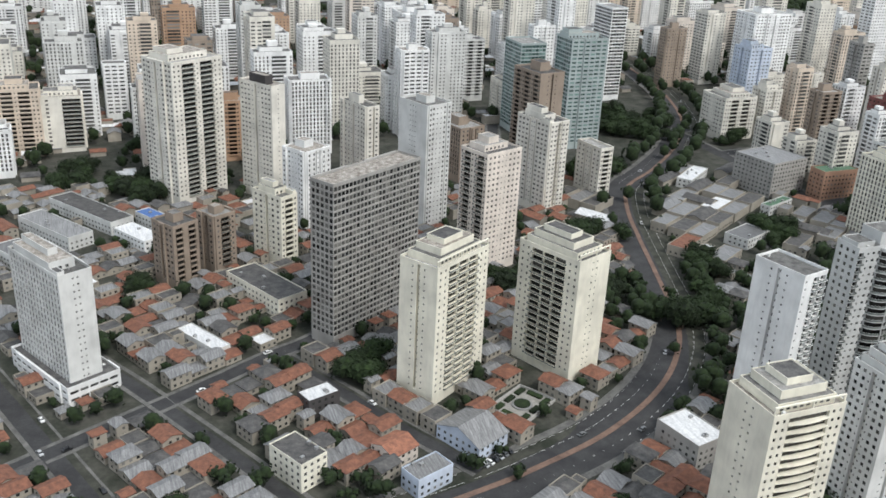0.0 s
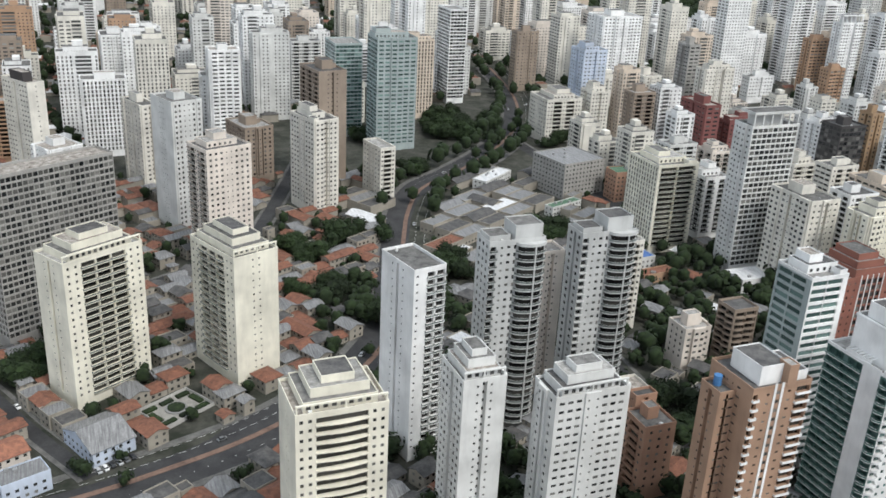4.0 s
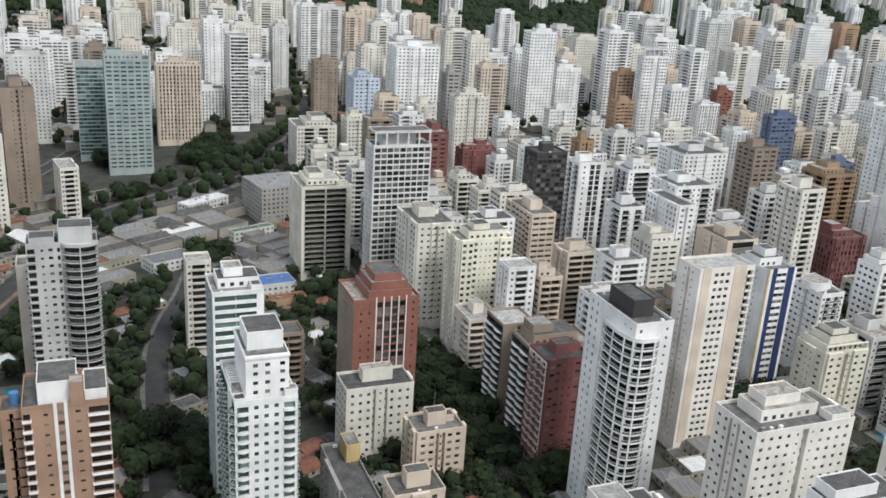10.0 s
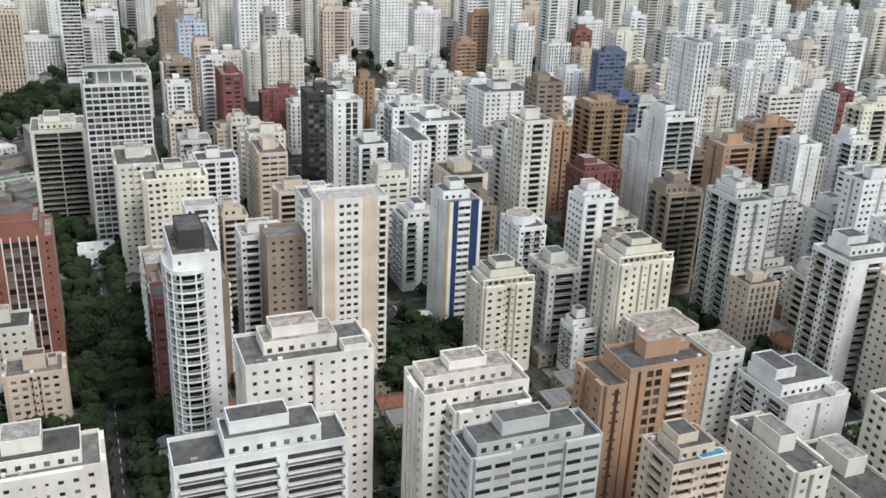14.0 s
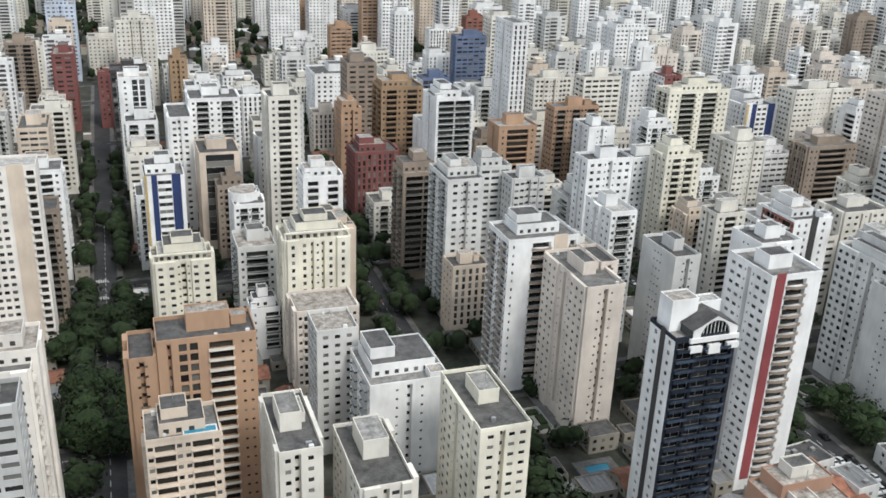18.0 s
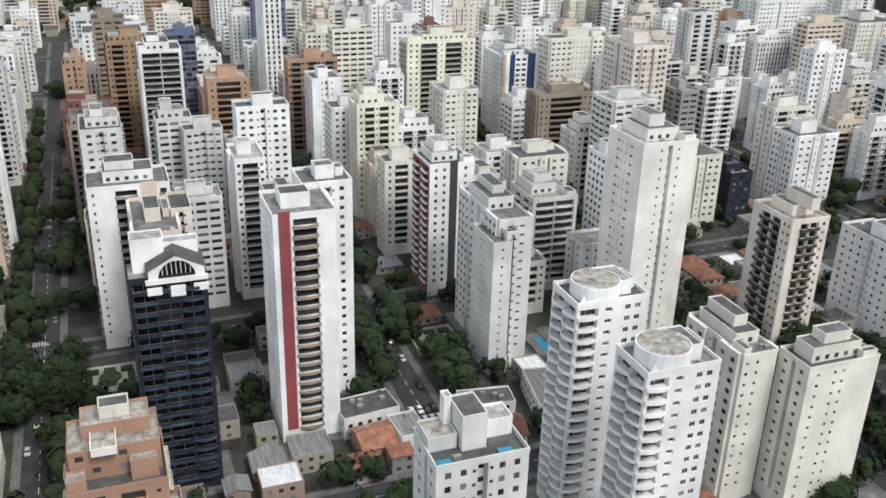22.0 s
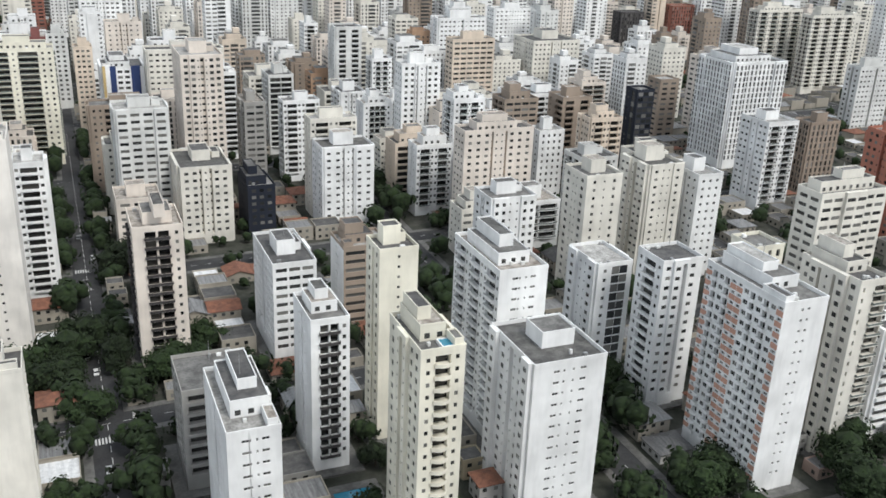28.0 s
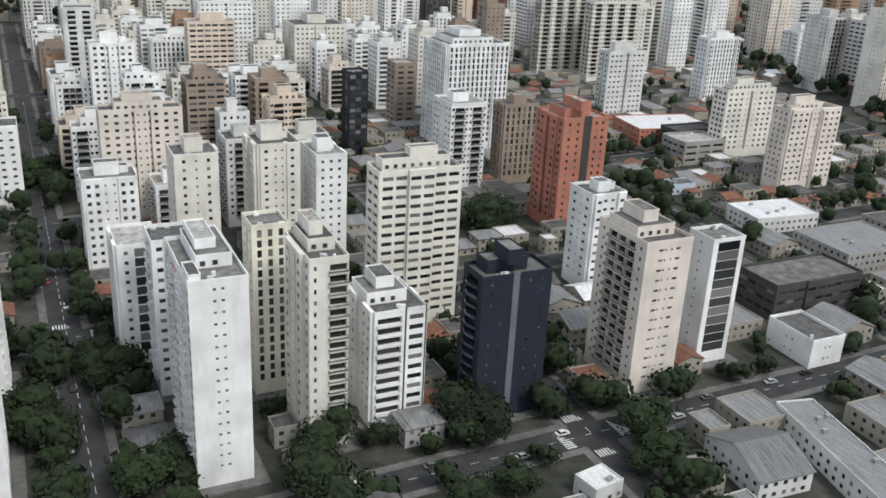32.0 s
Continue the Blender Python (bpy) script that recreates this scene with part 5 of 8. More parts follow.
tower(748.7, 318.4, 23.5, 19.8, 63.8, 0, "Q", "b", "b", "s", 0)
tower(761.0, 268.5, 20.0, 21.8, 69.1, 0, "W", "p", "E", "s", 0)
tower(762.5, 677.0, 29.2, 11.5, 26.0, 0, "W", "w", "w", "t", 0)
tower(771.2, 191.9, 16.5, 11.5, 49.5, 0, "G", "w", "w", "t", 0)
tower(777.8, 342.4, 16.5, 11.5, 61.1, 0, "WI", "w", "g", "t", 0)
tower(779.8, 32.0, 17.5, 20.0, 73.3, 0, "W", "w", "f", "t", 1)
tower(780.4, 129.2, 11.2, 20.8, 57.0, 0, "W", "w", "b", "t", 0)
tower(782.9, 605.1, 18.8, 11.5, 47.1, 0, "O", "w", "r", "t", 0)
tower(786.6, 94.6, 10.5, 22.5, 52.5, 0, "G", "p", "p", "t", 0)
lofty = tower(788.4, -78.7, 18.0, 12.2, 66.5, 0, "G", "w", "w", "n", 1)
block("lift_tower", lofty, -2.6, -2.0, 2.2, 5.4, 65.5, 73.0, WALL_MAT["G"], deck=DARK_ROOF)
block("chimney", lofty, -4.2, 3.4, -2.8, 5.6, 65.5, 74.2, WALL_MAT["W"])
block("roof_room", lofty, -8.6, -0.5, -3.0, 5.6, 65.5, 68.6, WALL_MAT["G"], deck=STAINED_DECK)
block("roof_room", lofty, 2.6, 0.5, 8.4, 5.6, 65.5, 69.4, WALL_MAT["W"], deck=ROOF_LIGHT)
for u in (-8.4, 3.4):
    part("plunge_pool", mesh_of("plunge_pool", box(u, -5.4, 65.5, u + 2.8, -4.0, 66.2), WATER), lofty, "small blue roof pool")
tower(789.9, 533.8, 27.8, 14.5, 40.0, 0, "C", "w", "w", "t", 0)
tower(791.6, 158.2, 21.2, 11.5, 66.9, 0, "W", "w", "w", "t", 0)
tower(830.9, 353.4, 10.5, 27.2, 90.2, 0, "W", "w", "v", "n", 0)
tower(832.8, 682.2, 25.0, 12.8, 57.5, 0, "O", "w", "r", "t", 0)
tower(840.3, 283.8, 27.2, 11.5, 54.8, 0, "O", "w", "b", "t", 0)
tower(840.6, 257.6, 15.2, 18.5, 51.2, 0, "W", "w", "p", "t", 0)
tower(841.1, -62.4, 18.2, 13.0, 65.2, 0, "W", "E", "5", "q", 2)
tower(841.9, -30.8, 19.4, 13.0, 65.6, 0, "W", "E", "5", "q", 2)
tower(853.4, 61.0, 11.6, 35.0, 53.0, 0, "G", "w", "8", "s", 1, wings=[(-7.0, -15.0, 6.5, 18.0, 48.0, "p", "p"), (-2.6, -19.0, 4.5, 6.0, 50.5, "p", "p")])
tower(844.3, 415.9, 21.8, 14.2, 35.8, 0, "G", "w", "b", "t", 0)
tower(845.6, 144.9, 14.8, 11.5, 42.4, 0, "C", "w", "b", "t", 0)
tower(846.4, 167.9, 13.8, 14.5, 33.5, 0, "B", "w", "b", "s", 0)
tower(846.7, 661.1, 27.2, 11.5, 76.5, 0, "W", "w", "w", "c", 0)
tower(847.8, 189.8, 18.8, 14.5, 55.0, 0, "Y", "w", "c", "s", 0)
tower(852.1, 107.9, 18.0, 19.5, 54.1, 0, "RW", "b", "h", "s", 0)
tower(854.0, 485.6, 24.0, 11.5, 57.2, 0, "I", "w", "r", "t", 0)
tower(870.1, 375.4, 27.0, 11.5, 49.3, 0, "C", "w", "w", "t", 0)
tower(870.5, 311.9, 24.5, 11.5, 63.5, 0, "C", "r", "r", "t", 0)
tower(872.2, 604.6, 23.2, 11.5, 41.9, 0, "W", "w", "v", "t", 0)
tower(882.7, -32.4, 10.5, 24.5, 46.8, 0, "C", "w", "q", "s", 1)
tower(890.7, 97.7, 18.8, 21.2, 39.7, 0, "G", "c", "E", "s", 0)
tower(892.7, 203.8, 18.0, 20.0, 54.4, 0, "C", "w", "w", "t", 0)
tower(900.7, 74.6, 14.8, 12.8, 27.4, 0, "G", "w", "w", "n", 0)
tower(900.8, 42.4, 20.2, 22.0, 77.6, 0, "H", "8", "p", "s", 1)
tower(900.9, -48.9, 22.2, 11.5, 46.3, 0, "C", "w", "q", "s", 1)
tower(902.8, 131.7, 23.0, 17.8, 43.3, 0, "C", "w", "w", "t", 0)
tower(908.1, 270.2, 39.2, 14.5, 63.4, 0, "Y", "c", "c", "s", 0)
tower(911.2, 326.2, 28.2, 11.5, 62.0, 0, "W", "w", "w", "t", 0)
tower(911.8, 395.2, 16.2, 11.5, 61.3, 0, "W", "w", "w", "t", 0)
tower(914.4, 90.6, 10.5, 14.5, 54.7, 0, "W", "w", "b", "t", 0)
tower(917.0, 640.9, 18.0, 11.5, 45.4, 0, "R", "w", "r", "t", 0)
tower(918.7, 314.5, 11.8, 14.5, 61.6, 0, "WU", "w", "w", "t", 0)
tower(930.9, 397.4, 12.8, 11.5, 49.5, 0, "G", "w", "w", "t", 0)
tower(944.1, 331.7, 10.5, 11.5, 51.7, 0, "B", "w", "w", "t", 0)
tower(951.1, 28.6, 15.5, 20.5, 49.7, 0, "P", "t", "t", "a", 1)
tower(955.4, -42.0, 15.8, 20.2, 30.7, 0, "S", "o", "o", "n", 1)
tower(956.4, 214.0, 31.5, 14.5, 44.0, 0, "T", "v", "e", "t", 0)
tower(957.9, -77.4, 12.0, 30.5, 42.4, 0, "W", "p", "8", "s", 2)
tower(959.6, 157.1, 22.8, 19.2, 55.6, 0, "G", "r", "r", "t", 0)
tower(961.8, 444.0, 27.5, 22.2, 67.5, 0, "W", "w", "w", "s", 0)
tower(962.6, 291.9, 22.2, 30.5, 48.2, 0, "W", "w", "s", "s", 0)
tower(973.8, 411.4, 23.8, 11.5, 53.2, 0, "P", "w", "w", "t", 0)
tower(981.8, 137.1, 21.2, 30.5, 35.1, 0, "C", "w", "w", "t", 0)
tower(985.7, -46.3, 10.5, 18.5, 46.7, 0, "W", "p", "t", "s", 1)
tower(991.8, 22.6, 14.5, 30.5, 36.1, 0, "W", "w", "r", "t", 1)
tower(992.6, 204.0, 20.2, 30.5, 69.5, 0, "P", "w", "w", "t", 0)
tower(995.0, 342.3, 22.5, 14.5, 51.8, 0, "W", "w", "w", "t", 0)
tower(995.1, 272.9, 42.0, 14.5, 58.6, 0, "C", "w", "w", "t", 0)
tower(997.1, -93.6, 10.5, 19.8, 60.4, 0, "Y", "w", "1", "sp", 1)
tower(1005.7, 134.6, 12.2, 23.0, 23.9, 0, "N", "p", "w", "s", 0)
tower(1007.5, -41.3, 11.2, 11.5, 60.2, 0, "Y", "w", "p", "t", 1)
tower(1016.6, 195.8, 10.5, 20.2, 45.7, 0, "S", "r", "r", "t", 0)
tower(1019.9, 26.1, 16.8, 16.0, 34.2, 0, "WT", "p", "i", "s", 0)
tower(1034.9, -82.9, 20.2, 24.1, 45.9, 0, "W", "w", "8", "t", 2)
tower(1038.7, -45.7, 14.8, 30.5, 55.3, 0, "W", "b", "8", "s", 2)
tower(1042.2, 199.7, 19.0, 11.5, 43.1, 0, "W", "b", "b", "t", 0)
tower(1043.6, 145.7, 22.2, 11.5, 47.0, 0, "C", "w", "b", "t", 0)
tower(1045.3, 131.0, 24.5, 17.2, 38.3, 0, "W", "w", "w", "t", 0)
tower(1085.4, 44.0, 19.5, 15.8, 38.4, 0, "W", "w", "w", "t", 0)
tower(1085.5, -26.6, 12.8, 18.5, 40.2, 0, "W", "w", "d", "n", 1)
tower(1088.0, 130.2, 17.8, 11.5, 34.7, 0, "W", "p", "b", "s", 0)
tower(1093.3, -52.4, 14.2, 13.2, 49.6, 0, "W", "b", "w", "n", 1)
tower(1094.6, -91.6, 14.2, 30.5, 57.4, 0, "W", "j", "p", "s", 2)
tower(1099.4, 305.7, 16.5, 16.5, 61.6, 0, "G", "w", "b", "n", 0)
tower(1105.1, 97.0, 33.8, 11.5, 49.4, 0, "P", "w", "w", "s", 0)
tower(1105.7, 194.5, 21.8, 11.5, 59.5, 0, "W", "w", "w", "t", 0)
tower(1106.7, 423.5, 10.5, 14.5, 45.4, 0, "W", "w", "b", "t", 0)
tower(1113.4, 26.1, 15.5, 17.0, 50.1, 0, "C", "w", "w", "t", 0)
tower(1117.3, -62.1, 10.5, 11.5, 54.0, 0, "Y", "w", "v", "n", 1)
tower(1121.9, 513.3, 15.2, 11.5, 34.4, 0, "C", "w", "w", "t", 0)
tower(1123.4, -90.5, 10.5, 21.8, 56.4, 0, "C", "w", "7", "s", 1)
tower(1145.0, 32.3, 16.5, 18.8, 49.6, 0, "C", "w", "w", "t", 0)
tower(1145.2, -87.1, 15.5, 21.2, 36.5, 0, "W", "w", "9", "s", 1)
tower(1152.5, 133.6, 14.2, 11.5, 35.4, 0, "W", "w", "w", "t", 0)
tower(1158.2, 300.3, 37.0, 14.5, 40.9, 0, "W", "w", "v", "s", 0)
tower(1164.5, 30.6, 11.8, 22.0, 44.5, 0, "W", "w", "w", "t", 0)
tower(1171.7, 273.3, 28.5, 11.5, 56.0, 0, "B", "r", "r", "t", 0)
tower(1174.2, -37.5, 29.5, 11.5, 56.8, 0, "C", "r", "r", "s", 1)
tower(1176.5, -99.3, 21.8, 11.8, 45.5, 0, "N", "e", "z", "a", 1)
tower(1198.0, 352.5, 36.5, 14.5, 56.5, 0, "W", "w", "w", "t", 0)
tower(1223.8, -97.7, 16.5, 24.0, 50.3, 0, "P", "3", "8", "s", 1)
tower(1225.2, 161.1, 10.8, 11.5, 45.0, 0, "N", "d", "g", "n", 0)
tower(1251.5, -33.2, 15.0, 15.2, 38.8, 0, "W", "w", "w", "t", 0)
tower(1251.8, 87.1, 18.5, 20.5, 44.5, 0, "W", "w", "b", "t", 0)
tower(1252.5, 320.6, 36.2, 30.5, 44.8, 0, "C", "w", "w", "t", 0)
tower(1253.8, -96.1, 12.5, 11.5, 43.9, 0, "W", "p", "x", "n", 1)
tower(1262.3, 396.8, 36.8, 13.2, 54.9, 0, "W", "w", "w", "t", 0)
tower(1268.7, 200.5, 13.5, 13.2, 40.0, 0, "T", "r", "r", "n", 0)
tower(1277.6, 28.7, 22.5, 23.0, 50.5, 0, "V", "w", "h", "a", 0)
tower(1283.2, 87.1, 19.0, 11.5, 41.0, 0, "T", "v", "v", "t", 0)
tower(1288.0, 155.2, 37.2, 30.5, 59.4, 0, "W", "v", "v", "s", 0)
tower(1288.8, -107.3, 14.2, 19.8, 10.1, 0, "W", "p", "p", "n", 0)
tower(1315.9, -76.3, 42.0, 20.0, 13.7, 0, "D", "r", "r", "n", 0)
tower(1400.1, 442.1, 23.2, 13.8, 40.8, 0, "D", "v", "v", "n", 0)
tower(1408.7, 176.2, 27.8, 11.5, 44.3, 0, "G", "w", "w", "t", 0)
tower(1410.6, 106.4, 30.0, 14.5, 13.0, 0, "D", "r", "r", "n", 0)
tower(1420.3, 32.2, 34.2, 11.5, 41.9, 0, "P", "w", "w", "s", 0)
tower(1429.5, 87.1, 34.5, 11.5, 39.0, 0, "C", "w", "w", "s", 0)
tower(1445.4, 309.7, 42.0, 11.5, 59.7, 0, "C", "c", "b", "s", 0)
tower(1451.6, 440.1, 25.5, 11.5, 45.1, 0, "R", "v", "v", "n", 0)
tower(1472.7, 282.9, 41.5, 11.5, 58.4, 0, "C", "c", "b", "s", 0)
tower(1500.7, 194.5, 28.0, 11.5, 45.6, 0, "W", "w", "v", "t", 0)


tower(-17.1, 391.5, 14.7, 42.8, 57.5, 27, "G", "v", "p", "s", 0)
tower(-16.0, 391.0, 24.0, 50.0, 9.0, 27, "W", "r", "r", "n", 0)
tower(319.5, 194.5, 13.0, 13.0, 31.5, 0, "A", "b", "w", "t", 0, wings=[(2.0, 9.0, 9.0, 5.0, 36.0, "p", "p")])
tower(323.5, 216.0, 14.0, 12.5, 31.0, 0, "C", "w", "w", "n", 0)
tower(306.2, 207.5, 11.0, 8.5, 12.5, 0, "G", "w", "r", "n", 0)
tower(391.0, 268.0, 14.0, 13.0, 21.0, 0, "P", "w", "w", "t", 0)
tower(411.5, 262.0, 13.0, 12.0, 30.0, 0, "T", "E", "E", "n", 0)
tower(791.5, 51.5, 15.2, 15.0, 73.0, 0, "W", "p", "w", "t", 1)

# ---- plain neighbours and far city ----
FAR_CITY = {k: [] for k in ("W", "C", "G", "T", "O", "P", "B", "pane", "deck")}


def far_block(x, y, w, d, h, colour, rng):
    """A plainer tower of the distance: walls with a projecting bay or a recess, window rows, balcony stacks and a stepped roof."""
    z = ground(x, y)
    wall, pane = FAR_CITY[colour], FAR_CITY["pane"]
    bx = box(x - w / 2, y - d / 2, z - 3, x + w / 2, y + d / 2, z + h)
    wall += bx[:4]
    FAR_CITY["deck"].append(bx[4])
    wall += rim(x - w / 2 - 0.05, y - d / 2 - 0.05, x + w / 2 + 0.05, y + d / 2 + 0.05, z + h, z + h + 0.9, 0.3)
    ax, ay = rng.uniform(-0.12, 0.08) * w, rng.uniform(-0.05, 0.15) * d
    top = z + h + rng.uniform(2.6, 4.2)
    bx = box(x + ax - w * 0.3, y + ay - d * 0.25, z + h, x + ax + w * 0.3, y + ay + d * 0.3, top)
    wall += bx[:4]
    FAR_CITY["deck"].append(bx[4])
    if rng.random() < 0.7:
        e = rng.uniform(-0.2, 0.05) * w
        wall += box(x + ax + e, y + ay - d * 0.1, top, x + ax + e + w * 0.26, y + ay + d * 0.25, top + rng.uniform(2, 4))
    n = int((h - 4) / 3.0)
    for side in (0, 1):
        kind, form = rng.random(), rng.random()
        W = w if side == 0 else d

        def at(u, out, v):
            return (x + u, y - d / 2 - out, z + v) if side == 0 else (x - w / 2 - out, y - u, z + v)

        def face(u0, u1, v0, v1, out):
            return [at(u0, out, v0), at(u1, out, v0), at(u1, out, v1), at(u0, out, v1)]

        c0 = rng.uniform(-0.22, 0.22) * W
        bw = rng.uniform(0.13, 0.2) * W
        stack = form < 0.55
        if stack:
            for k in range(n):
                v = 4 + 3.0 * k
                pane.append(face(c0 - bw, c0 + bw, v, v + 2.5, 0.04))
                wall.append(face(c0 - bw - 0.2, c0 + bw + 0.2, v - 0.2, v + 0.85, 1.1))
                wall.append([at(c0 - bw - 0.2, 1.1, v + 0.85), at(c0 + bw + 0.2, 1.1, v + 0.85), at(c0 + bw + 0.2, 0.9, v + 0.85), at(c0 - bw - 0.2, 0.9, v + 0.85)])
                for e in (-1, 1):
                    wall.append([at(c0 + e * (bw + 0.2), 0, v - 0.2), at(c0 + e * (bw + 0.2), 1.1, v - 0.2), at(c0 + e * (bw + 0.2), 1.1, v + 0.85), at(c0 + e * (bw + 0.2), 0, v + 0.85)])
        elif form < 0.8:
            wall.append(face(c0 - bw, c0 + bw, -2, h - 0.4, 1.2))
            wall.append([at(c0 - bw, 1.2, h - 0.4), at(c0 + bw, 1.2, h - 0.4), at(c0 + bw, 0, h - 0.4), at(c0 - bw, 0, h - 0.4)])
            for e in (-1, 1):
                wall.append([at(c0 + e * bw, 0, -2), at(c0 + e * bw, 1.2, -2), at(c0 + e * bw, 1.2, h - 0.4), at(c0 + e * bw, 0, h - 0.4)])
        pitch, ww, wh = (3.2, 1.3, 1.2) if kind < 0.6 else (4.2, 3.2, 1.3) if kind < 0.8 else (2.8, 1.3, 1.9)
        if y + 0.29 * x > 1250:
            pitch, ww = pitch * 2, ww * 1.9
        m = max(1, int((W - 1) / pitch))
        p = W / m
        for i in range(m):
            u = (i + 0.5) * p - W / 2
            inside = abs(u - c0) < bw + ww / 2
            if inside and (stack or form < 0.8 and abs(u - c0) > bw - ww / 2):
                continue
            for k in range(n):
                v = 4.6 + 3.0 * k
                pane.append(face(u - ww / 2, u + ww / 2, v, v + wh, 1.25 if inside and form < 0.8 else 0.05))


def neighbour(x, y, w, d, h, colour):
    """A plainer block of the second rows, joined to the distant city."""
    far_block(x, y, w, d, h, colour, random.Random(int(x * 5 + y)))
    FOOTPRINTS.append((x, y, w, d, 0.0))


# An open car park; dark window bands stand in for its shaded decks.
tower(1399.0, 88.0, 28.0, 20.0, 13.0, 0, "S", "r", "i", "n", 0)
tower(872.0, 78.4, 16.8, 13.8, 22.0, 0, "C", "w", "c", "t")
tower(647.1, 152.0, 10.9, 10.9, 22.0, 0, "W", "c", "7", "s")
tower(761.4, 122.6, 15.5, 13.4, 45.4, 0, "G", "p", "r", "t")
tower(728.2, 149.0, 15.3, 12.4, 31.0, 0, "B", "w", "v", "t")
tower(532.1, 206.3, 17.4, 14.8, 55.8, 0, "W", "b", "b", "t")
tower(647.7, 176.9, 14.9, 19.0, 38.4, 0, "G", "c", "e", "t")
tower(760.9, 148.8, 17.1, 13.9, 29.0, 0, "C", "b", "c", "s")
tower(566.3, 207.7, 17.6, 16.5, 49.9, 0, "T", "r", "b", "t")
tower(679.9, 178.1, 16.2, 16.7, 41.2, 0, "B", "c", "w", "s")
tower(873.9, 123.3, 16.8, 16.6, 37.4, 0, "C", "c", "r", "s")
tower(1085.9, 76.5, 14.0, 13.2, 22.0, 0, "C", "w", "r", "s")
tower(496.5, 253.9, 15.2, 18.0, 31.2, 0, "P", "7", "E", "t")
tower(760.6, 177.9, 14.4, 14.8, 22.0, 0, "G", "b", "b", "s")
tower(953.1, 122.3, 17.8, 18.8, 27.1, 0, "P", "p", "r", "t")
tower(1116.0, 78.9, 20.1, 18.5, 22.0, 0, "W", "c", "E", "t")
tower(874.8, 149.8, 20.1, 18.2, 34.9, 0, "W", "b", "r", "t")
tower(681.0, 206.4, 17.2, 14.4, 53.8, 0, "W", "w", "b", "s")
tower(529.0, 253.0, 10.9, 12.1, 46.5, 0, "B", "r", "E", "s")
tower(791.3, 178.0, 17.1, 16.0, 44.1, 0, "G", "7", "c", "s")
tower(1144.6, 78.1, 18.2, 16.1, 38.9, 0, "G", "c", "c", "t")
tower(906.0, 149.8, 16.0, 13.0, 31.1, 0, "W", "c", "v", "t")
tower(566.8, 251.9, 17.4, 17.7, 52.3, 0, "W", "7", "e", "t")
tower(1171.9, 76.6, 16.0, 14.1, 38.5, 0, "C", "b", "b", "t")
tower(726.4, 208.5, 18.9, 17.2, 51.5, 0, "T", "b", "E", "s")
tower(760.4, 206.5, 15.6, 14.2, 51.6, 0, "G", "b", "r", "s")
tower(872.5, 178.2, 17.3, 18.2, 28.0, 0, "G", "r", "b", "s")
tower(613.2, 253.8, 16.0, 18.1, 36.4, 0, "W", "b", "b", "s")
tower(791.7, 208.2, 16.4, 17.6, 36.9, 0, "C", "w", "b", "s")
tower(647.6, 253.9, 12.3, 11.6, 36.7, 0, "T", "r", "b", "s")
tower(530.4, 288.0, 12.5, 14.2, 36.3, 0, "W", "c", "b", "t")
tower(1113.7, 119.6, 20.2, 17.4, 43.8, 0, "W", "7", "b", "s")
tower(907.4, 180.5, 18.9, 16.7, 29.2, 0, "W", "p", "c", "t")
tower(563.3, 286.3, 18.2, 16.0, 43.8, 0, "B", "w", "E", "t")
tower(841.0, 209.6, 18.9, 15.5, 48.8, 0, "W", "r", "w", "t")
tower(951.7, 180.1, 14.2, 16.4, 34.0, 0, "C", "w", "b", "s")
tower(871.6, 206.1, 19.7, 15.5, 37.0, 0, "W", "c", "c", "s")
tower(1174.7, 120.4, 17.6, 13.5, 43.4, 0, "B", "w", "b", "s")
tower(983.0, 178.0, 15.8, 13.7, 22.0, 0, "W", "p", "E", "t")
tower(724.6, 253.4, 16.9, 16.2, 22.0, 0, "C", "b", "c", "t")
tower(1084.5, 149.2, 19.3, 14.3, 31.3, 0, "B", "p", "E", "s")
tower(611.4, 288.3, 16.8, 18.2, 44.3, 0, "C", "w", "r", "s")
tower(1113.0, 149.0, 16.7, 14.6, 50.8, 0, "W", "b", "c", "s")
tower(531.6, 321.4, 19.9, 15.5, 51.9, 0, "W", "b", "c", "t")
tower(790.9, 252.9, 20.7, 15.2, 55.9, 0, "O", "p", "e", "t")
tower(1142.9, 151.5, 19.0, 14.7, 48.1, 0, "T", "c", "r", "s")
tower(680.3, 288.5, 17.3, 13.2, 64.5, 0, "G", "b", "c", "t")
tower(1175.4, 151.9, 17.3, 15.6, 46.8, 0, "T", "7", "b", "t")
tower(1087.2, 177.9, 19.9, 14.8, 22.0, 0, "C", "r", "b", "s")
tower(611.7, 321.4, 15.7, 16.4, 52.7, 0, "W", "7", "b", "t")
tower(1116.2, 180.7, 11.7, 14.8, 36.4, 0, "P", "p", "c", "t")
tower(872.9, 252.4, 15.3, 16.8, 51.1, 0, "W", "7", "c", "s")
tower(758.3, 287.8, 14.5, 15.1, 51.5, 0, "W", "p", "7", "t")
tower(1144.5, 177.8, 17.2, 13.3, 36.5, 0, "W", "p", "e", "t")
tower(496.0, 367.2, 12.8, 14.9, 56.9, 0, "P", "w", "3", "s")
tower(904.8, 253.3, 17.8, 16.9, 22.0, 0, "P", "b", "v", "s")
tower(679.9, 319.2, 20.5, 15.9, 40.2, 0, "W", "w", "w", "t")
tower(790.9, 287.1, 19.5, 16.8, 39.8, 0, "T", "w", "e", "t")
tower(1173.4, 178.7, 20.7, 16.3, 43.0, 0, "W", "b", "b", "t")
tower(528.6, 368.0, 17.1, 15.5, 34.2, 0, "G", "w", "E", "s")
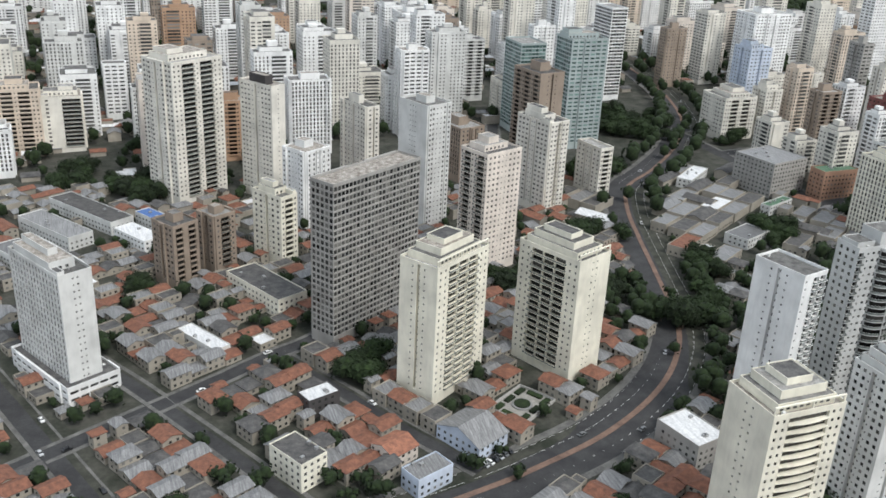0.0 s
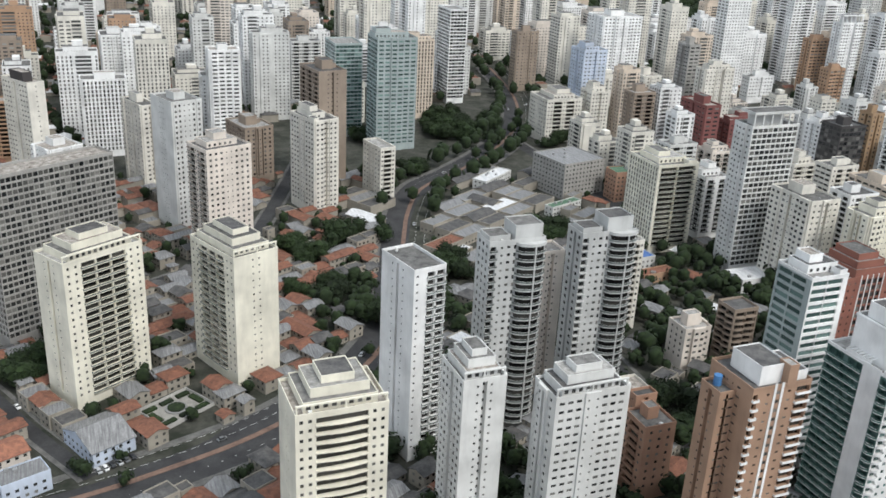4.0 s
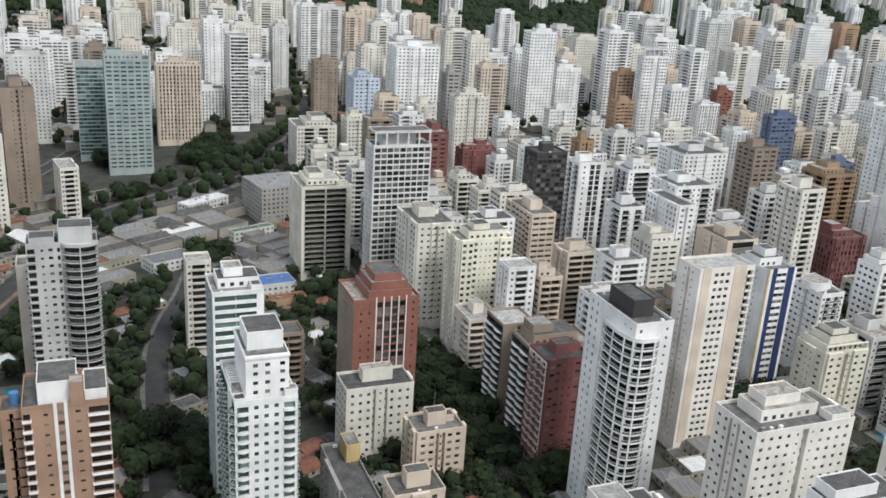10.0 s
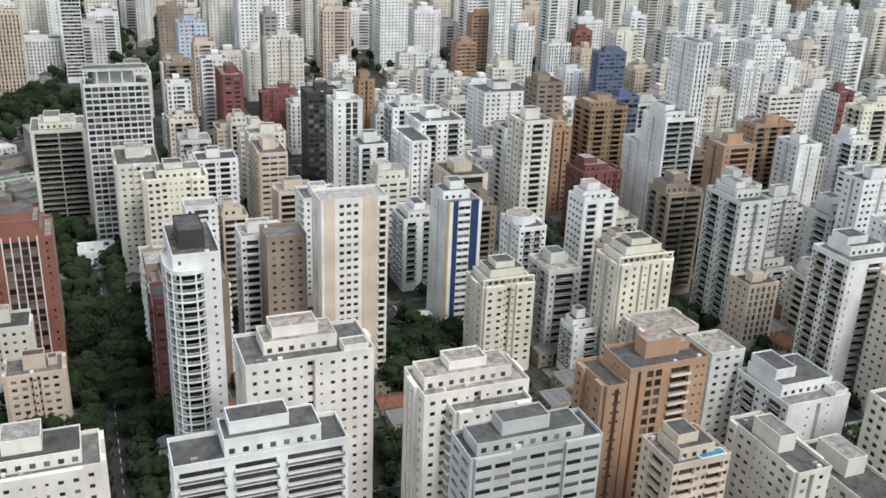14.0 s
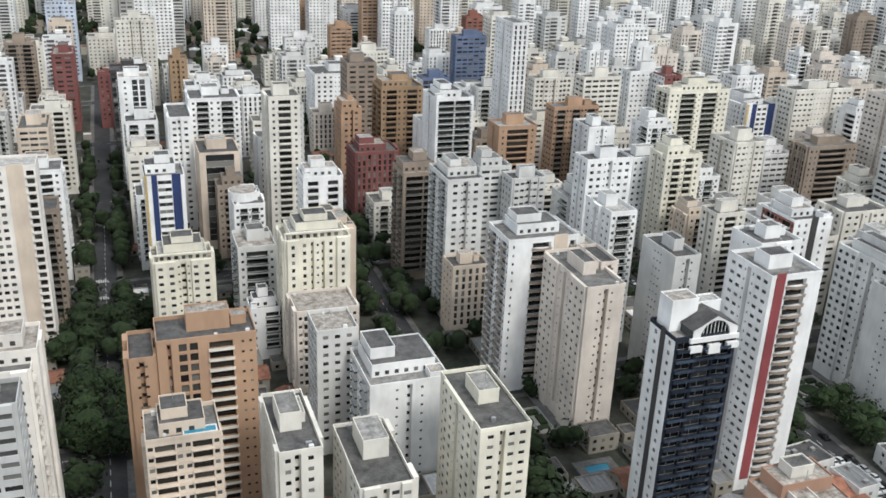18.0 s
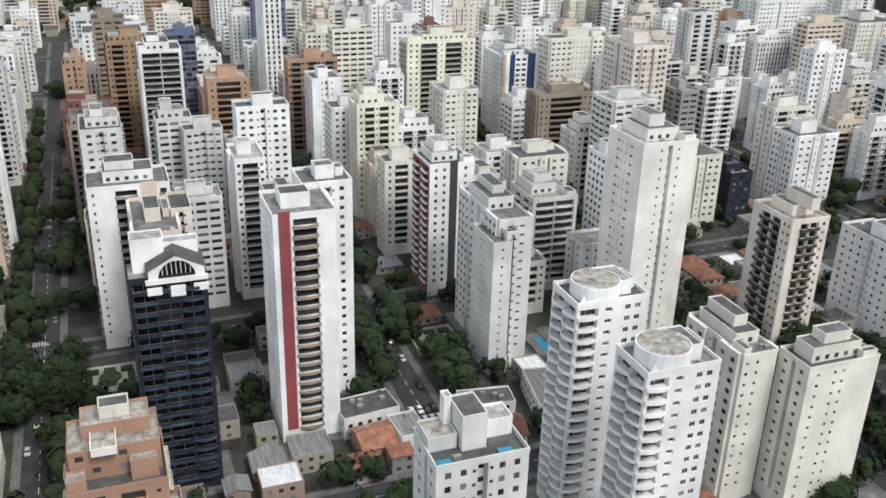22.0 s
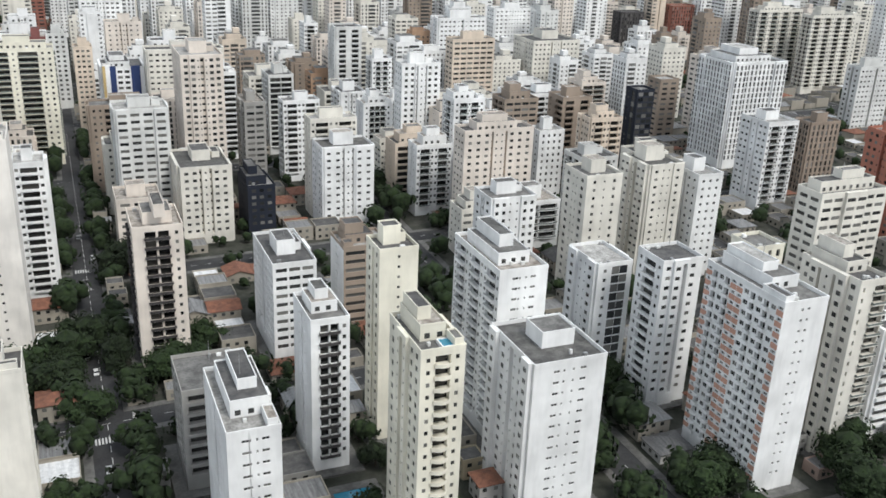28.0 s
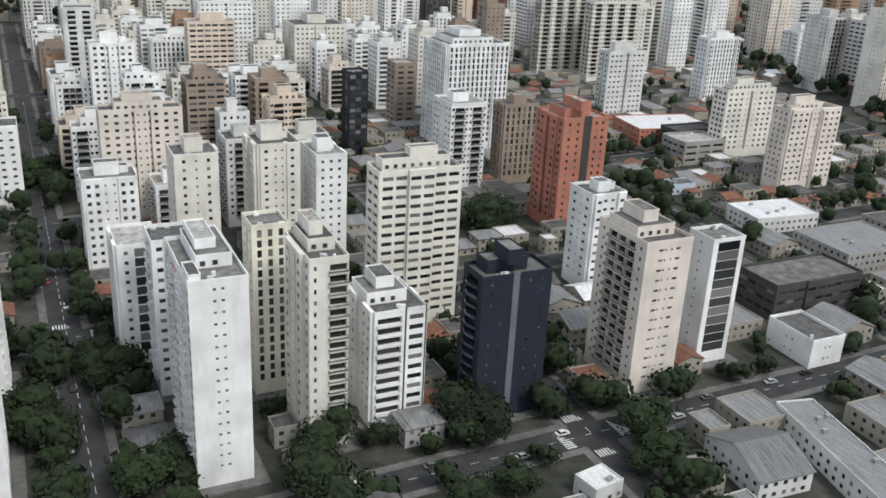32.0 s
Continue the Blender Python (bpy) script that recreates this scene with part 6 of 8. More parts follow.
tower(1086.0, 207.9, 16.1, 13.2, 36.9, 0, "W", "p", "3", "s")
tower(953.3, 252.6, 19.4, 17.1, 28.5, 0, "W", "r", "r", "s")
tower(1115.1, 209.3, 15.1, 11.5, 42.1, 0, "W", "7", "v", "s")
tower(566.1, 370.2, 20.4, 14.3, 49.3, 0, "C", "r", "c", "t")
tower(982.7, 251.8, 15.9, 15.1, 36.8, 0, "P", "p", "v", "t")
tower(874.5, 286.4, 20.0, 18.4, 32.5, 0, "C", "p", "v", "s")
tower(1144.7, 209.6, 18.0, 18.4, 37.1, 0, "C", "b", "c", "s")
tower(496.0, 401.0, 16.6, 18.8, 40.1, 0, "W", "b", "b", "s")
tower(1010.2, 252.0, 16.7, 17.0, 49.3, 0, "W", "7", "7", "s")
tower(1171.6, 208.3, 20.8, 17.2, 34.3, 0, "W", "7", "E", "s")
tower(906.6, 286.2, 14.8, 14.3, 30.1, 0, "W", "c", "r", "t")
tower(792.9, 322.5, 17.3, 14.5, 38.4, 0, "C", "b", "b", "s")
tower(1043.7, 254.2, 14.2, 18.5, 45.7, 0, "G", "c", "E", "t")
tower(647.3, 369.2, 19.0, 16.5, 58.3, 0, "W", "c", "e", "s")
tower(531.1, 404.5, 17.4, 17.1, 38.7, 0, "G", "p", "b", "t")
tower(839.3, 320.6, 17.5, 18.0, 37.8, 0, "C", "c", "r", "t")
tower(565.6, 400.9, 18.7, 13.2, 41.4, 0, "C", "w", "b", "s")
tower(681.3, 368.7, 14.0, 16.5, 35.7, 0, "C", "b", "r", "t")
tower(1085.5, 252.4, 15.3, 18.8, 33.7, 0, "W", "r", "w", "t")
tower(980.1, 286.8, 9.8, 11.0, 42.3, 0, "C", "p", "b", "s")
tower(1115.7, 254.9, 14.1, 13.6, 27.0, 0, "W", "p", "3", "t")
tower(497.8, 437.2, 20.5, 13.7, 49.0, 0, "G", "c", "b", "t")
tower(1307.4, 206.5, 19.5, 18.2, 50.0, 0, "P", "r", "E", "s")
tower(1142.9, 254.9, 19.6, 15.5, 25.1, 0, "C", "b", "c", "s")
tower(759.8, 369.3, 18.8, 14.3, 39.9, 0, "C", "p", "E", "s")
tower(647.0, 402.5, 16.0, 11.5, 45.7, 0, "G", "w", "c", "s")
tower(528.6, 437.0, 17.0, 15.3, 42.1, 0, "P", "b", "c", "s")
tower(1042.8, 288.8, 20.5, 17.9, 38.1, 0, "C", "c", "c", "t")
tower(1171.6, 253.3, 18.3, 15.8, 22.0, 0, "B", "c", "b", "s")
tower(563.3, 435.3, 14.9, 17.1, 38.8, 0, "C", "c", "E", "s")
tower(793.8, 369.1, 17.0, 16.8, 40.8, 0, "W", "w", "b", "s")
tower(677.7, 403.1, 16.2, 17.2, 43.4, 0, "W", "p", "v", "t")
tower(1086.2, 287.3, 16.5, 18.8, 26.5, 0, "C", "p", "E", "t")
tower(981.9, 322.2, 14.8, 16.5, 22.0, 0, "G", "r", "c", "s")
tower(1216.4, 254.4, 14.5, 16.1, 22.0, 0, "C", "p", "b", "t")
tower(1116.3, 289.0, 12.9, 13.2, 44.0, 0, "W", "b", "c", "t")
tower(1012.0, 320.4, 18.5, 13.1, 36.6, 0, "W", "r", "b", "t")
tower(614.4, 436.8, 15.3, 16.2, 53.9, 0, "W", "w", "b", "s")
tower(726.7, 404.3, 18.5, 13.7, 28.5, 0, "P", "r", "v", "t")
tower(1247.9, 254.1, 18.2, 18.4, 28.4, 0, "P", "c", "E", "s")
tower(760.3, 400.6, 20.1, 16.3, 44.9, 0, "C", "p", "3", "t")
neighbour(1278, 252, 16, 16, 42, "W")
neighbour(1042, 322, 16, 14, 43, "T")
neighbour(645, 438, 17, 15, 42, "C")
neighbour(1172, 286, 12, 10, 50, "W")
neighbour(497, 484, 18, 18, 44, "C")
neighbour(793, 402, 20, 17, 34, "W")
neighbour(905, 370, 20, 15, 27, "P")
neighbour(1308, 254, 18, 17, 47, "C")
neighbour(681, 437, 16, 14, 40, "C")
neighbour(1087, 323, 15, 15, 29, "O")
neighbour(532, 484, 15, 13, 53, "W")
neighbour(1218, 286, 19, 14, 24, "W")
neighbour(1115, 320, 13, 11, 51, "C")
neighbour(954, 368, 17, 13, 26, "W")
neighbour(563, 483, 18, 18, 22, "B")
neighbour(1248, 286, 14, 15, 36, "W")
neighbour(1145, 320, 18, 18, 47, "W")
neighbour(982, 368, 18, 14, 41, "W")
neighbour(873, 403, 19, 18, 48, "B")
neighbour(1276, 289, 15, 16, 38, "W")
neighbour(494, 516, 18, 15, 28, "C")
neighbour(1172, 320, 18, 14, 22, "W")
neighbour(611, 484, 14, 16, 35, "W")
neighbour(1012, 368, 15, 14, 34, "W")
neighbour(1309, 287, 16, 17, 43, "W")
neighbour(793, 438, 20, 13, 34, "W")
neighbour(648, 483, 17, 14, 43, "G")
neighbour(1040, 369, 16, 14, 45, "B")
neighbour(532, 517, 16, 18, 22, "W")
neighbour(1219, 322, 21, 17, 31, "C")
neighbour(953, 402, 14, 9, 61, "W")
neighbour(838, 436, 19, 18, 31, "W")
neighbour(681, 482, 21, 18, 37, "W")
neighbour(1087, 368, 19, 16, 28, "T")
neighbour(872, 435, 16, 19, 35, "P")
neighbour(1114, 368, 21, 16, 33, "P")
neighbour(1279, 321, 13, 14, 40, "W")
neighbour(727, 483, 18, 18, 30, "C")
neighbour(498, 552, 17, 18, 32, "C")
neighbour(1013, 404, 20, 15, 34, "W")
neighbour(907, 435, 16, 15, 50, "G")
neighbour(1143, 367, 17, 18, 36, "C")
neighbour(1308, 323, 14, 18, 32, "P")
neighbour(760, 483, 16, 15, 22, "C")
neighbour(1043, 402, 18, 16, 40, "G")
neighbour(647, 518, 20, 19, 37, "C")
neighbour(1173, 367, 14, 10, 45, "O")
neighbour(792, 483, 15, 19, 36, "C")
neighbour(564, 549, 19, 15, 55, "W")
neighbour(679, 516, 21, 16, 26, "G")
neighbour(1086, 403, 18, 16, 27, "W")
neighbour(1218, 367, 12, 13, 47, "G")
neighbour(1503, 288, 16, 12, 52, "C")
neighbour(1391, 322, 15, 16, 53, "T")
neighbour(1115, 403, 20, 16, 37, "P")
neighbour(726, 516, 18, 16, 42, "G")
neighbour(1013, 436, 15, 19, 44, "C")
neighbour(1247, 370, 20, 16, 30, "W")
neighbour(1143, 402, 18, 13, 38, "W")
neighbour(1538, 288, 18, 13, 65, "W")
neighbour(644, 550, 18, 18, 30, "G")
neighbour(759, 516, 21, 18, 33, "W")
neighbour(1041, 435, 18, 14, 68, "W")
neighbour(1276, 369, 15, 17, 56, "G")
neighbour(1174, 402, 18, 16, 49, "C")
neighbour(678, 550, 19, 17, 22, "C")
neighbour(906, 484, 17, 14, 43, "C")
neighbour(1308, 367, 18, 15, 33, "W")
neighbour(794, 517, 14, 13, 22, "W")
neighbour(1086, 434, 20, 19, 28, "W")
neighbour(1474, 322, 12, 13, 48, "B")
neighbour(1218, 401, 16, 14, 56, "W")
neighbour(1505, 321, 17, 18, 49, "W")
neighbour(839, 516, 17, 16, 39, "W")
neighbour(1114, 437, 11, 10, 32, "T")
neighbour(954, 484, 14, 14, 36, "P")
neighbour(1355, 369, 20, 13, 22, "C")
neighbour(726, 552, 15, 14, 35, "C")
neighbour(1539, 320, 19, 18, 58, "C")
neighbour(1143, 436, 21, 13, 39, "P")
neighbour(980, 484, 20, 18, 37, "W")
neighbour(565, 606, 16, 15, 57, "B")
neighbour(875, 519, 17, 15, 41, "C")
neighbour(759, 553, 19, 19, 27, "C")
neighbour(1390, 371, 16, 13, 31, "T")
neighbour(1173, 434, 20, 16, 35, "W")
neighbour(792, 550, 11, 14, 40, "P")
neighbour(905, 517, 21, 18, 35, "B")
neighbour(1014, 486, 18, 15, 49, "C")
neighbour(1427, 368, 15, 16, 39, "C")
neighbour(1307, 403, 17, 18, 63, "P")
neighbour(1216, 435, 17, 19, 34, "W")
neighbour(1043, 485, 18, 16, 54, "P")
neighbour(1353, 401, 18, 18, 22, "P")
neighbour(952, 518, 20, 17, 40, "C")
neighbour(838, 552, 19, 17, 22, "W")
neighbour(1475, 368, 17, 15, 64, "T")
neighbour(1246, 436, 17, 14, 52, "C")
neighbour(1085, 485, 15, 13, 22, "W")
neighbour(982, 516, 18, 18, 56, "W")
neighbour(680, 606, 15, 15, 22, "P")
neighbour(872, 552, 17, 17, 45, "B")
neighbour(1506, 369, 16, 19, 41, "W")
neighbour(1276, 436, 16, 15, 41, "W")
neighbour(1390, 403, 20, 13, 31, "W")
neighbour(1011, 517, 16, 16, 67, "W")
neighbour(1536, 369, 16, 14, 46, "P")
neighbour(1309, 435, 16, 17, 40, "W")
neighbour(1427, 401, 14, 17, 26, "P")
neighbour(906, 553, 21, 19, 60, "C")
neighbour(1145, 484, 14, 15, 56, "P")
neighbour(1042, 516, 16, 14, 43, "W")
neighbour(728, 608, 20, 18, 22, "C")
neighbour(1172, 484, 16, 18, 50, "C")
neighbour(758, 606, 14, 13, 31, "G")
neighbour(1355, 434, 16, 16, 65, "W")
neighbour(953, 552, 19, 19, 58, "G")
neighbour(1472, 401, 18, 18, 57, "W")
neighbour(1085, 519, 21, 17, 57, "G")
neighbour(983, 551, 19, 17, 35, "G")
neighbour(1217, 484, 21, 14, 60, "T")
neighbour(1503, 403, 15, 19, 52, "C")
neighbour(1011, 551, 21, 18, 36, "C")
neighbour(1247, 484, 17, 19, 67, "W")
neighbour(1536, 401, 18, 18, 51, "W")
neighbour(838, 606, 17, 14, 57, "W")
neighbour(1146, 517, 17, 18, 72, "C")
neighbour(1424, 438, 14, 13, 53, "B")
neighbour(1044, 550, 20, 17, 57, "W")
neighbour(1276, 485, 16, 15, 52, "W")
neighbour(1174, 517, 20, 17, 58, "W")
neighbour(1473, 436, 12, 14, 69, "W")
neighbour(1085, 551, 21, 18, 47, "W")
neighbour(1309, 486, 19, 15, 72, "W")
neighbour(1217, 518, 21, 14, 36, "G")
neighbour(1504, 435, 19, 15, 37, "C")
neighbour(906, 609, 15, 15, 25, "P")
neighbour(1114, 550, 19, 17, 70, "W")
neighbour(1354, 484, 20, 16, 41, "C")
neighbour(1249, 516, 20, 14, 56, "W")
neighbour(1144, 550, 15, 14, 69, "W")
neighbour(1538, 437, 14, 17, 71, "W")
neighbour(952, 608, 16, 15, 63, "W")
neighbour(1390, 484, 19, 15, 49, "W")
neighbour(1278, 518, 20, 16, 72, "W")
neighbour(1175, 549, 19, 18, 35, "O")
neighbour(981, 607, 17, 15, 39, "C")
neighbour(1427, 482, 16, 13, 36, "C")
neighbour(1307, 518, 18, 14, 36, "P")
neighbour(1013, 606, 20, 14, 73, "W")
neighbour(1215, 553, 18, 14, 60, "W")
neighbour(1041, 608, 17, 18, 48, "W")
neighbour(1472, 484, 20, 15, 65, "T")
neighbour(1354, 519, 19, 16, 56, "W")
neighbour(1248, 551, 16, 16, 50, "C")
neighbour(1389, 517, 20, 16, 40, "W")
neighbour(1503, 485, 15, 18, 38, "C")
neighbour(1086, 606, 19, 17, 73, "W")
neighbour(1279, 552, 18, 18, 64, "W")
neighbour(1535, 482, 21, 17, 40, "P")
neighbour(1307, 551, 16, 16, 73, "C")
neighbour(1114, 608, 16, 16, 67, "W")
neighbour(1424, 519, 19, 17, 38, "P")
neighbour(1145, 608, 20, 13, 56, "W")
neighbour(1473, 517, 19, 13, 66, "W")
neighbour(1354, 552, 16, 13, 54, "C")
neighbour(1172, 606, 16, 18, 73, "G")
neighbour(1505, 516, 17, 15, 38, "G")
neighbour(1389, 550, 16, 14, 60, "B")
neighbour(1218, 607, 17, 15, 37, "C")
neighbour(1424, 551, 16, 15, 43, "W")
neighbour(1538, 518, 14, 18, 44, "P")
neighbour(1248, 609, 17, 14, 56, "W")
neighbour(1276, 607, 17, 18, 55, "C")
neighbour(1473, 551, 17, 17, 37, "P")
neighbour(1310, 608, 19, 17, 46, "W")
neighbour(1505, 552, 14, 15, 73, "W")
neighbour(1538, 551, 18, 13, 38, "C")
neighbour(1356, 609, 20, 19, 63, "W")
neighbour(1392, 608, 17, 17, 70, "W")
neighbour(1424, 607, 18, 14, 53, "C")
neighbour(1473, 609, 20, 14, 57, "T")
neighbour(1505, 609, 15, 15, 48, "B")
neighbour(1539, 608, 17, 15, 64, "W")


# ---- houses ----
def gable(w, d, h, rise, over=0.5):
    """Two roof slopes with thickness, ridge along x."""
    x0, x1, y0, y1 = -w / 2 - over, w / 2 + over, -d / 2 - over, d / 2 + over
    t = 0.18
    q = []
    for ya in (y0, y1):
        q.append([(x0, ya, h), (x1, ya, h), (x1, 0, h + rise), (x0, 0, h + rise)])
        q.append([(x0, ya, h - t), (x1, ya, h - t), (x1, ya, h), (x0, ya, h)])
    for xa in (x0, x1):
        q.append([(xa, y0, h - t), (xa, y0, h), (xa, 0, h + rise), (xa, 0, h + rise - t)])
        q.append([(xa, y1, h - t), (xa, y1, h), (xa, 0, h + rise), (xa, 0, h + rise - t)])
    return q


def hip(w, d, h, rise, over=0.5):
    x0, x1, y0, y1 = -w / 2 - over, w / 2 + over, -d / 2 - over, d / 2 + over
    r = max(0.2, (w - d) / 2)
    t = 0.18
    a, b = (-r, 0, h + rise), (r, 0, h + rise)
    q = [[(x0, y0, h), (x1, y0, h), b, a], [(x1, y1, h), (x0, y1, h), a, b], [(x0, y1, h), (x0, y0, h), a, (a[0] + 0.01, 0, a[2])], [(x1, y0, h), (x1, y1, h), b, (b[0] - 0.01, 0, b[2])]]
    c = [(x0, y0), (x1, y0), (x1, y1), (x0, y1)]
    q += [[(*c[i], h - t), (*c[(i + 1) % 4], h - t), (*c[(i + 1) % 4], h), (*c[i], h)] for i in range(4)]
    return q


HOUSE_WALLS = [paint("house_wall_" + n, c) for n, c in (("white", (0.46, 0.45, 0.43)), ("cream", (0.34, 0.31, 0.26)), ("yellow", (0.36, 0.31, 0.22)), ("grey", (0.24, 0.24, 0.235)), ("pink", (0.33, 0.24, 0.20)), ("dirty", (0.27, 0.265, 0.25)))]
HOUSE_ROOFS = {"tile": TERRACOTTA, "metal": METAL_ROOF, "white": WHITE_ROOF, "dark": DARK_ROOF, "blue": BLUE_ROOF, "green": GREEN_ROOF}


def house_faces(w, d, h, form):
    """Wall, roof and pane faces of a small house about its own middle."""
    wall = box(-w / 2, -d / 2, -1.2, w / 2, d / 2, h)
    if form == "gable":
        roof = gable(w, d, h + 0.02, d * 0.20)
        for xa in (-w / 2, w / 2):
            wall.append([(xa, -d / 2, h), (xa, d / 2, h), (xa, 0.01, h + d * 0.19), (xa, -0.01, h + d * 0.19)])
    elif form == "hip":
        roof = hip(w, d, h + 0.02, d * 0.19)
    else:
        roof = [[(-w / 2 + 0.2, -d / 2 + 0.2, h + 0.02), (w / 2 - 0.2, -d / 2 + 0.2, h + 0.02), (w / 2 - 0.2, d / 2 - 0.2, h + 0.02), (-w / 2 + 0.2, d / 2 - 0.2, h + 0.02)]]
        wall += rim(-w / 2, -d / 2, w / 2, d / 2, h, h + 0.55, 0.2)
    pane = []
    for k in range(max(1, int(h / 3))):
        z = 1.0 + 3 * k
        for u in np.arange(-w / 2 + 1.3, w / 2 - 1.6, 3.1):
            for ya, e in ((-d / 2, -0.04), (d / 2, 0.04)):
                pane.append([(u, ya + e, z), (u + 1.3, ya + e, z), (u + 1.3, ya + e, z + 1.2), (u, ya + e, z + 1.2)])
        for u in np.arange(-d / 2 + 1.3, d / 2 - 1.6, 3.3):
            for xa, e in ((-w / 2, -0.04), (w / 2, 0.04)):
                pane.append([(xa + e, u, z), (xa + e, u + 1.2, z), (xa + e, u + 1.2, z + 1.2), (xa + e, u, z + 1.2)])
    return wall, roof, pane


ROOF_TALK = {"tile": "red clay tile", "metal": "grey sheet metal", "white": "white sheet", "dark": "dark tar", "blue": "blue sheet", "green": "green sheet"}
HOUSES = []
OTHER_HOUSES = {"wall": [], "tile": [], "metal": [], "white": [], "dark": [], "blue": [], "pane": []}


def house(x, y, w, d, h, turn, form, cover, wall_i, alone=True):
    z = ground(x, y) + 0.1
    wall, roof, pane = house_faces(w, d, h, form)
    if alone:
        thing = tagged(new("house" if h < 7 else "low_building"), f"{'low' if h < 7 else 'three-storey'} house with a {form} roof of {ROOF_TALK[cover]}", "house", "houses between the towers")
        thing.location, thing.rotation_euler = (x, y, z), (0, 0, turn)
        part("wall", mesh_of("wall", wall, HOUSE_WALLS[wall_i % 6]), thing)
        part("roof", mesh_of("roof", roof, HOUSE_ROOFS[cover]), thing)
        part("window_panes", mesh_of("window_panes", pane, GLASS_FAR), thing, kind="stuff")
        HOUSES.append(thing)
    else:
        c, s = math.cos(turn), math.sin(turn)
        for key, qs in (("wall", wall), (cover, roof), ("pane", pane if y + 0.29 * x < 560 else [])):
            OTHER_HOUSES[key] += [[(x + px * c - py * s, y + px * s + py * c, z + pz) for px, py, pz in q] for q in qs]


# ---- trees ----
def crown_mesh(seed, n=1000, core=9):
    """A crown of many small leaf clumps in several lumps, ragged and open at the rim."""
    rng = random.Random(seed)
    lumps = [(rng.uniform(-0.5, 0.5), rng.uniform(-0.5, 0.5), rng.uniform(0.40, 0.85), rng.uniform(0.30, 0.50)) for i in range(core - 1)]
    lumps.append((0, 0, 0.68, 0.55))
    verts, faces = [], []
    for i in range(n):
        lx, ly, lz, lr = rng.choice(lumps)
        v = Vector((rng.gauss(0, 1), rng.gauss(0, 1), rng.gauss(0, 0.8))).normalized()
        p = Vector((lx, ly, lz)) + v * lr * rng.uniform(0.72, 1.06)
        s = rng.uniform(0.028, 0.062) if n > 300 else rng.uniform(0.075, 0.14) if n > 60 else rng.uniform(0.11, 0.19)
        a = v.orthogonal().normalized()
        b = v.cross(a)
        k = len(verts)
        for j in range(5):
            ang = 1.2566 * j + rng.uniform(-0.4, 0.4)
            verts.append(p + (a * math.cos(ang) + b * math.sin(ang)) * s * rng.uniform(0.6, 1.2) - v * s * 0.3 * rng.random())
        verts.append(p + v * s * 0.45)
        faces += [(k + j, k + (j + 1) % 5, k + 5) for j in range(5)]
    for lx, ly, lz, lr in lumps:
        k = len(verts)
        r = lr * (0.72 if n > 60 else 0.8)
        for j in range(6):
            for e in (-1, 1):
                ang = 1.0472 * j + (0.5 if e > 0 else 0)
                verts.append(Vector((lx + r * 0.8 * math.cos(ang), ly + r * 0.8 * math.sin(ang), lz + e * r * 0.5)))
        verts += [Vector((lx, ly, lz + r)), Vector((lx, ly, lz - r))]
        for j in range(6):
            a, b, c, d = k + 2 * j, k + 2 * j + 1, k + 2 * ((j + 1) % 6), k + 2 * ((j + 1) % 6) + 1
            faces += [(a, c, d), (a, d, b), (b, d, k + 12), (c, a, k + 13)]
    me = bpy.data.meshes.new("crown")
    me.from_pydata([tuple(v) for v in verts], [], faces)
    me.materials.append(LEAVES)
    me.update()
    return me


def trunk_mesh():
    q = []
    for x0, y0, z0, r0, x1, y1, z1, r1 in ((0, 0, -0.08, 0.045, 0.01, 0, 0.34, 0.030), (0.01, 0, 0.33, 0.026, 0.22, 0.10, 0.66, 0.010), (0.01, 0, 0.33, 0.024, -0.20, 0.12, 0.64, 0.010), (0.01, 0, 0.33, 0.022, -0.02, -0.22, 0.68, 0.010)):
        for i in range(6):
            a, b = 1.0472 * i, 1.0472 * (i + 1)
            q.append([(x0 + r0 * math.cos(a), y0 + r0 * math.sin(a), z0), (x0 + r0 * math.cos(b), y0 + r0 * math.sin(b), z0), (x1 + r1 * math.cos(b), y1 + r1 * math.sin(b), z1), (x1 + r1 * math.cos(a), y1 + r1 * math.sin(a), z1)])
    return mesh_of("trunk", q, BARK)


CROWNS = [crown_mesh(40 + i) for i in range(7)]
FAR_CROWNS = [crown_mesh(60 + i, 18, 3) for i in range(7)]
MID_CROWNS = [crown_mesh(100 + i, 90, 4) for i in range(7)]
TINY_CROWNS = [crown_mesh(80 + i, 5, 1) for i in range(7)]
TRUNK = trunk_mesh()
TREES = 0
WOOD = []


def tree(x, y, size, rng, alone=True):
    global TREES
    z = ground(x, y) + 0.1
    if alone:
        TREES += 1
        thing = tagged(new("tree"), "broad dark green street tree with a ragged crown" if size > 9 else "small dark green garden tree", "tree", "trees of the streets and yards")
        thing.location, thing.rotation_euler = (x, y, z), (0, 0, rng.uniform(0, 6.28))
        s = size * rng.uniform(0.85, 1.1)
        for name, me in (("trunk", TRUNK), ("crown", rng.choice(CROWNS))):
            part(name, me, thing).scale = (size, size, s)
    else:
        WOOD.append((x, y, z, size, rng.uniform(0, 6.28), rng.randrange(7)))


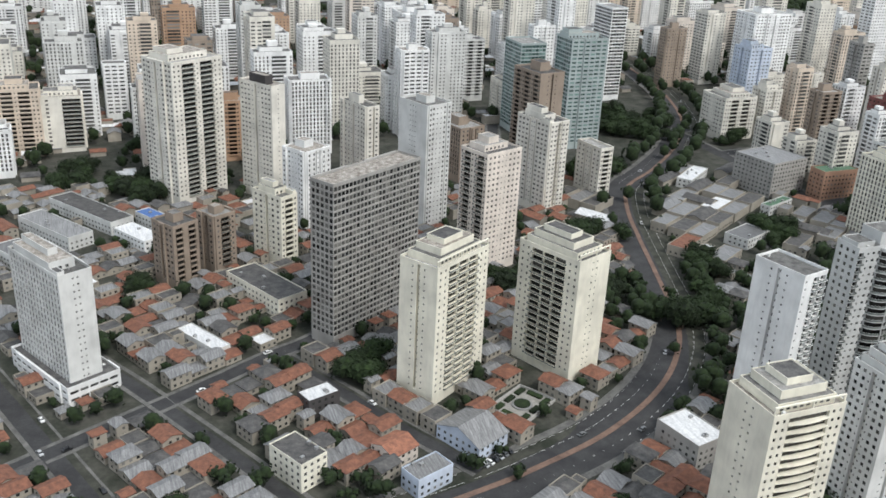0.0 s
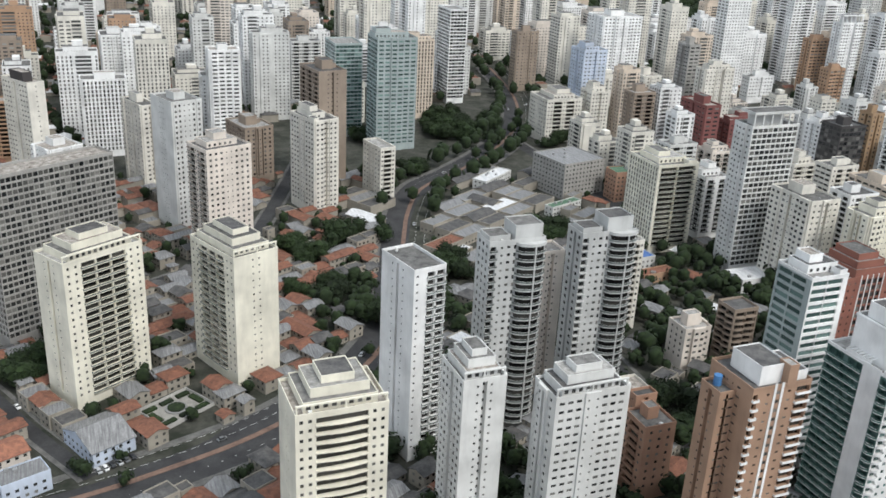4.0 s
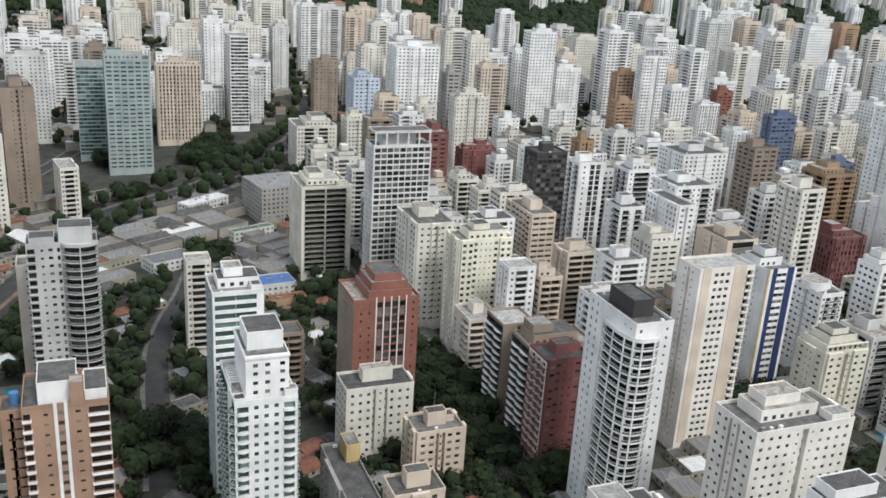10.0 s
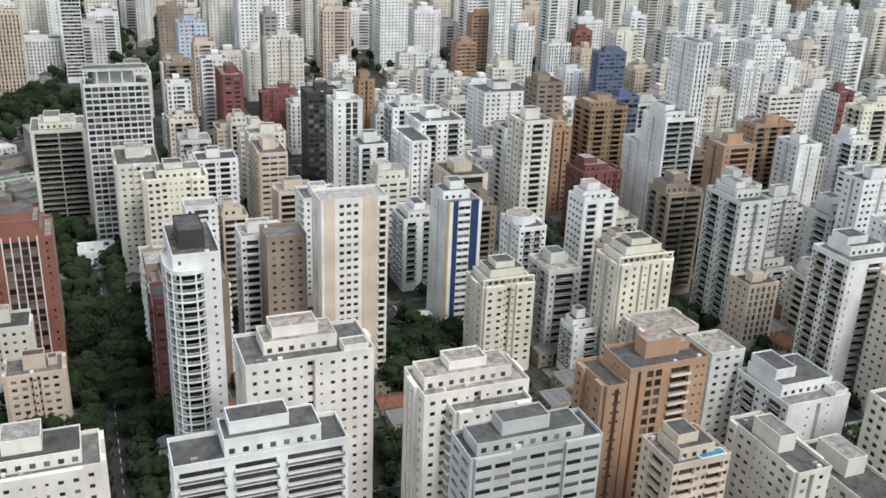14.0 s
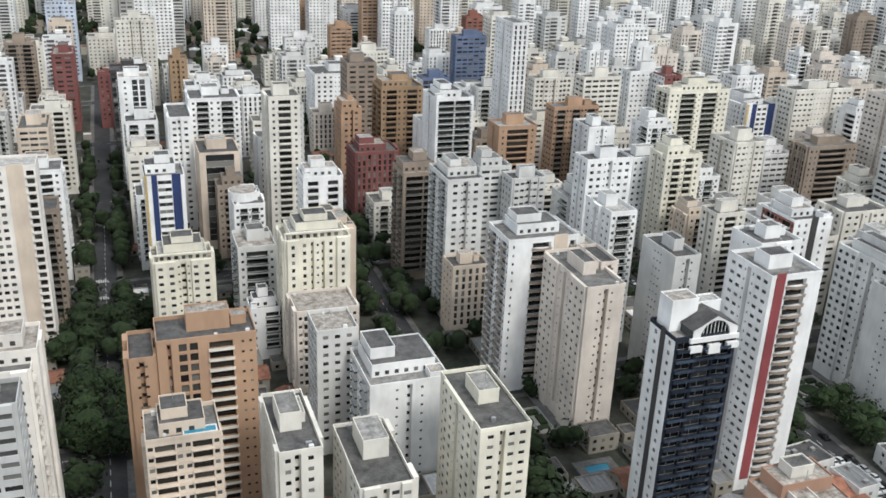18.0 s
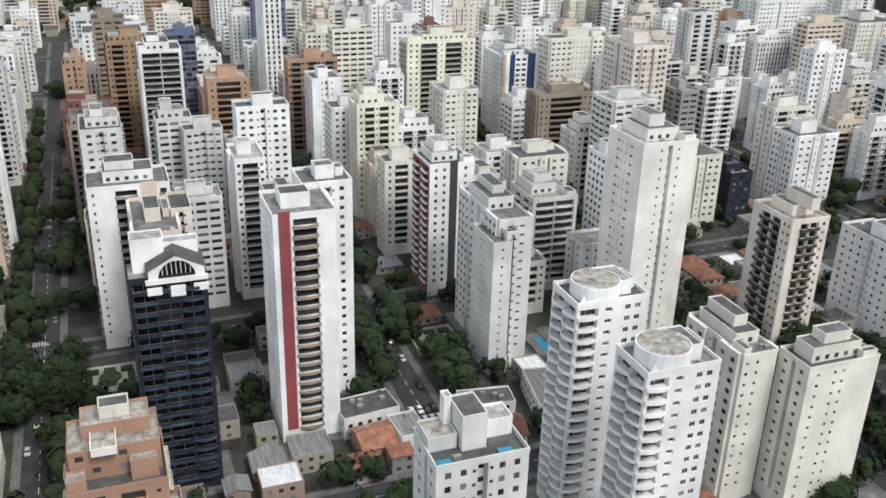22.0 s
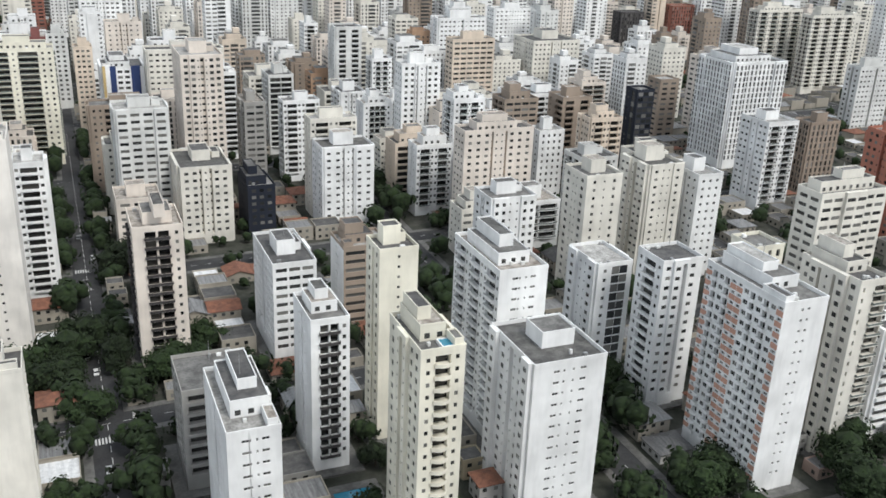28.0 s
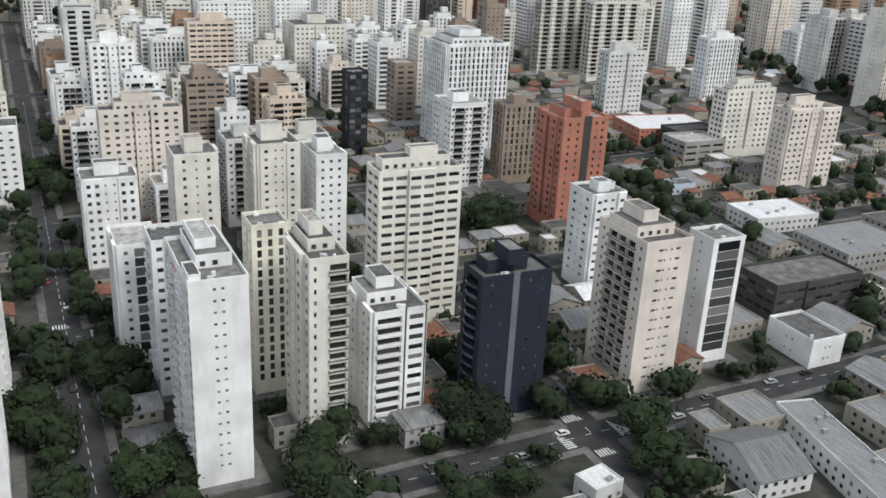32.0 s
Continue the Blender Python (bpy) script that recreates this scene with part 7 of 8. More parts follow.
def hall(x, y, w, d, h, turn, cover, wall_key, label):
    """A large low building with a shallow parapet or sheet roof."""
    thing = tagged(new("low_building"), label, "building", "low buildings")
    thing.location, thing.rotation_euler = (x, y, ground(x, y) + 0.1), (0, 0, radians(turn))
    wall, roof, pane = house_faces(w, d, h, "flat" if h > 6.5 else "gable" if cover in ("tile", "metal") and w < 22 else "flat")
    part("wall", mesh_of("wall", wall, WALL_MAT[wall_key]), thing)
    part("roof", mesh_of("roof", roof, HOUSE_ROOFS[cover]), thing)
    part("window_panes", mesh_of("window_panes", pane, GLASS_FAR), thing, kind="stuff")
    rng = random.Random(int(x + y))
    for i in range(rng.randint(1, 4)):
        ux, uy = rng.uniform(-w * 0.4, w * 0.35), rng.uniform(-d * 0.4, d * 0.35)
        part("roof_unit", mesh_of("roof_unit", box(ux, uy, h - 0.1, ux + 1.6, uy + 1.2, h + 1.1), STEEL), thing)
    FOOTPRINTS.append((x, y, w, d, radians(turn)))


hall(135.5, 286.9, 17.3, 23.1, 6, 25, "metal", "L", "grey-roofed showroom with blue walls beside the avenue")
hall(215.6, 252.0, 16.3, 22.2, 11, 12, "white", "S", "grey office building with a bright white roof")
hall(82.6, 328.1, 15.0, 9.5, 9, 18, "white", "D", "dark grey house with a flat white roof")
hall(64.5, 288.1, 12.5, 18.8, 12, 26, "dark", "Y", "pale yellow four-storey block with a dark roof")
hall(44.9, 398.2, 8.5, 30.0, 4.5, 28, "white", "G", "long shed with a bright white sheet roof")
hall(82.6, 437.3, 18.0, 46.0, 10, 24, "dark", "Y", "long pale yellow three-storey building with terraces")
hall(2.0, 578.0, 16.0, 64.0, 8, 32, "dark", "G", "long dark-roofed commercial hall")
hall(-18.7, 556.0, 16.0, 52.0, 8, 32, "metal", "G", "long grey-roofed commercial hall")
hall(-36.0, 520.0, 16.0, 36.0, 8, 30, "metal", "G", "grey-roofed commercial hall beside the street")
hall(26.3, 525.8, 13.0, 30.0, 9, 30, "white", "W", "white block with a white roof")
hall(36.6, 557.7, 10.0, 20.0, 7, 30, "blue", "G", "low hall with a blue sheet roof")
hall(102.5, 286.9, 13.0, 13.0, 6, 24, "tile", "P", "pink house with a red tiled roof")
hall(108.7, 267.0, 17.0, 10.0, 8, 20, "metal", "L", "blue painted shop with a grey roof")
hall(1367.5, -8.0, 34.0, 22.0, 7, -4, "white", "G", "wide shed with a bright white roof")
hall(1371.3, -52.0, 40.0, 30.0, 9, 0, "metal", "S", "wide grey-roofed commercial building")
hall(1180.8, -146.0, 9.5, 8.0, 5, 10, "white", "G", "small corner shop with a white roof")
hall(1248.5, -162.0, 12.0, 48.0, 7, -12, "metal", "G", "long shed with a pale grey sheet roof")
hall(1226.0, -154.0, 17.0, 23.0, 6, -4, "metal", "G", "grey workshop with a sheet roof")
hall(1412.0, 132.0, 50.0, 34.0, 9, -8, "white", "V", "red-fronted store with a wide white roof")
hall(1354.5, 44.0, 15.0, 9.0, 5, -5, "dark", "L", "small blue-walled shop with a dark roof")
hall(456.3, 500.7, 36.0, 34.0, 24, 12, "metal", "S", "large grey draped building beside the avenue")
hall(489.1, 473.1, 30.0, 14.0, 20, 0, "green", "A", "orange building with a green sheet roof")
hall(424.0, 371.0, 29.0, 15.0, 7, 6, "blue", "G", "wide hall with a worn blue sheet roof")
hall(430.0, 351.0, 22.0, 8.0, 5, 6, "tile", "O", "low brick shed with a red tiled roof")
hall(475.0, 326.0, 24.0, 15.0, 8, 0, "white", "W", "white hall with a bright flat roof")
hall(432.0, 461.0, 28.0, 7.0, 6, 20, "green", "G", "long low shed with a faded green roof")
hall(411.0, 527.0, 36.0, 11.0, 6, 36, "white", "G", "long market shed with a pale sheet roof")
hall(796.0, 10.5, 11.0, 12.0, 5, 4, "tile", "A", "orange house with a red tiled roof")
hall(806.0, 10.0, 8.5, 12.0, 7, 4, "metal", "G", "grey shop with a pale sheet roof beside the street")
hall(831.0, 1.5, 16.0, 11.0, 6, -8, "tile", "C", "cream corner house with a wide red tiled roof")
hall(834.0, 17.0, 17.0, 9.0, 6, -8, "dark", "W", "white house with a dark stained roof")
hall(797.0, 24.0, 18.0, 11.0, 7, 6, "dark", "G", "grey low block with a stained flat roof")
hall(853.0, 14.0, 9.0, 24.0, 7, -10, "metal", "G", "long narrow shed with a dark sheet roof")
hall(378.0, 423.0, 26.0, 16.0, 6, 22, "metal", "G", "grey sheet-roofed workshop beside the avenue")


def pool(x, y, w, d, turn=0.0):
    """A swimming pool: a pale deck with a rim and water a little below it."""
    thing = tagged(new("swimming_pool"), "turquoise swimming pool in a pale paved deck", "pool", "pools beside the towers")
    thing.location, thing.rotation_euler = (x, y, ground(x, y) + 0.22), (0, 0, turn)
    e = 3.0
    part("deck", mesh_of("deck", rim(-w / 2 - e, -d / 2 - e, w / 2 + e, d / 2 + e, -0.5, 0.35, e), PAVING), thing)
    part("water", mesh_of("water", [[(-w / 2, -d / 2, 0.2), (w / 2, -d / 2, 0.2), (w / 2, d / 2, 0.2), (-w / 2, d / 2, 0.2)]], WATER), thing, "clear turquoise water")
    FOOTPRINTS.append((x, y, w + 7, d + 7, turn))


for px, py, pw, pd in ((300.9, 289, 4.5, 12), (643, 152, 11, 4), (736.7, 45.6, 8, 3.5), (871, 48, 6, 13), (988, -69, 10, 5), (879, 55, 9, 4)):
    pool(px, py, pw, pd)


COURT = blotchy("pale_court_paving", (0.20, 0.19, 0.175), (0.36, 0.35, 0.32), 0.3, fine=1.5)


def garden_court(x, y, w, d, turn):
    """A paved court with a round planter, hedges and a low wall."""
    thing = tagged(new("garden_court"), "paved garden court with a round planter and clipped hedges", "garden")
    thing.location, thing.rotation_euler = (x, y, ground(x, y) + 0.2), (0, 0, radians(turn))
    part("paving", mesh_of("paving", box(-w / 2, -d / 2, -1.5, w / 2, d / 2, 0.3), COURT), thing)
    part("wall", mesh_of("wall", rim(-w / 2 - 0.3, -d / 2 - 0.3, w / 2 + 0.3, d / 2 + 0.3, -1.0, 1.6, 0.25), HOUSE_WALLS[0]), thing)
    part("planter", mesh_of("planter", drum(0, 0, 0.3, 4.6, 0.6, 20), HOUSE_WALLS[3]), thing)
    part("planting", mesh_of("planting", drum(0, 0, 0.9, 3.6, 0.5, 14), LEAVES), thing)
    for e in (-1, 1):
        for k in (-0.34, 0.0, 0.34):
            part("hedge", mesh_of("hedge", box(k * w - w * 0.12, e * d * 0.36 - 1.2, 0.3, k * w + w * 0.12, e * d * 0.36 + 1.2, 1.3), LEAVES), thing)
        part("hedge", mesh_of("hedge", box(e * w * 0.42 - 1.2, -d * 0.2, 0.3, e * w * 0.42 + 1.2, d * 0.2, 1.3), LEAVES), thing)
    FOOTPRINTS.append((x, y, w + 1, d + 1, radians(turn)))


garden_court(166.0, 303.0, 24.0, 18.0, 31)
garden_court(724.0, 76.0, 16.0, 14.0, 0)
garden_court(834.0, 64.0, 16.0, 16.0, 0)


# ---- fill the yards with trees and houses ----
PATH_A, PATH_B = Vector((0, 0)), Vector((1055, -306))


def off_path(x, y):
    d = PATH_B - PATH_A
    s = max(0.0, min(1.0, (Vector((x, y)) - PATH_A).dot(d) / d.length_squared))
    return (Vector((x, y)) - PATH_A - d * s).length


def fill_yards():
    """Yards between the towers: packed low houses and sheds, garden trees, bare paved courts."""
    rng = random.Random(5)
    spots = []
    for zone, angle, step in (("old", 26, 9.4), ("market", 30, 12.5), ("grid", 0, 11.6), ("works", 0, 17.0)):
        c, s = math.cos(radians(angle)), math.sin(radians(angle))
        n = int(1700 / step)
        for i in range(-60, n):
            for j in range(-90, 75):
                u, v = i * step + rng.uniform(-0.6, 0.6), j * step + rng.uniform(-0.6, 0.6)
                x, y = u * c - v * s, u * s + v * c
                far = off_path(x, y)
                if y < -0.29 * x - 40 or far > (640 if x < 1150 else 860) or x < -130 - y * 0.1 or x > 1555 or y < -330:
                    continue
                is_works = x > 1202 and y < -20
                is_market = 300 < x < 452 and 395 < y < 560
                is_grid = x >= 466 and not is_works
                if zone == "market" and i % 2:
                    continue
                if zone != ("works" if is_works else "market" if is_market else "grid" if is_grid else "old"):
                    continue
                if is_grid and y > 636:
                    continue
                spots.append((far, x, y, zone, step, radians(angle), rng.random(), rng.random(), rng.random()))
    spots.sort()
    n_tree = n_house = 0
    for far, x, y, zone, step, turn, p, q, r in spots:
        wooded = zone == "old" and 235 < x < 466 and 100 < y < 395
        share = {"old": 0.34 if wooded else 0.80 if y < 470 else 0.55, "market": 0.90, "grid": 0.60, "works": 0.86}[zone]
        if p < share:
            w, d = step * ((0.90 if zone == "old" else 0.80) + 0.24 * q) * (2 if zone == "market" else 1), step * (0.78 + 0.2 * r)
            if not clear(x, y, d * 0.50) or near_road(x, y, d * 0.50):
                w, d = w * 0.55, d * 0.6
                if not clear(x, y, d * 0.55) or near_road(x, y, d * 0.6):
                    continue
            forms = {"old": ("gable", "hip", "gable", "flat"), "market": ("flat", "gable", "flat"), "grid": ("flat", "hip", "flat", "gable", "flat"), "works": ("flat", "gable", "flat")}[zone]
            form = forms[int(q * 97) % len(forms)]
            pick = int(r * 89)
            if zone in ("market", "works"):
                cover = ("metal", "metal", "dark", "dark", "metal", "tile", "metal", "white")[pick % 8]
            elif form == "flat":
                cover = ("dark", "metal", "dark", "metal", "metal", "dark", "dark", "white")[pick % 8]
            else:
                cover = ("metal", "dark", "tile", "dark", "metal")[pick % 5] if wooded else ("tile", "tile", "metal", "tile", "metal", "dark")[pick % 6]
            h = {"market": 5.5, "works": 6.0}.get(zone, 3.2 if q < 0.55 else 6.0)
            seen = far > 232 - 0.09 * x
            n_house += seen
            house(x, y, w, d, h, turn + (math.pi / 2 if r > 0.5 and form != "flat" else 0), form, cover, int(q * 61), seen and n_house <= 200)
        elif p < share + (0.22 if zone == "grid" else 0.55 if wooded else 0.16):
            if not clear(x, y, 2.0) or near_road(x, y, 1.0):
                continue
            seen = far > 232 - 0.09 * x
            n_tree += seen
            tree(x, y, (6.5 if wooded else 4.5) + 5.0 * q, rng, seen and n_tree <= 90)
    # trees along both edges of the streets
    for sx in STREET_X:
        for k in range(-60, 115):
            for e in (-1, 1):
                x, y = sx + e * 7.6 + rng.uniform(-0.5, 0.5), k * 5.6 + rng.uniform(-2, 2)
                if rng.random() < (0.60 if sx < 700 else 0.52 if sx < 1000 else 0.30) and y > -0.29 * x - 30 and off_path(x, y) < 560 and clear(x, y, 2.0) and all(abs(y - s) > 9 for s in STREET_Y) and not (sx == 816 and -20 < y < 40):
                    tree(x, y, rng.uniform(6.5, 12.0), rng, 220 < off_path(x, y) + 0.07 * x < 330 and TREES < 275)
    for sy in STREET_Y:
        for k in range(82, 275):
            for e in (-1, 1):
                x, y = k * 5.6 + rng.uniform(-2, 2), sy + e * 7.6
                if rng.random() < 0.26 and y > -0.29 * x - 30 and off_path(x, y) < 560 and clear(x, y, 2.0) and all(abs(x - s) > 9 for s in STREET_X):
                    tree(x, y, rng.uniform(5.5, 9.0), rng, False)
    for i, (x, y) in enumerate(AVENUE):
        if i % 3 == 0 and i > 8:
            for o in (-18.5, 18.5, 0.0):
                if rng.random() < (0.34 if y < 480 else 0.9) * (0.4 if o == 0 else 1):
                    px, py = x + o * 0.75 + rng.uniform(-2, 2), y - o * 0.6 + rng.uniform(-2, 2)
                    if clear(px, py, 2.5):
                        tree(px, py, rng.uniform(4.5, 8.5) if y < 480 else rng.uniform(10, 15), rng, False)




def grove(x, y, spread, count, size):
    """A clump of big old trees."""
    rng = random.Random(int(x * 3 + y))
    for i in range(count):
        for k in range(8):
            px, py = x + rng.gauss(0, spread * 0.6), y + rng.gauss(0, spread * 0.6)
            if clear(px, py, 3.0):
                tree(px, py, size * rng.uniform(0.75, 1.2), rng)
                FOOTPRINTS.append((px, py, 6.0, 6.0, 0.0))
                break


for gx, gy, spread, count in ((1072, -36, 10, 3), (1054, -66, 8, 2), (1083, -104, 8, 2), (1118, -110, 8, 2), (1158, -112, 8, 2), (1206, -136, 6, 2), (1062, 150, 14, 5), (1243, 30, 8, 4)):
    grove(gx, gy, spread, count, 12.0)
for gx, gy, spread, count in ((915, 8, 16, 6), (927, 32, 8, 2), (830, 58, 5, 2), (830, 36, 3, 1), (823, 210, 14, 6), (950, 105, 8, 3), (712, 460, 10, 4), (707, 75, 18, 5), (677, 250, 10, 4)):
    grove(gx, gy, spread, count, 11.5)
for gx, gy, spread, count in ((594, 175, 18, 6), (584, 120, 18, 6), (474, 190, 26, 10), (476, 240, 20, 7), (362, 225, 16, 7), (105, 350, 10, 5), (30, 618, 14, 5), (275, 346, 10, 4), (432, 650, 20, 8), (290, 455, 12, 4), (962, 22, 8, 3)):
    grove(gx, gy, spread, count, 11.5)
for gx, gy, spread, count in ((426, 656, 14, 6), (464, 663, 14, 5), (496, 604, 10, 4), (206, 412, 8, 4), (2, 660, 12, 5), (42, 612, 14, 6), (-16, 640, 10, 4), (397, 416, 14, 5), (307, 358, 10, 4), (22, 458, 8, 3), (354, 662, 12, 5),
                              (404, 740, 14, 5), (325, 394, 12, 4), (247, 389, 12, 4), (250, 442, 14, 5), (365, 569, 12, 4), (438, 664, 12, 4), (328, 552, 10, 4), (490, 235, 12, 4), (440, 700, 12, 4)):
    grove(gx, gy, spread, count, 10.5)
fill_yards()


# ---- far city ----
def open_from(x):
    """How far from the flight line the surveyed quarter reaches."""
    for edge, y in ((200, 660), (350, 690), (560, 700), (640, 640), (800, 470), (960, 400), (1120, 330), (1300, 260)):
        if x < edge:
            return y
    return 240 if x < 1400 else 150 if x < 1560 else -200


def fill_city():
    rng = random.Random(11)
    for i in range(-14, 78):
        for j in range(-7, 58):
            x, y = i * 50 + rng.uniform(-13, 13), j * 52 + rng.uniform(-13, 13)
            p, q, c = rng.random(), rng.random(), rng.random()
            if y < open_from(x) or (466 < x < 1560 and y < 650) or y < -0.29 * x + 300 or near_road(x, y, 14) or not clear(x, y, 13):
                continue
            if x < -60 - 0.16 * y or x > 1100 + 1.25 * (y + 306):
                continue
            dist = y + 0.29 * x
            wooded = dist > 1290 and x > 850 or dist > 1700
            tall = p < (0.11 if wooded and dist < 2200 else 0.26 if wooded else 0.84 if dist < 1150 else 0.60 if dist < 1500 else 0.42 if dist < 2200 else 0.3)
            if tall:
                w, d, h = 17 + 17 * q, 15 + 13 * rng.random(), 30 + 62 * rng.random()
                colour = "W" if c < 0.46 else "C" if c < 0.69 else "G" if c < 0.80 else "T" if c < 0.86 else "O" if c < 0.90 else "B" if c < 0.95 else "P"
                if dist < 760 and len(TOWERS) < 370:
                    tower(x, y, w, d, h, 0, colour, rng.choice("wbwpr"), rng.choice("bwrecv37"), rng.choice("tts"), 0)
                else:
                    far_block(x, y, w, d, h, colour, rng)
            if wooded:
                if p > 0.62 and dist < 2200:
                    house(x, y, 18 + 14 * q, 12, 6.5, rng.choice((0, 1.5708)), "flat", rng.choice(("white", "metal", "tile")), rng.randrange(6), False)
                for k in range(13):
                    tree(x + rng.uniform(-22, 22), y + rng.uniform(-22, 22), rng.uniform(12, 24), rng, False)
                continue
            for k in range(13 if dist < 1300 else 8):
                tx, ty = x + rng.uniform(-28, 28), y + rng.uniform(-28, 28)
                if not clear(tx, ty, 3):
                    continue
                if rng.random() < 0.55:
                    tree(tx, ty, rng.uniform(8, 13), rng, False)
                elif dist < 1700:
                    house(tx, ty, rng.uniform(9, 15), rng.uniform(8, 11), rng.choice((3.4, 6.5)), rng.choice((0, 1.5708)), rng.choice(("gable", "hip", "flat")), rng.choice(("tile", "tile", "metal", "white", "dark")), rng.randrange(6), False)


fill_city()

for key, qs in OTHER_HOUSES.items():
    if qs:
        mat = {"wall": HOUSE_WALLS[1], "pane": GLASS_FAR}.get(key) or HOUSE_ROOFS[key]
        tagged(new("house_" + {"wall": "walls", "pane": "windows"}.get(key, key + "_roofs"), mesh_of("houses", qs, mat)), f"many low houses seen far off, their {ROOF_TALK.get(key, key)} faces", "houses", kind="stuff")
far_faces = [q for qs in FAR_CITY.values() for q in qs]
far_index = [i for i, qs in enumerate(FAR_CITY.values()) for q in qs]
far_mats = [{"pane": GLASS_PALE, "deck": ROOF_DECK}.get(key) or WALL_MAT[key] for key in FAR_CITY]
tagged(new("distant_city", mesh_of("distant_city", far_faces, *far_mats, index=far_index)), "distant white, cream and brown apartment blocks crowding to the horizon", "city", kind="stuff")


def woods():
    """The trees that nobody could count, joined."""
    vs, fs, base = [], [], 0
    data = []
    for me in FAR_CROWNS + TINY_CROWNS + MID_CROWNS:
        v = np.empty(len(me.vertices) * 3, dtype=np.float32)
        me.vertices.foreach_get("co", v)
        f = np.empty(len(me.loops), dtype=np.int32)
        me.loops.foreach_get("vertex_index", f)
        data.append((v.reshape(-1, 3), f.reshape(-1, 3)))
    for x, y, z, s, a, k in WOOD:
        far = off_path(x, y)
        v, f = data[k + (7 if far > 480 else 14 if 150 < far < 300 else 0)]
        c, sn = math.cos(a), math.sin(a)
        p = np.stack([x + s * (v[:, 0] * c - v[:, 1] * sn), y + s * (v[:, 0] * sn + v[:, 1] * c), z + s * v[:, 2]], 1)
        vs.append(p)
        fs.append(f + base)
        base += len(v)
    verts, faces = np.concatenate(vs), np.concatenate(fs)
    me = bpy.data.meshes.new("tree_crowns")
    me.vertices.add(len(verts))
    me.vertices.foreach_set("co", verts.astype(np.float32).ravel())
    me.loops.add(faces.size)
    me.loops.foreach_set("vertex_index", faces.astype(np.int32).ravel())
    me.polygons.add(len(faces))
    me.polygons.foreach_set("loop_start", np.arange(0, faces.size, 3, dtype=np.int32))
    me.materials.append(LEAVES)
    me.update(calc_edges=True)
    me.validate()
    tagged(new("tree_crowns", me), "countless dark green trees between the buildings", "trees", kind="stuff")


woods()


# ---- cars ----
def car_mesh(paint_mat):
    prof = [(-2.1, 0.35), (-2.1, 0.78), (-1.95, 0.86), (-1.55, 0.92), (-1.05, 1.42), (0.55, 1.45), (1.15, 0.98), (2.0, 0.85), (2.1, 0.7), (2.1, 0.35)]
    q, idx = [], []
    for (xa, za), (xb, zb) in zip(prof, prof[1:]):
        ya = 0.85 if za < 1 else 0.66
        yb = 0.85 if zb < 1 else 0.66
        q.append([(xa, -ya, za), (xa, ya, za), (xb, yb, zb), (xb, -yb, zb)])
        idx.append(0)
    for e in (-1, 1):
        q.append([(-2.1, e * 0.85, 0.35), (2.1, e * 0.85, 0.35), (2.1, e * 0.85, 0.78), (-2.1, e * 0.85, 0.78)])
        q.append([(-2.1, e * 0.85, 0.78), (2.1, e * 0.85, 0.78), (1.15, e * 0.85, 0.98), (-1.55, e * 0.85, 0.92)])
        idx += [0, 0]
    return mesh_of("body", q, paint_mat)


CAR_BODIES = [car_mesh(p) for p in CAR_PAINTS]
CAR_PANES = mesh_of("glass", [[(-1.53, -0.80, 0.97), (-1.53, 0.80, 0.97), (-1.09, 0.66, 1.41), (-1.09, -0.66, 1.41)], [(1.13, -0.80, 1.02), (1.13, 0.80, 1.02), (0.62, 0.66, 1.43), (0.62, -0.66, 1.43)]]
                    + [[(-1.45, e * 0.86, 0.96), (1.05, e * 0.86, 1.0), (0.52, e * 0.68, 1.42), (-1.02, e * 0.68, 1.40)] for e in (-1, 1)], CAR_GLASS)


def wheel_mesh():
    q = []
    for i in range(8):
        a, b = 0.7854 * i, 0.7854 * (i + 1)
        p = [(0.32 * math.cos(t), 0.32 * math.sin(t)) for t in (a, b)]
        q.append([(p[0][0], -0.1, p[0][1]), (p[1][0], -0.1, p[1][1]), (p[1][0], 0.1, p[1][1]), (p[0][0], 0.1, p[0][1])])
        for y in (-0.1, 0.1):
            q.append([(0, y, 0), (p[0][0] * 0.6, y, p[0][1] * 0.6), (p[0][0], y, p[0][1]), (p[1][0], y, p[1][1])])
    return mesh_of("wheel", q, RUBBER)


WHEEL = wheel_mesh()


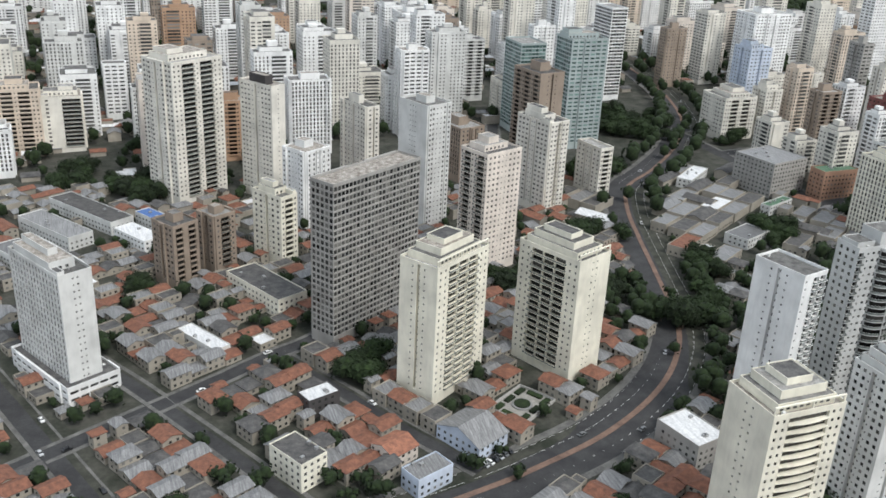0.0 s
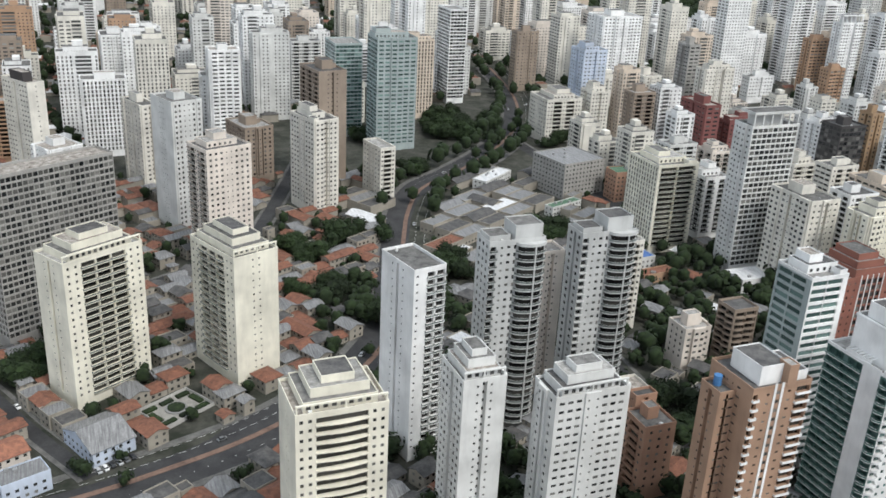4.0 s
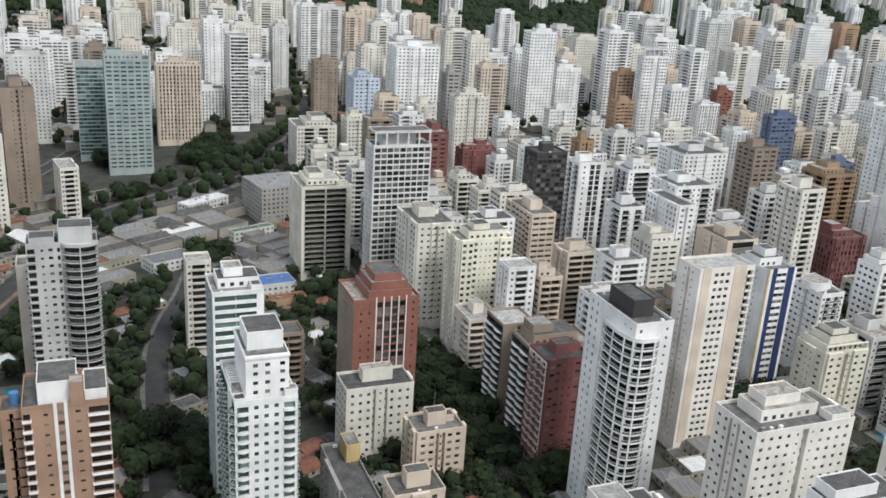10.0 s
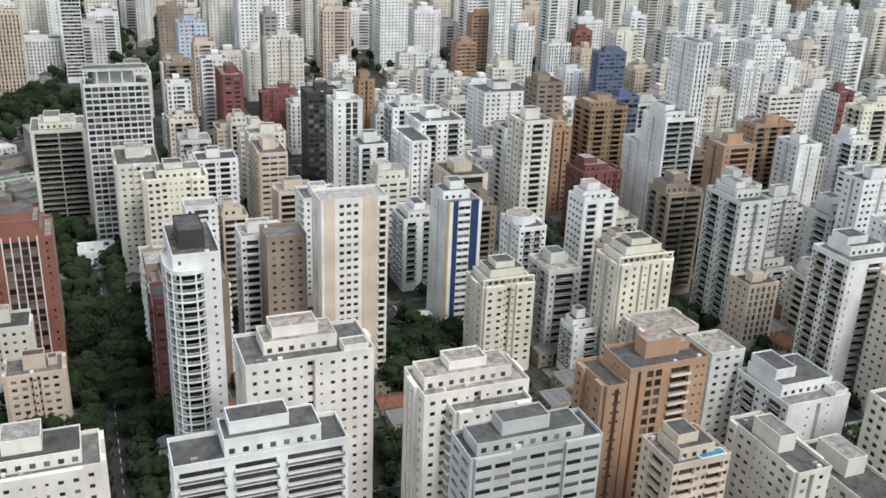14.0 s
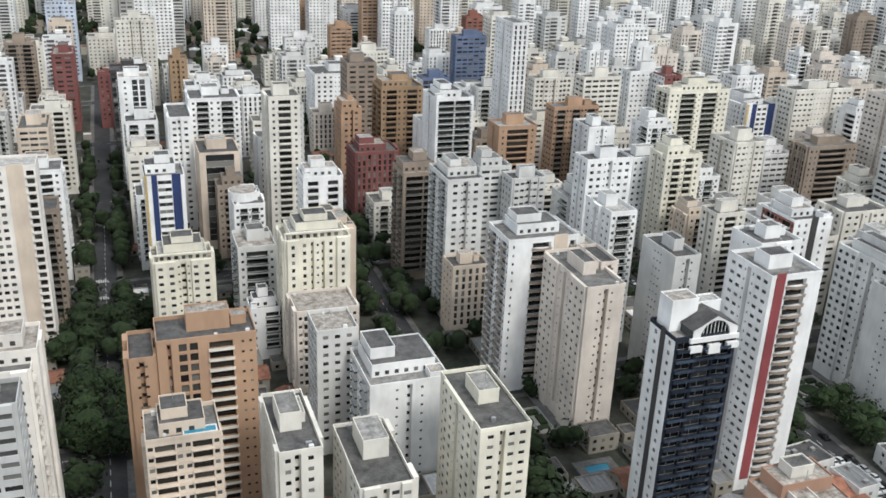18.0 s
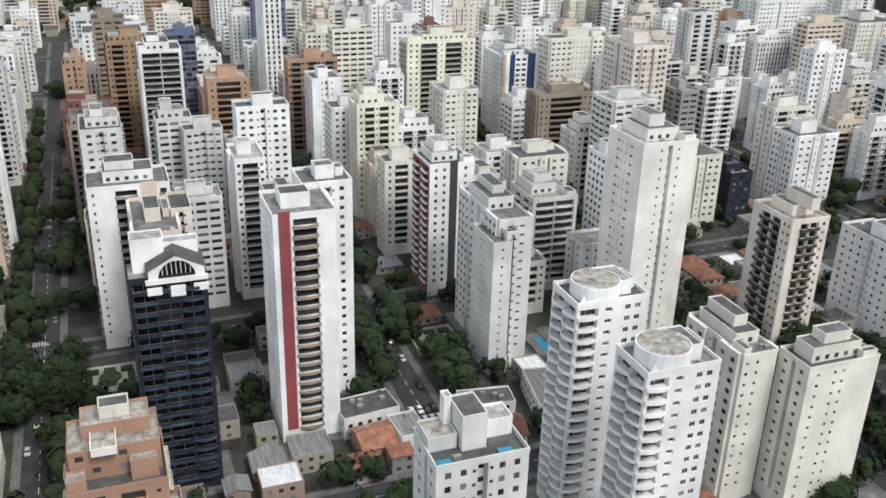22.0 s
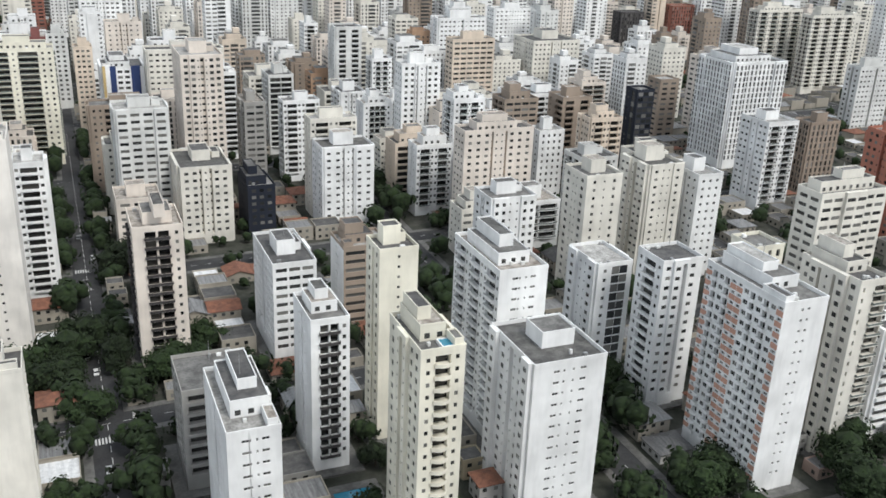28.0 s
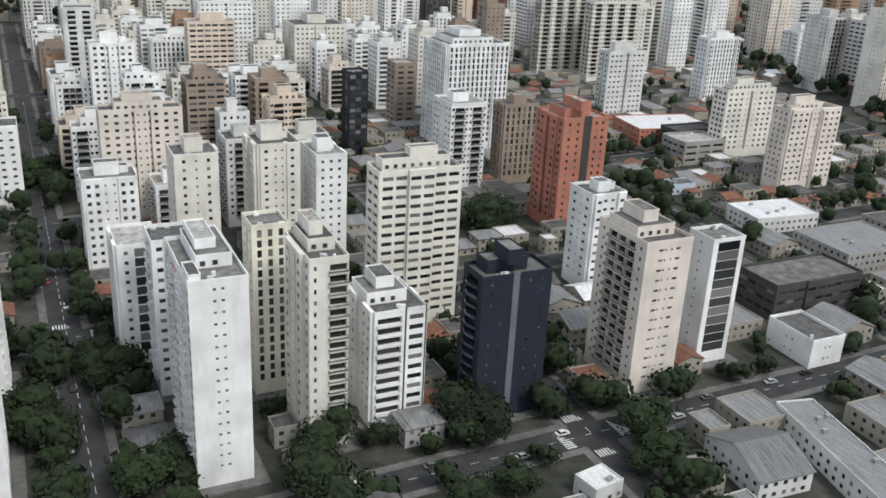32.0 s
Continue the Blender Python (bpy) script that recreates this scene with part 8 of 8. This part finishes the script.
def car(x, y, turn, k):
    thing = tagged(new("car"), f"{CAR_WORDS[k]} car on the asphalt of a street", "car", "cars in the streets")
    thing.location, thing.rotation_euler = (x, y, ground(x, y) + 0.06), (0, 0, turn)
    part("body", CAR_BODIES[k], thing)
    part("glass", CAR_PANES, thing)
    for wx in (-1.3, 1.3):
        for wy in (-0.78, 0.78):
            part("wheel", WHEEL, thing, at=(wx, wy, 0.32))


def traffic():
    rng = random.Random(21)
    for sx, lo, hi in ((472, 60, 190), (589, 60, 200), (703, 30, 190), (819.2, 26, 190), (812.6, 28, 190), (930, -60, 130), (1064, -110, 100), (1195, -150, 40)):
        y = lo
        while y < hi:
            y += rng.uniform(9, 36)
            if all(abs(y - s) > 12 for s in STREET_Y):
                car(sx + (rng.choice((-3.4, -1.2, 1.4, 3.4)) if sx % 1 == 0 else rng.uniform(-0.4, 0.4)), y, math.pi / 2 + rng.choice((0, math.pi)), rng.choice((0, 0, 0, 1, 1, 2, 3, 3, 4)))
    # a queue at the lights and a row of parked cars
    for row in range(5):
        for lane in (812.5, 814.8, 817.2, 819.5):
            if rng.random() < 0.8:
                car(lane + rng.uniform(-0.2, 0.2), 3.5 + 5.3 * row + rng.uniform(-0.4, 0.4), -math.pi / 2, rng.choice((0, 0, 0, 1, 2)))
    for k in range(6):
        car(134.0 + 2.7 * k * 0.93, 270.0 + 2.7 * k * 0.36, radians(111), rng.choice((0, 1, 2, 3)))
    for x in range(1110, 1400, 19):
        car(x + rng.uniform(-5, 5), -122 + rng.choice((-2.8, 2.6)), 0, rng.choice((0, 1, 2, 3)))
    for i in range(12, len(AVENUE) - 26, 4):
        (x, y), (u, v) = AVENUE[i], AVENUE[i + 1]
        a = math.atan2(v - y, u - x)
        o = rng.choice((-9, -5.5, 5.5, 9))
        if rng.random() < 0.5:
            car(x + math.sin(a) * o, y - math.cos(a) * o, a, rng.choice((0, 1, 1, 2, 3)))
    for points, half in SIDE_STREETS[:4]:
        line = smooth(points)
        for i in range(8, len(line) - 3, 4):
            (x, y), (u, v) = line[i], line[i + 1]
            a = math.atan2(v - y, u - x)
            if rng.random() < 0.45 and y < 470:
                o = rng.choice((-1, 1)) * (half - 1.1)
                car(x + math.sin(a) * o, y - math.cos(a) * o, a, rng.choice((0, 0, 1, 2, 3)))


traffic()
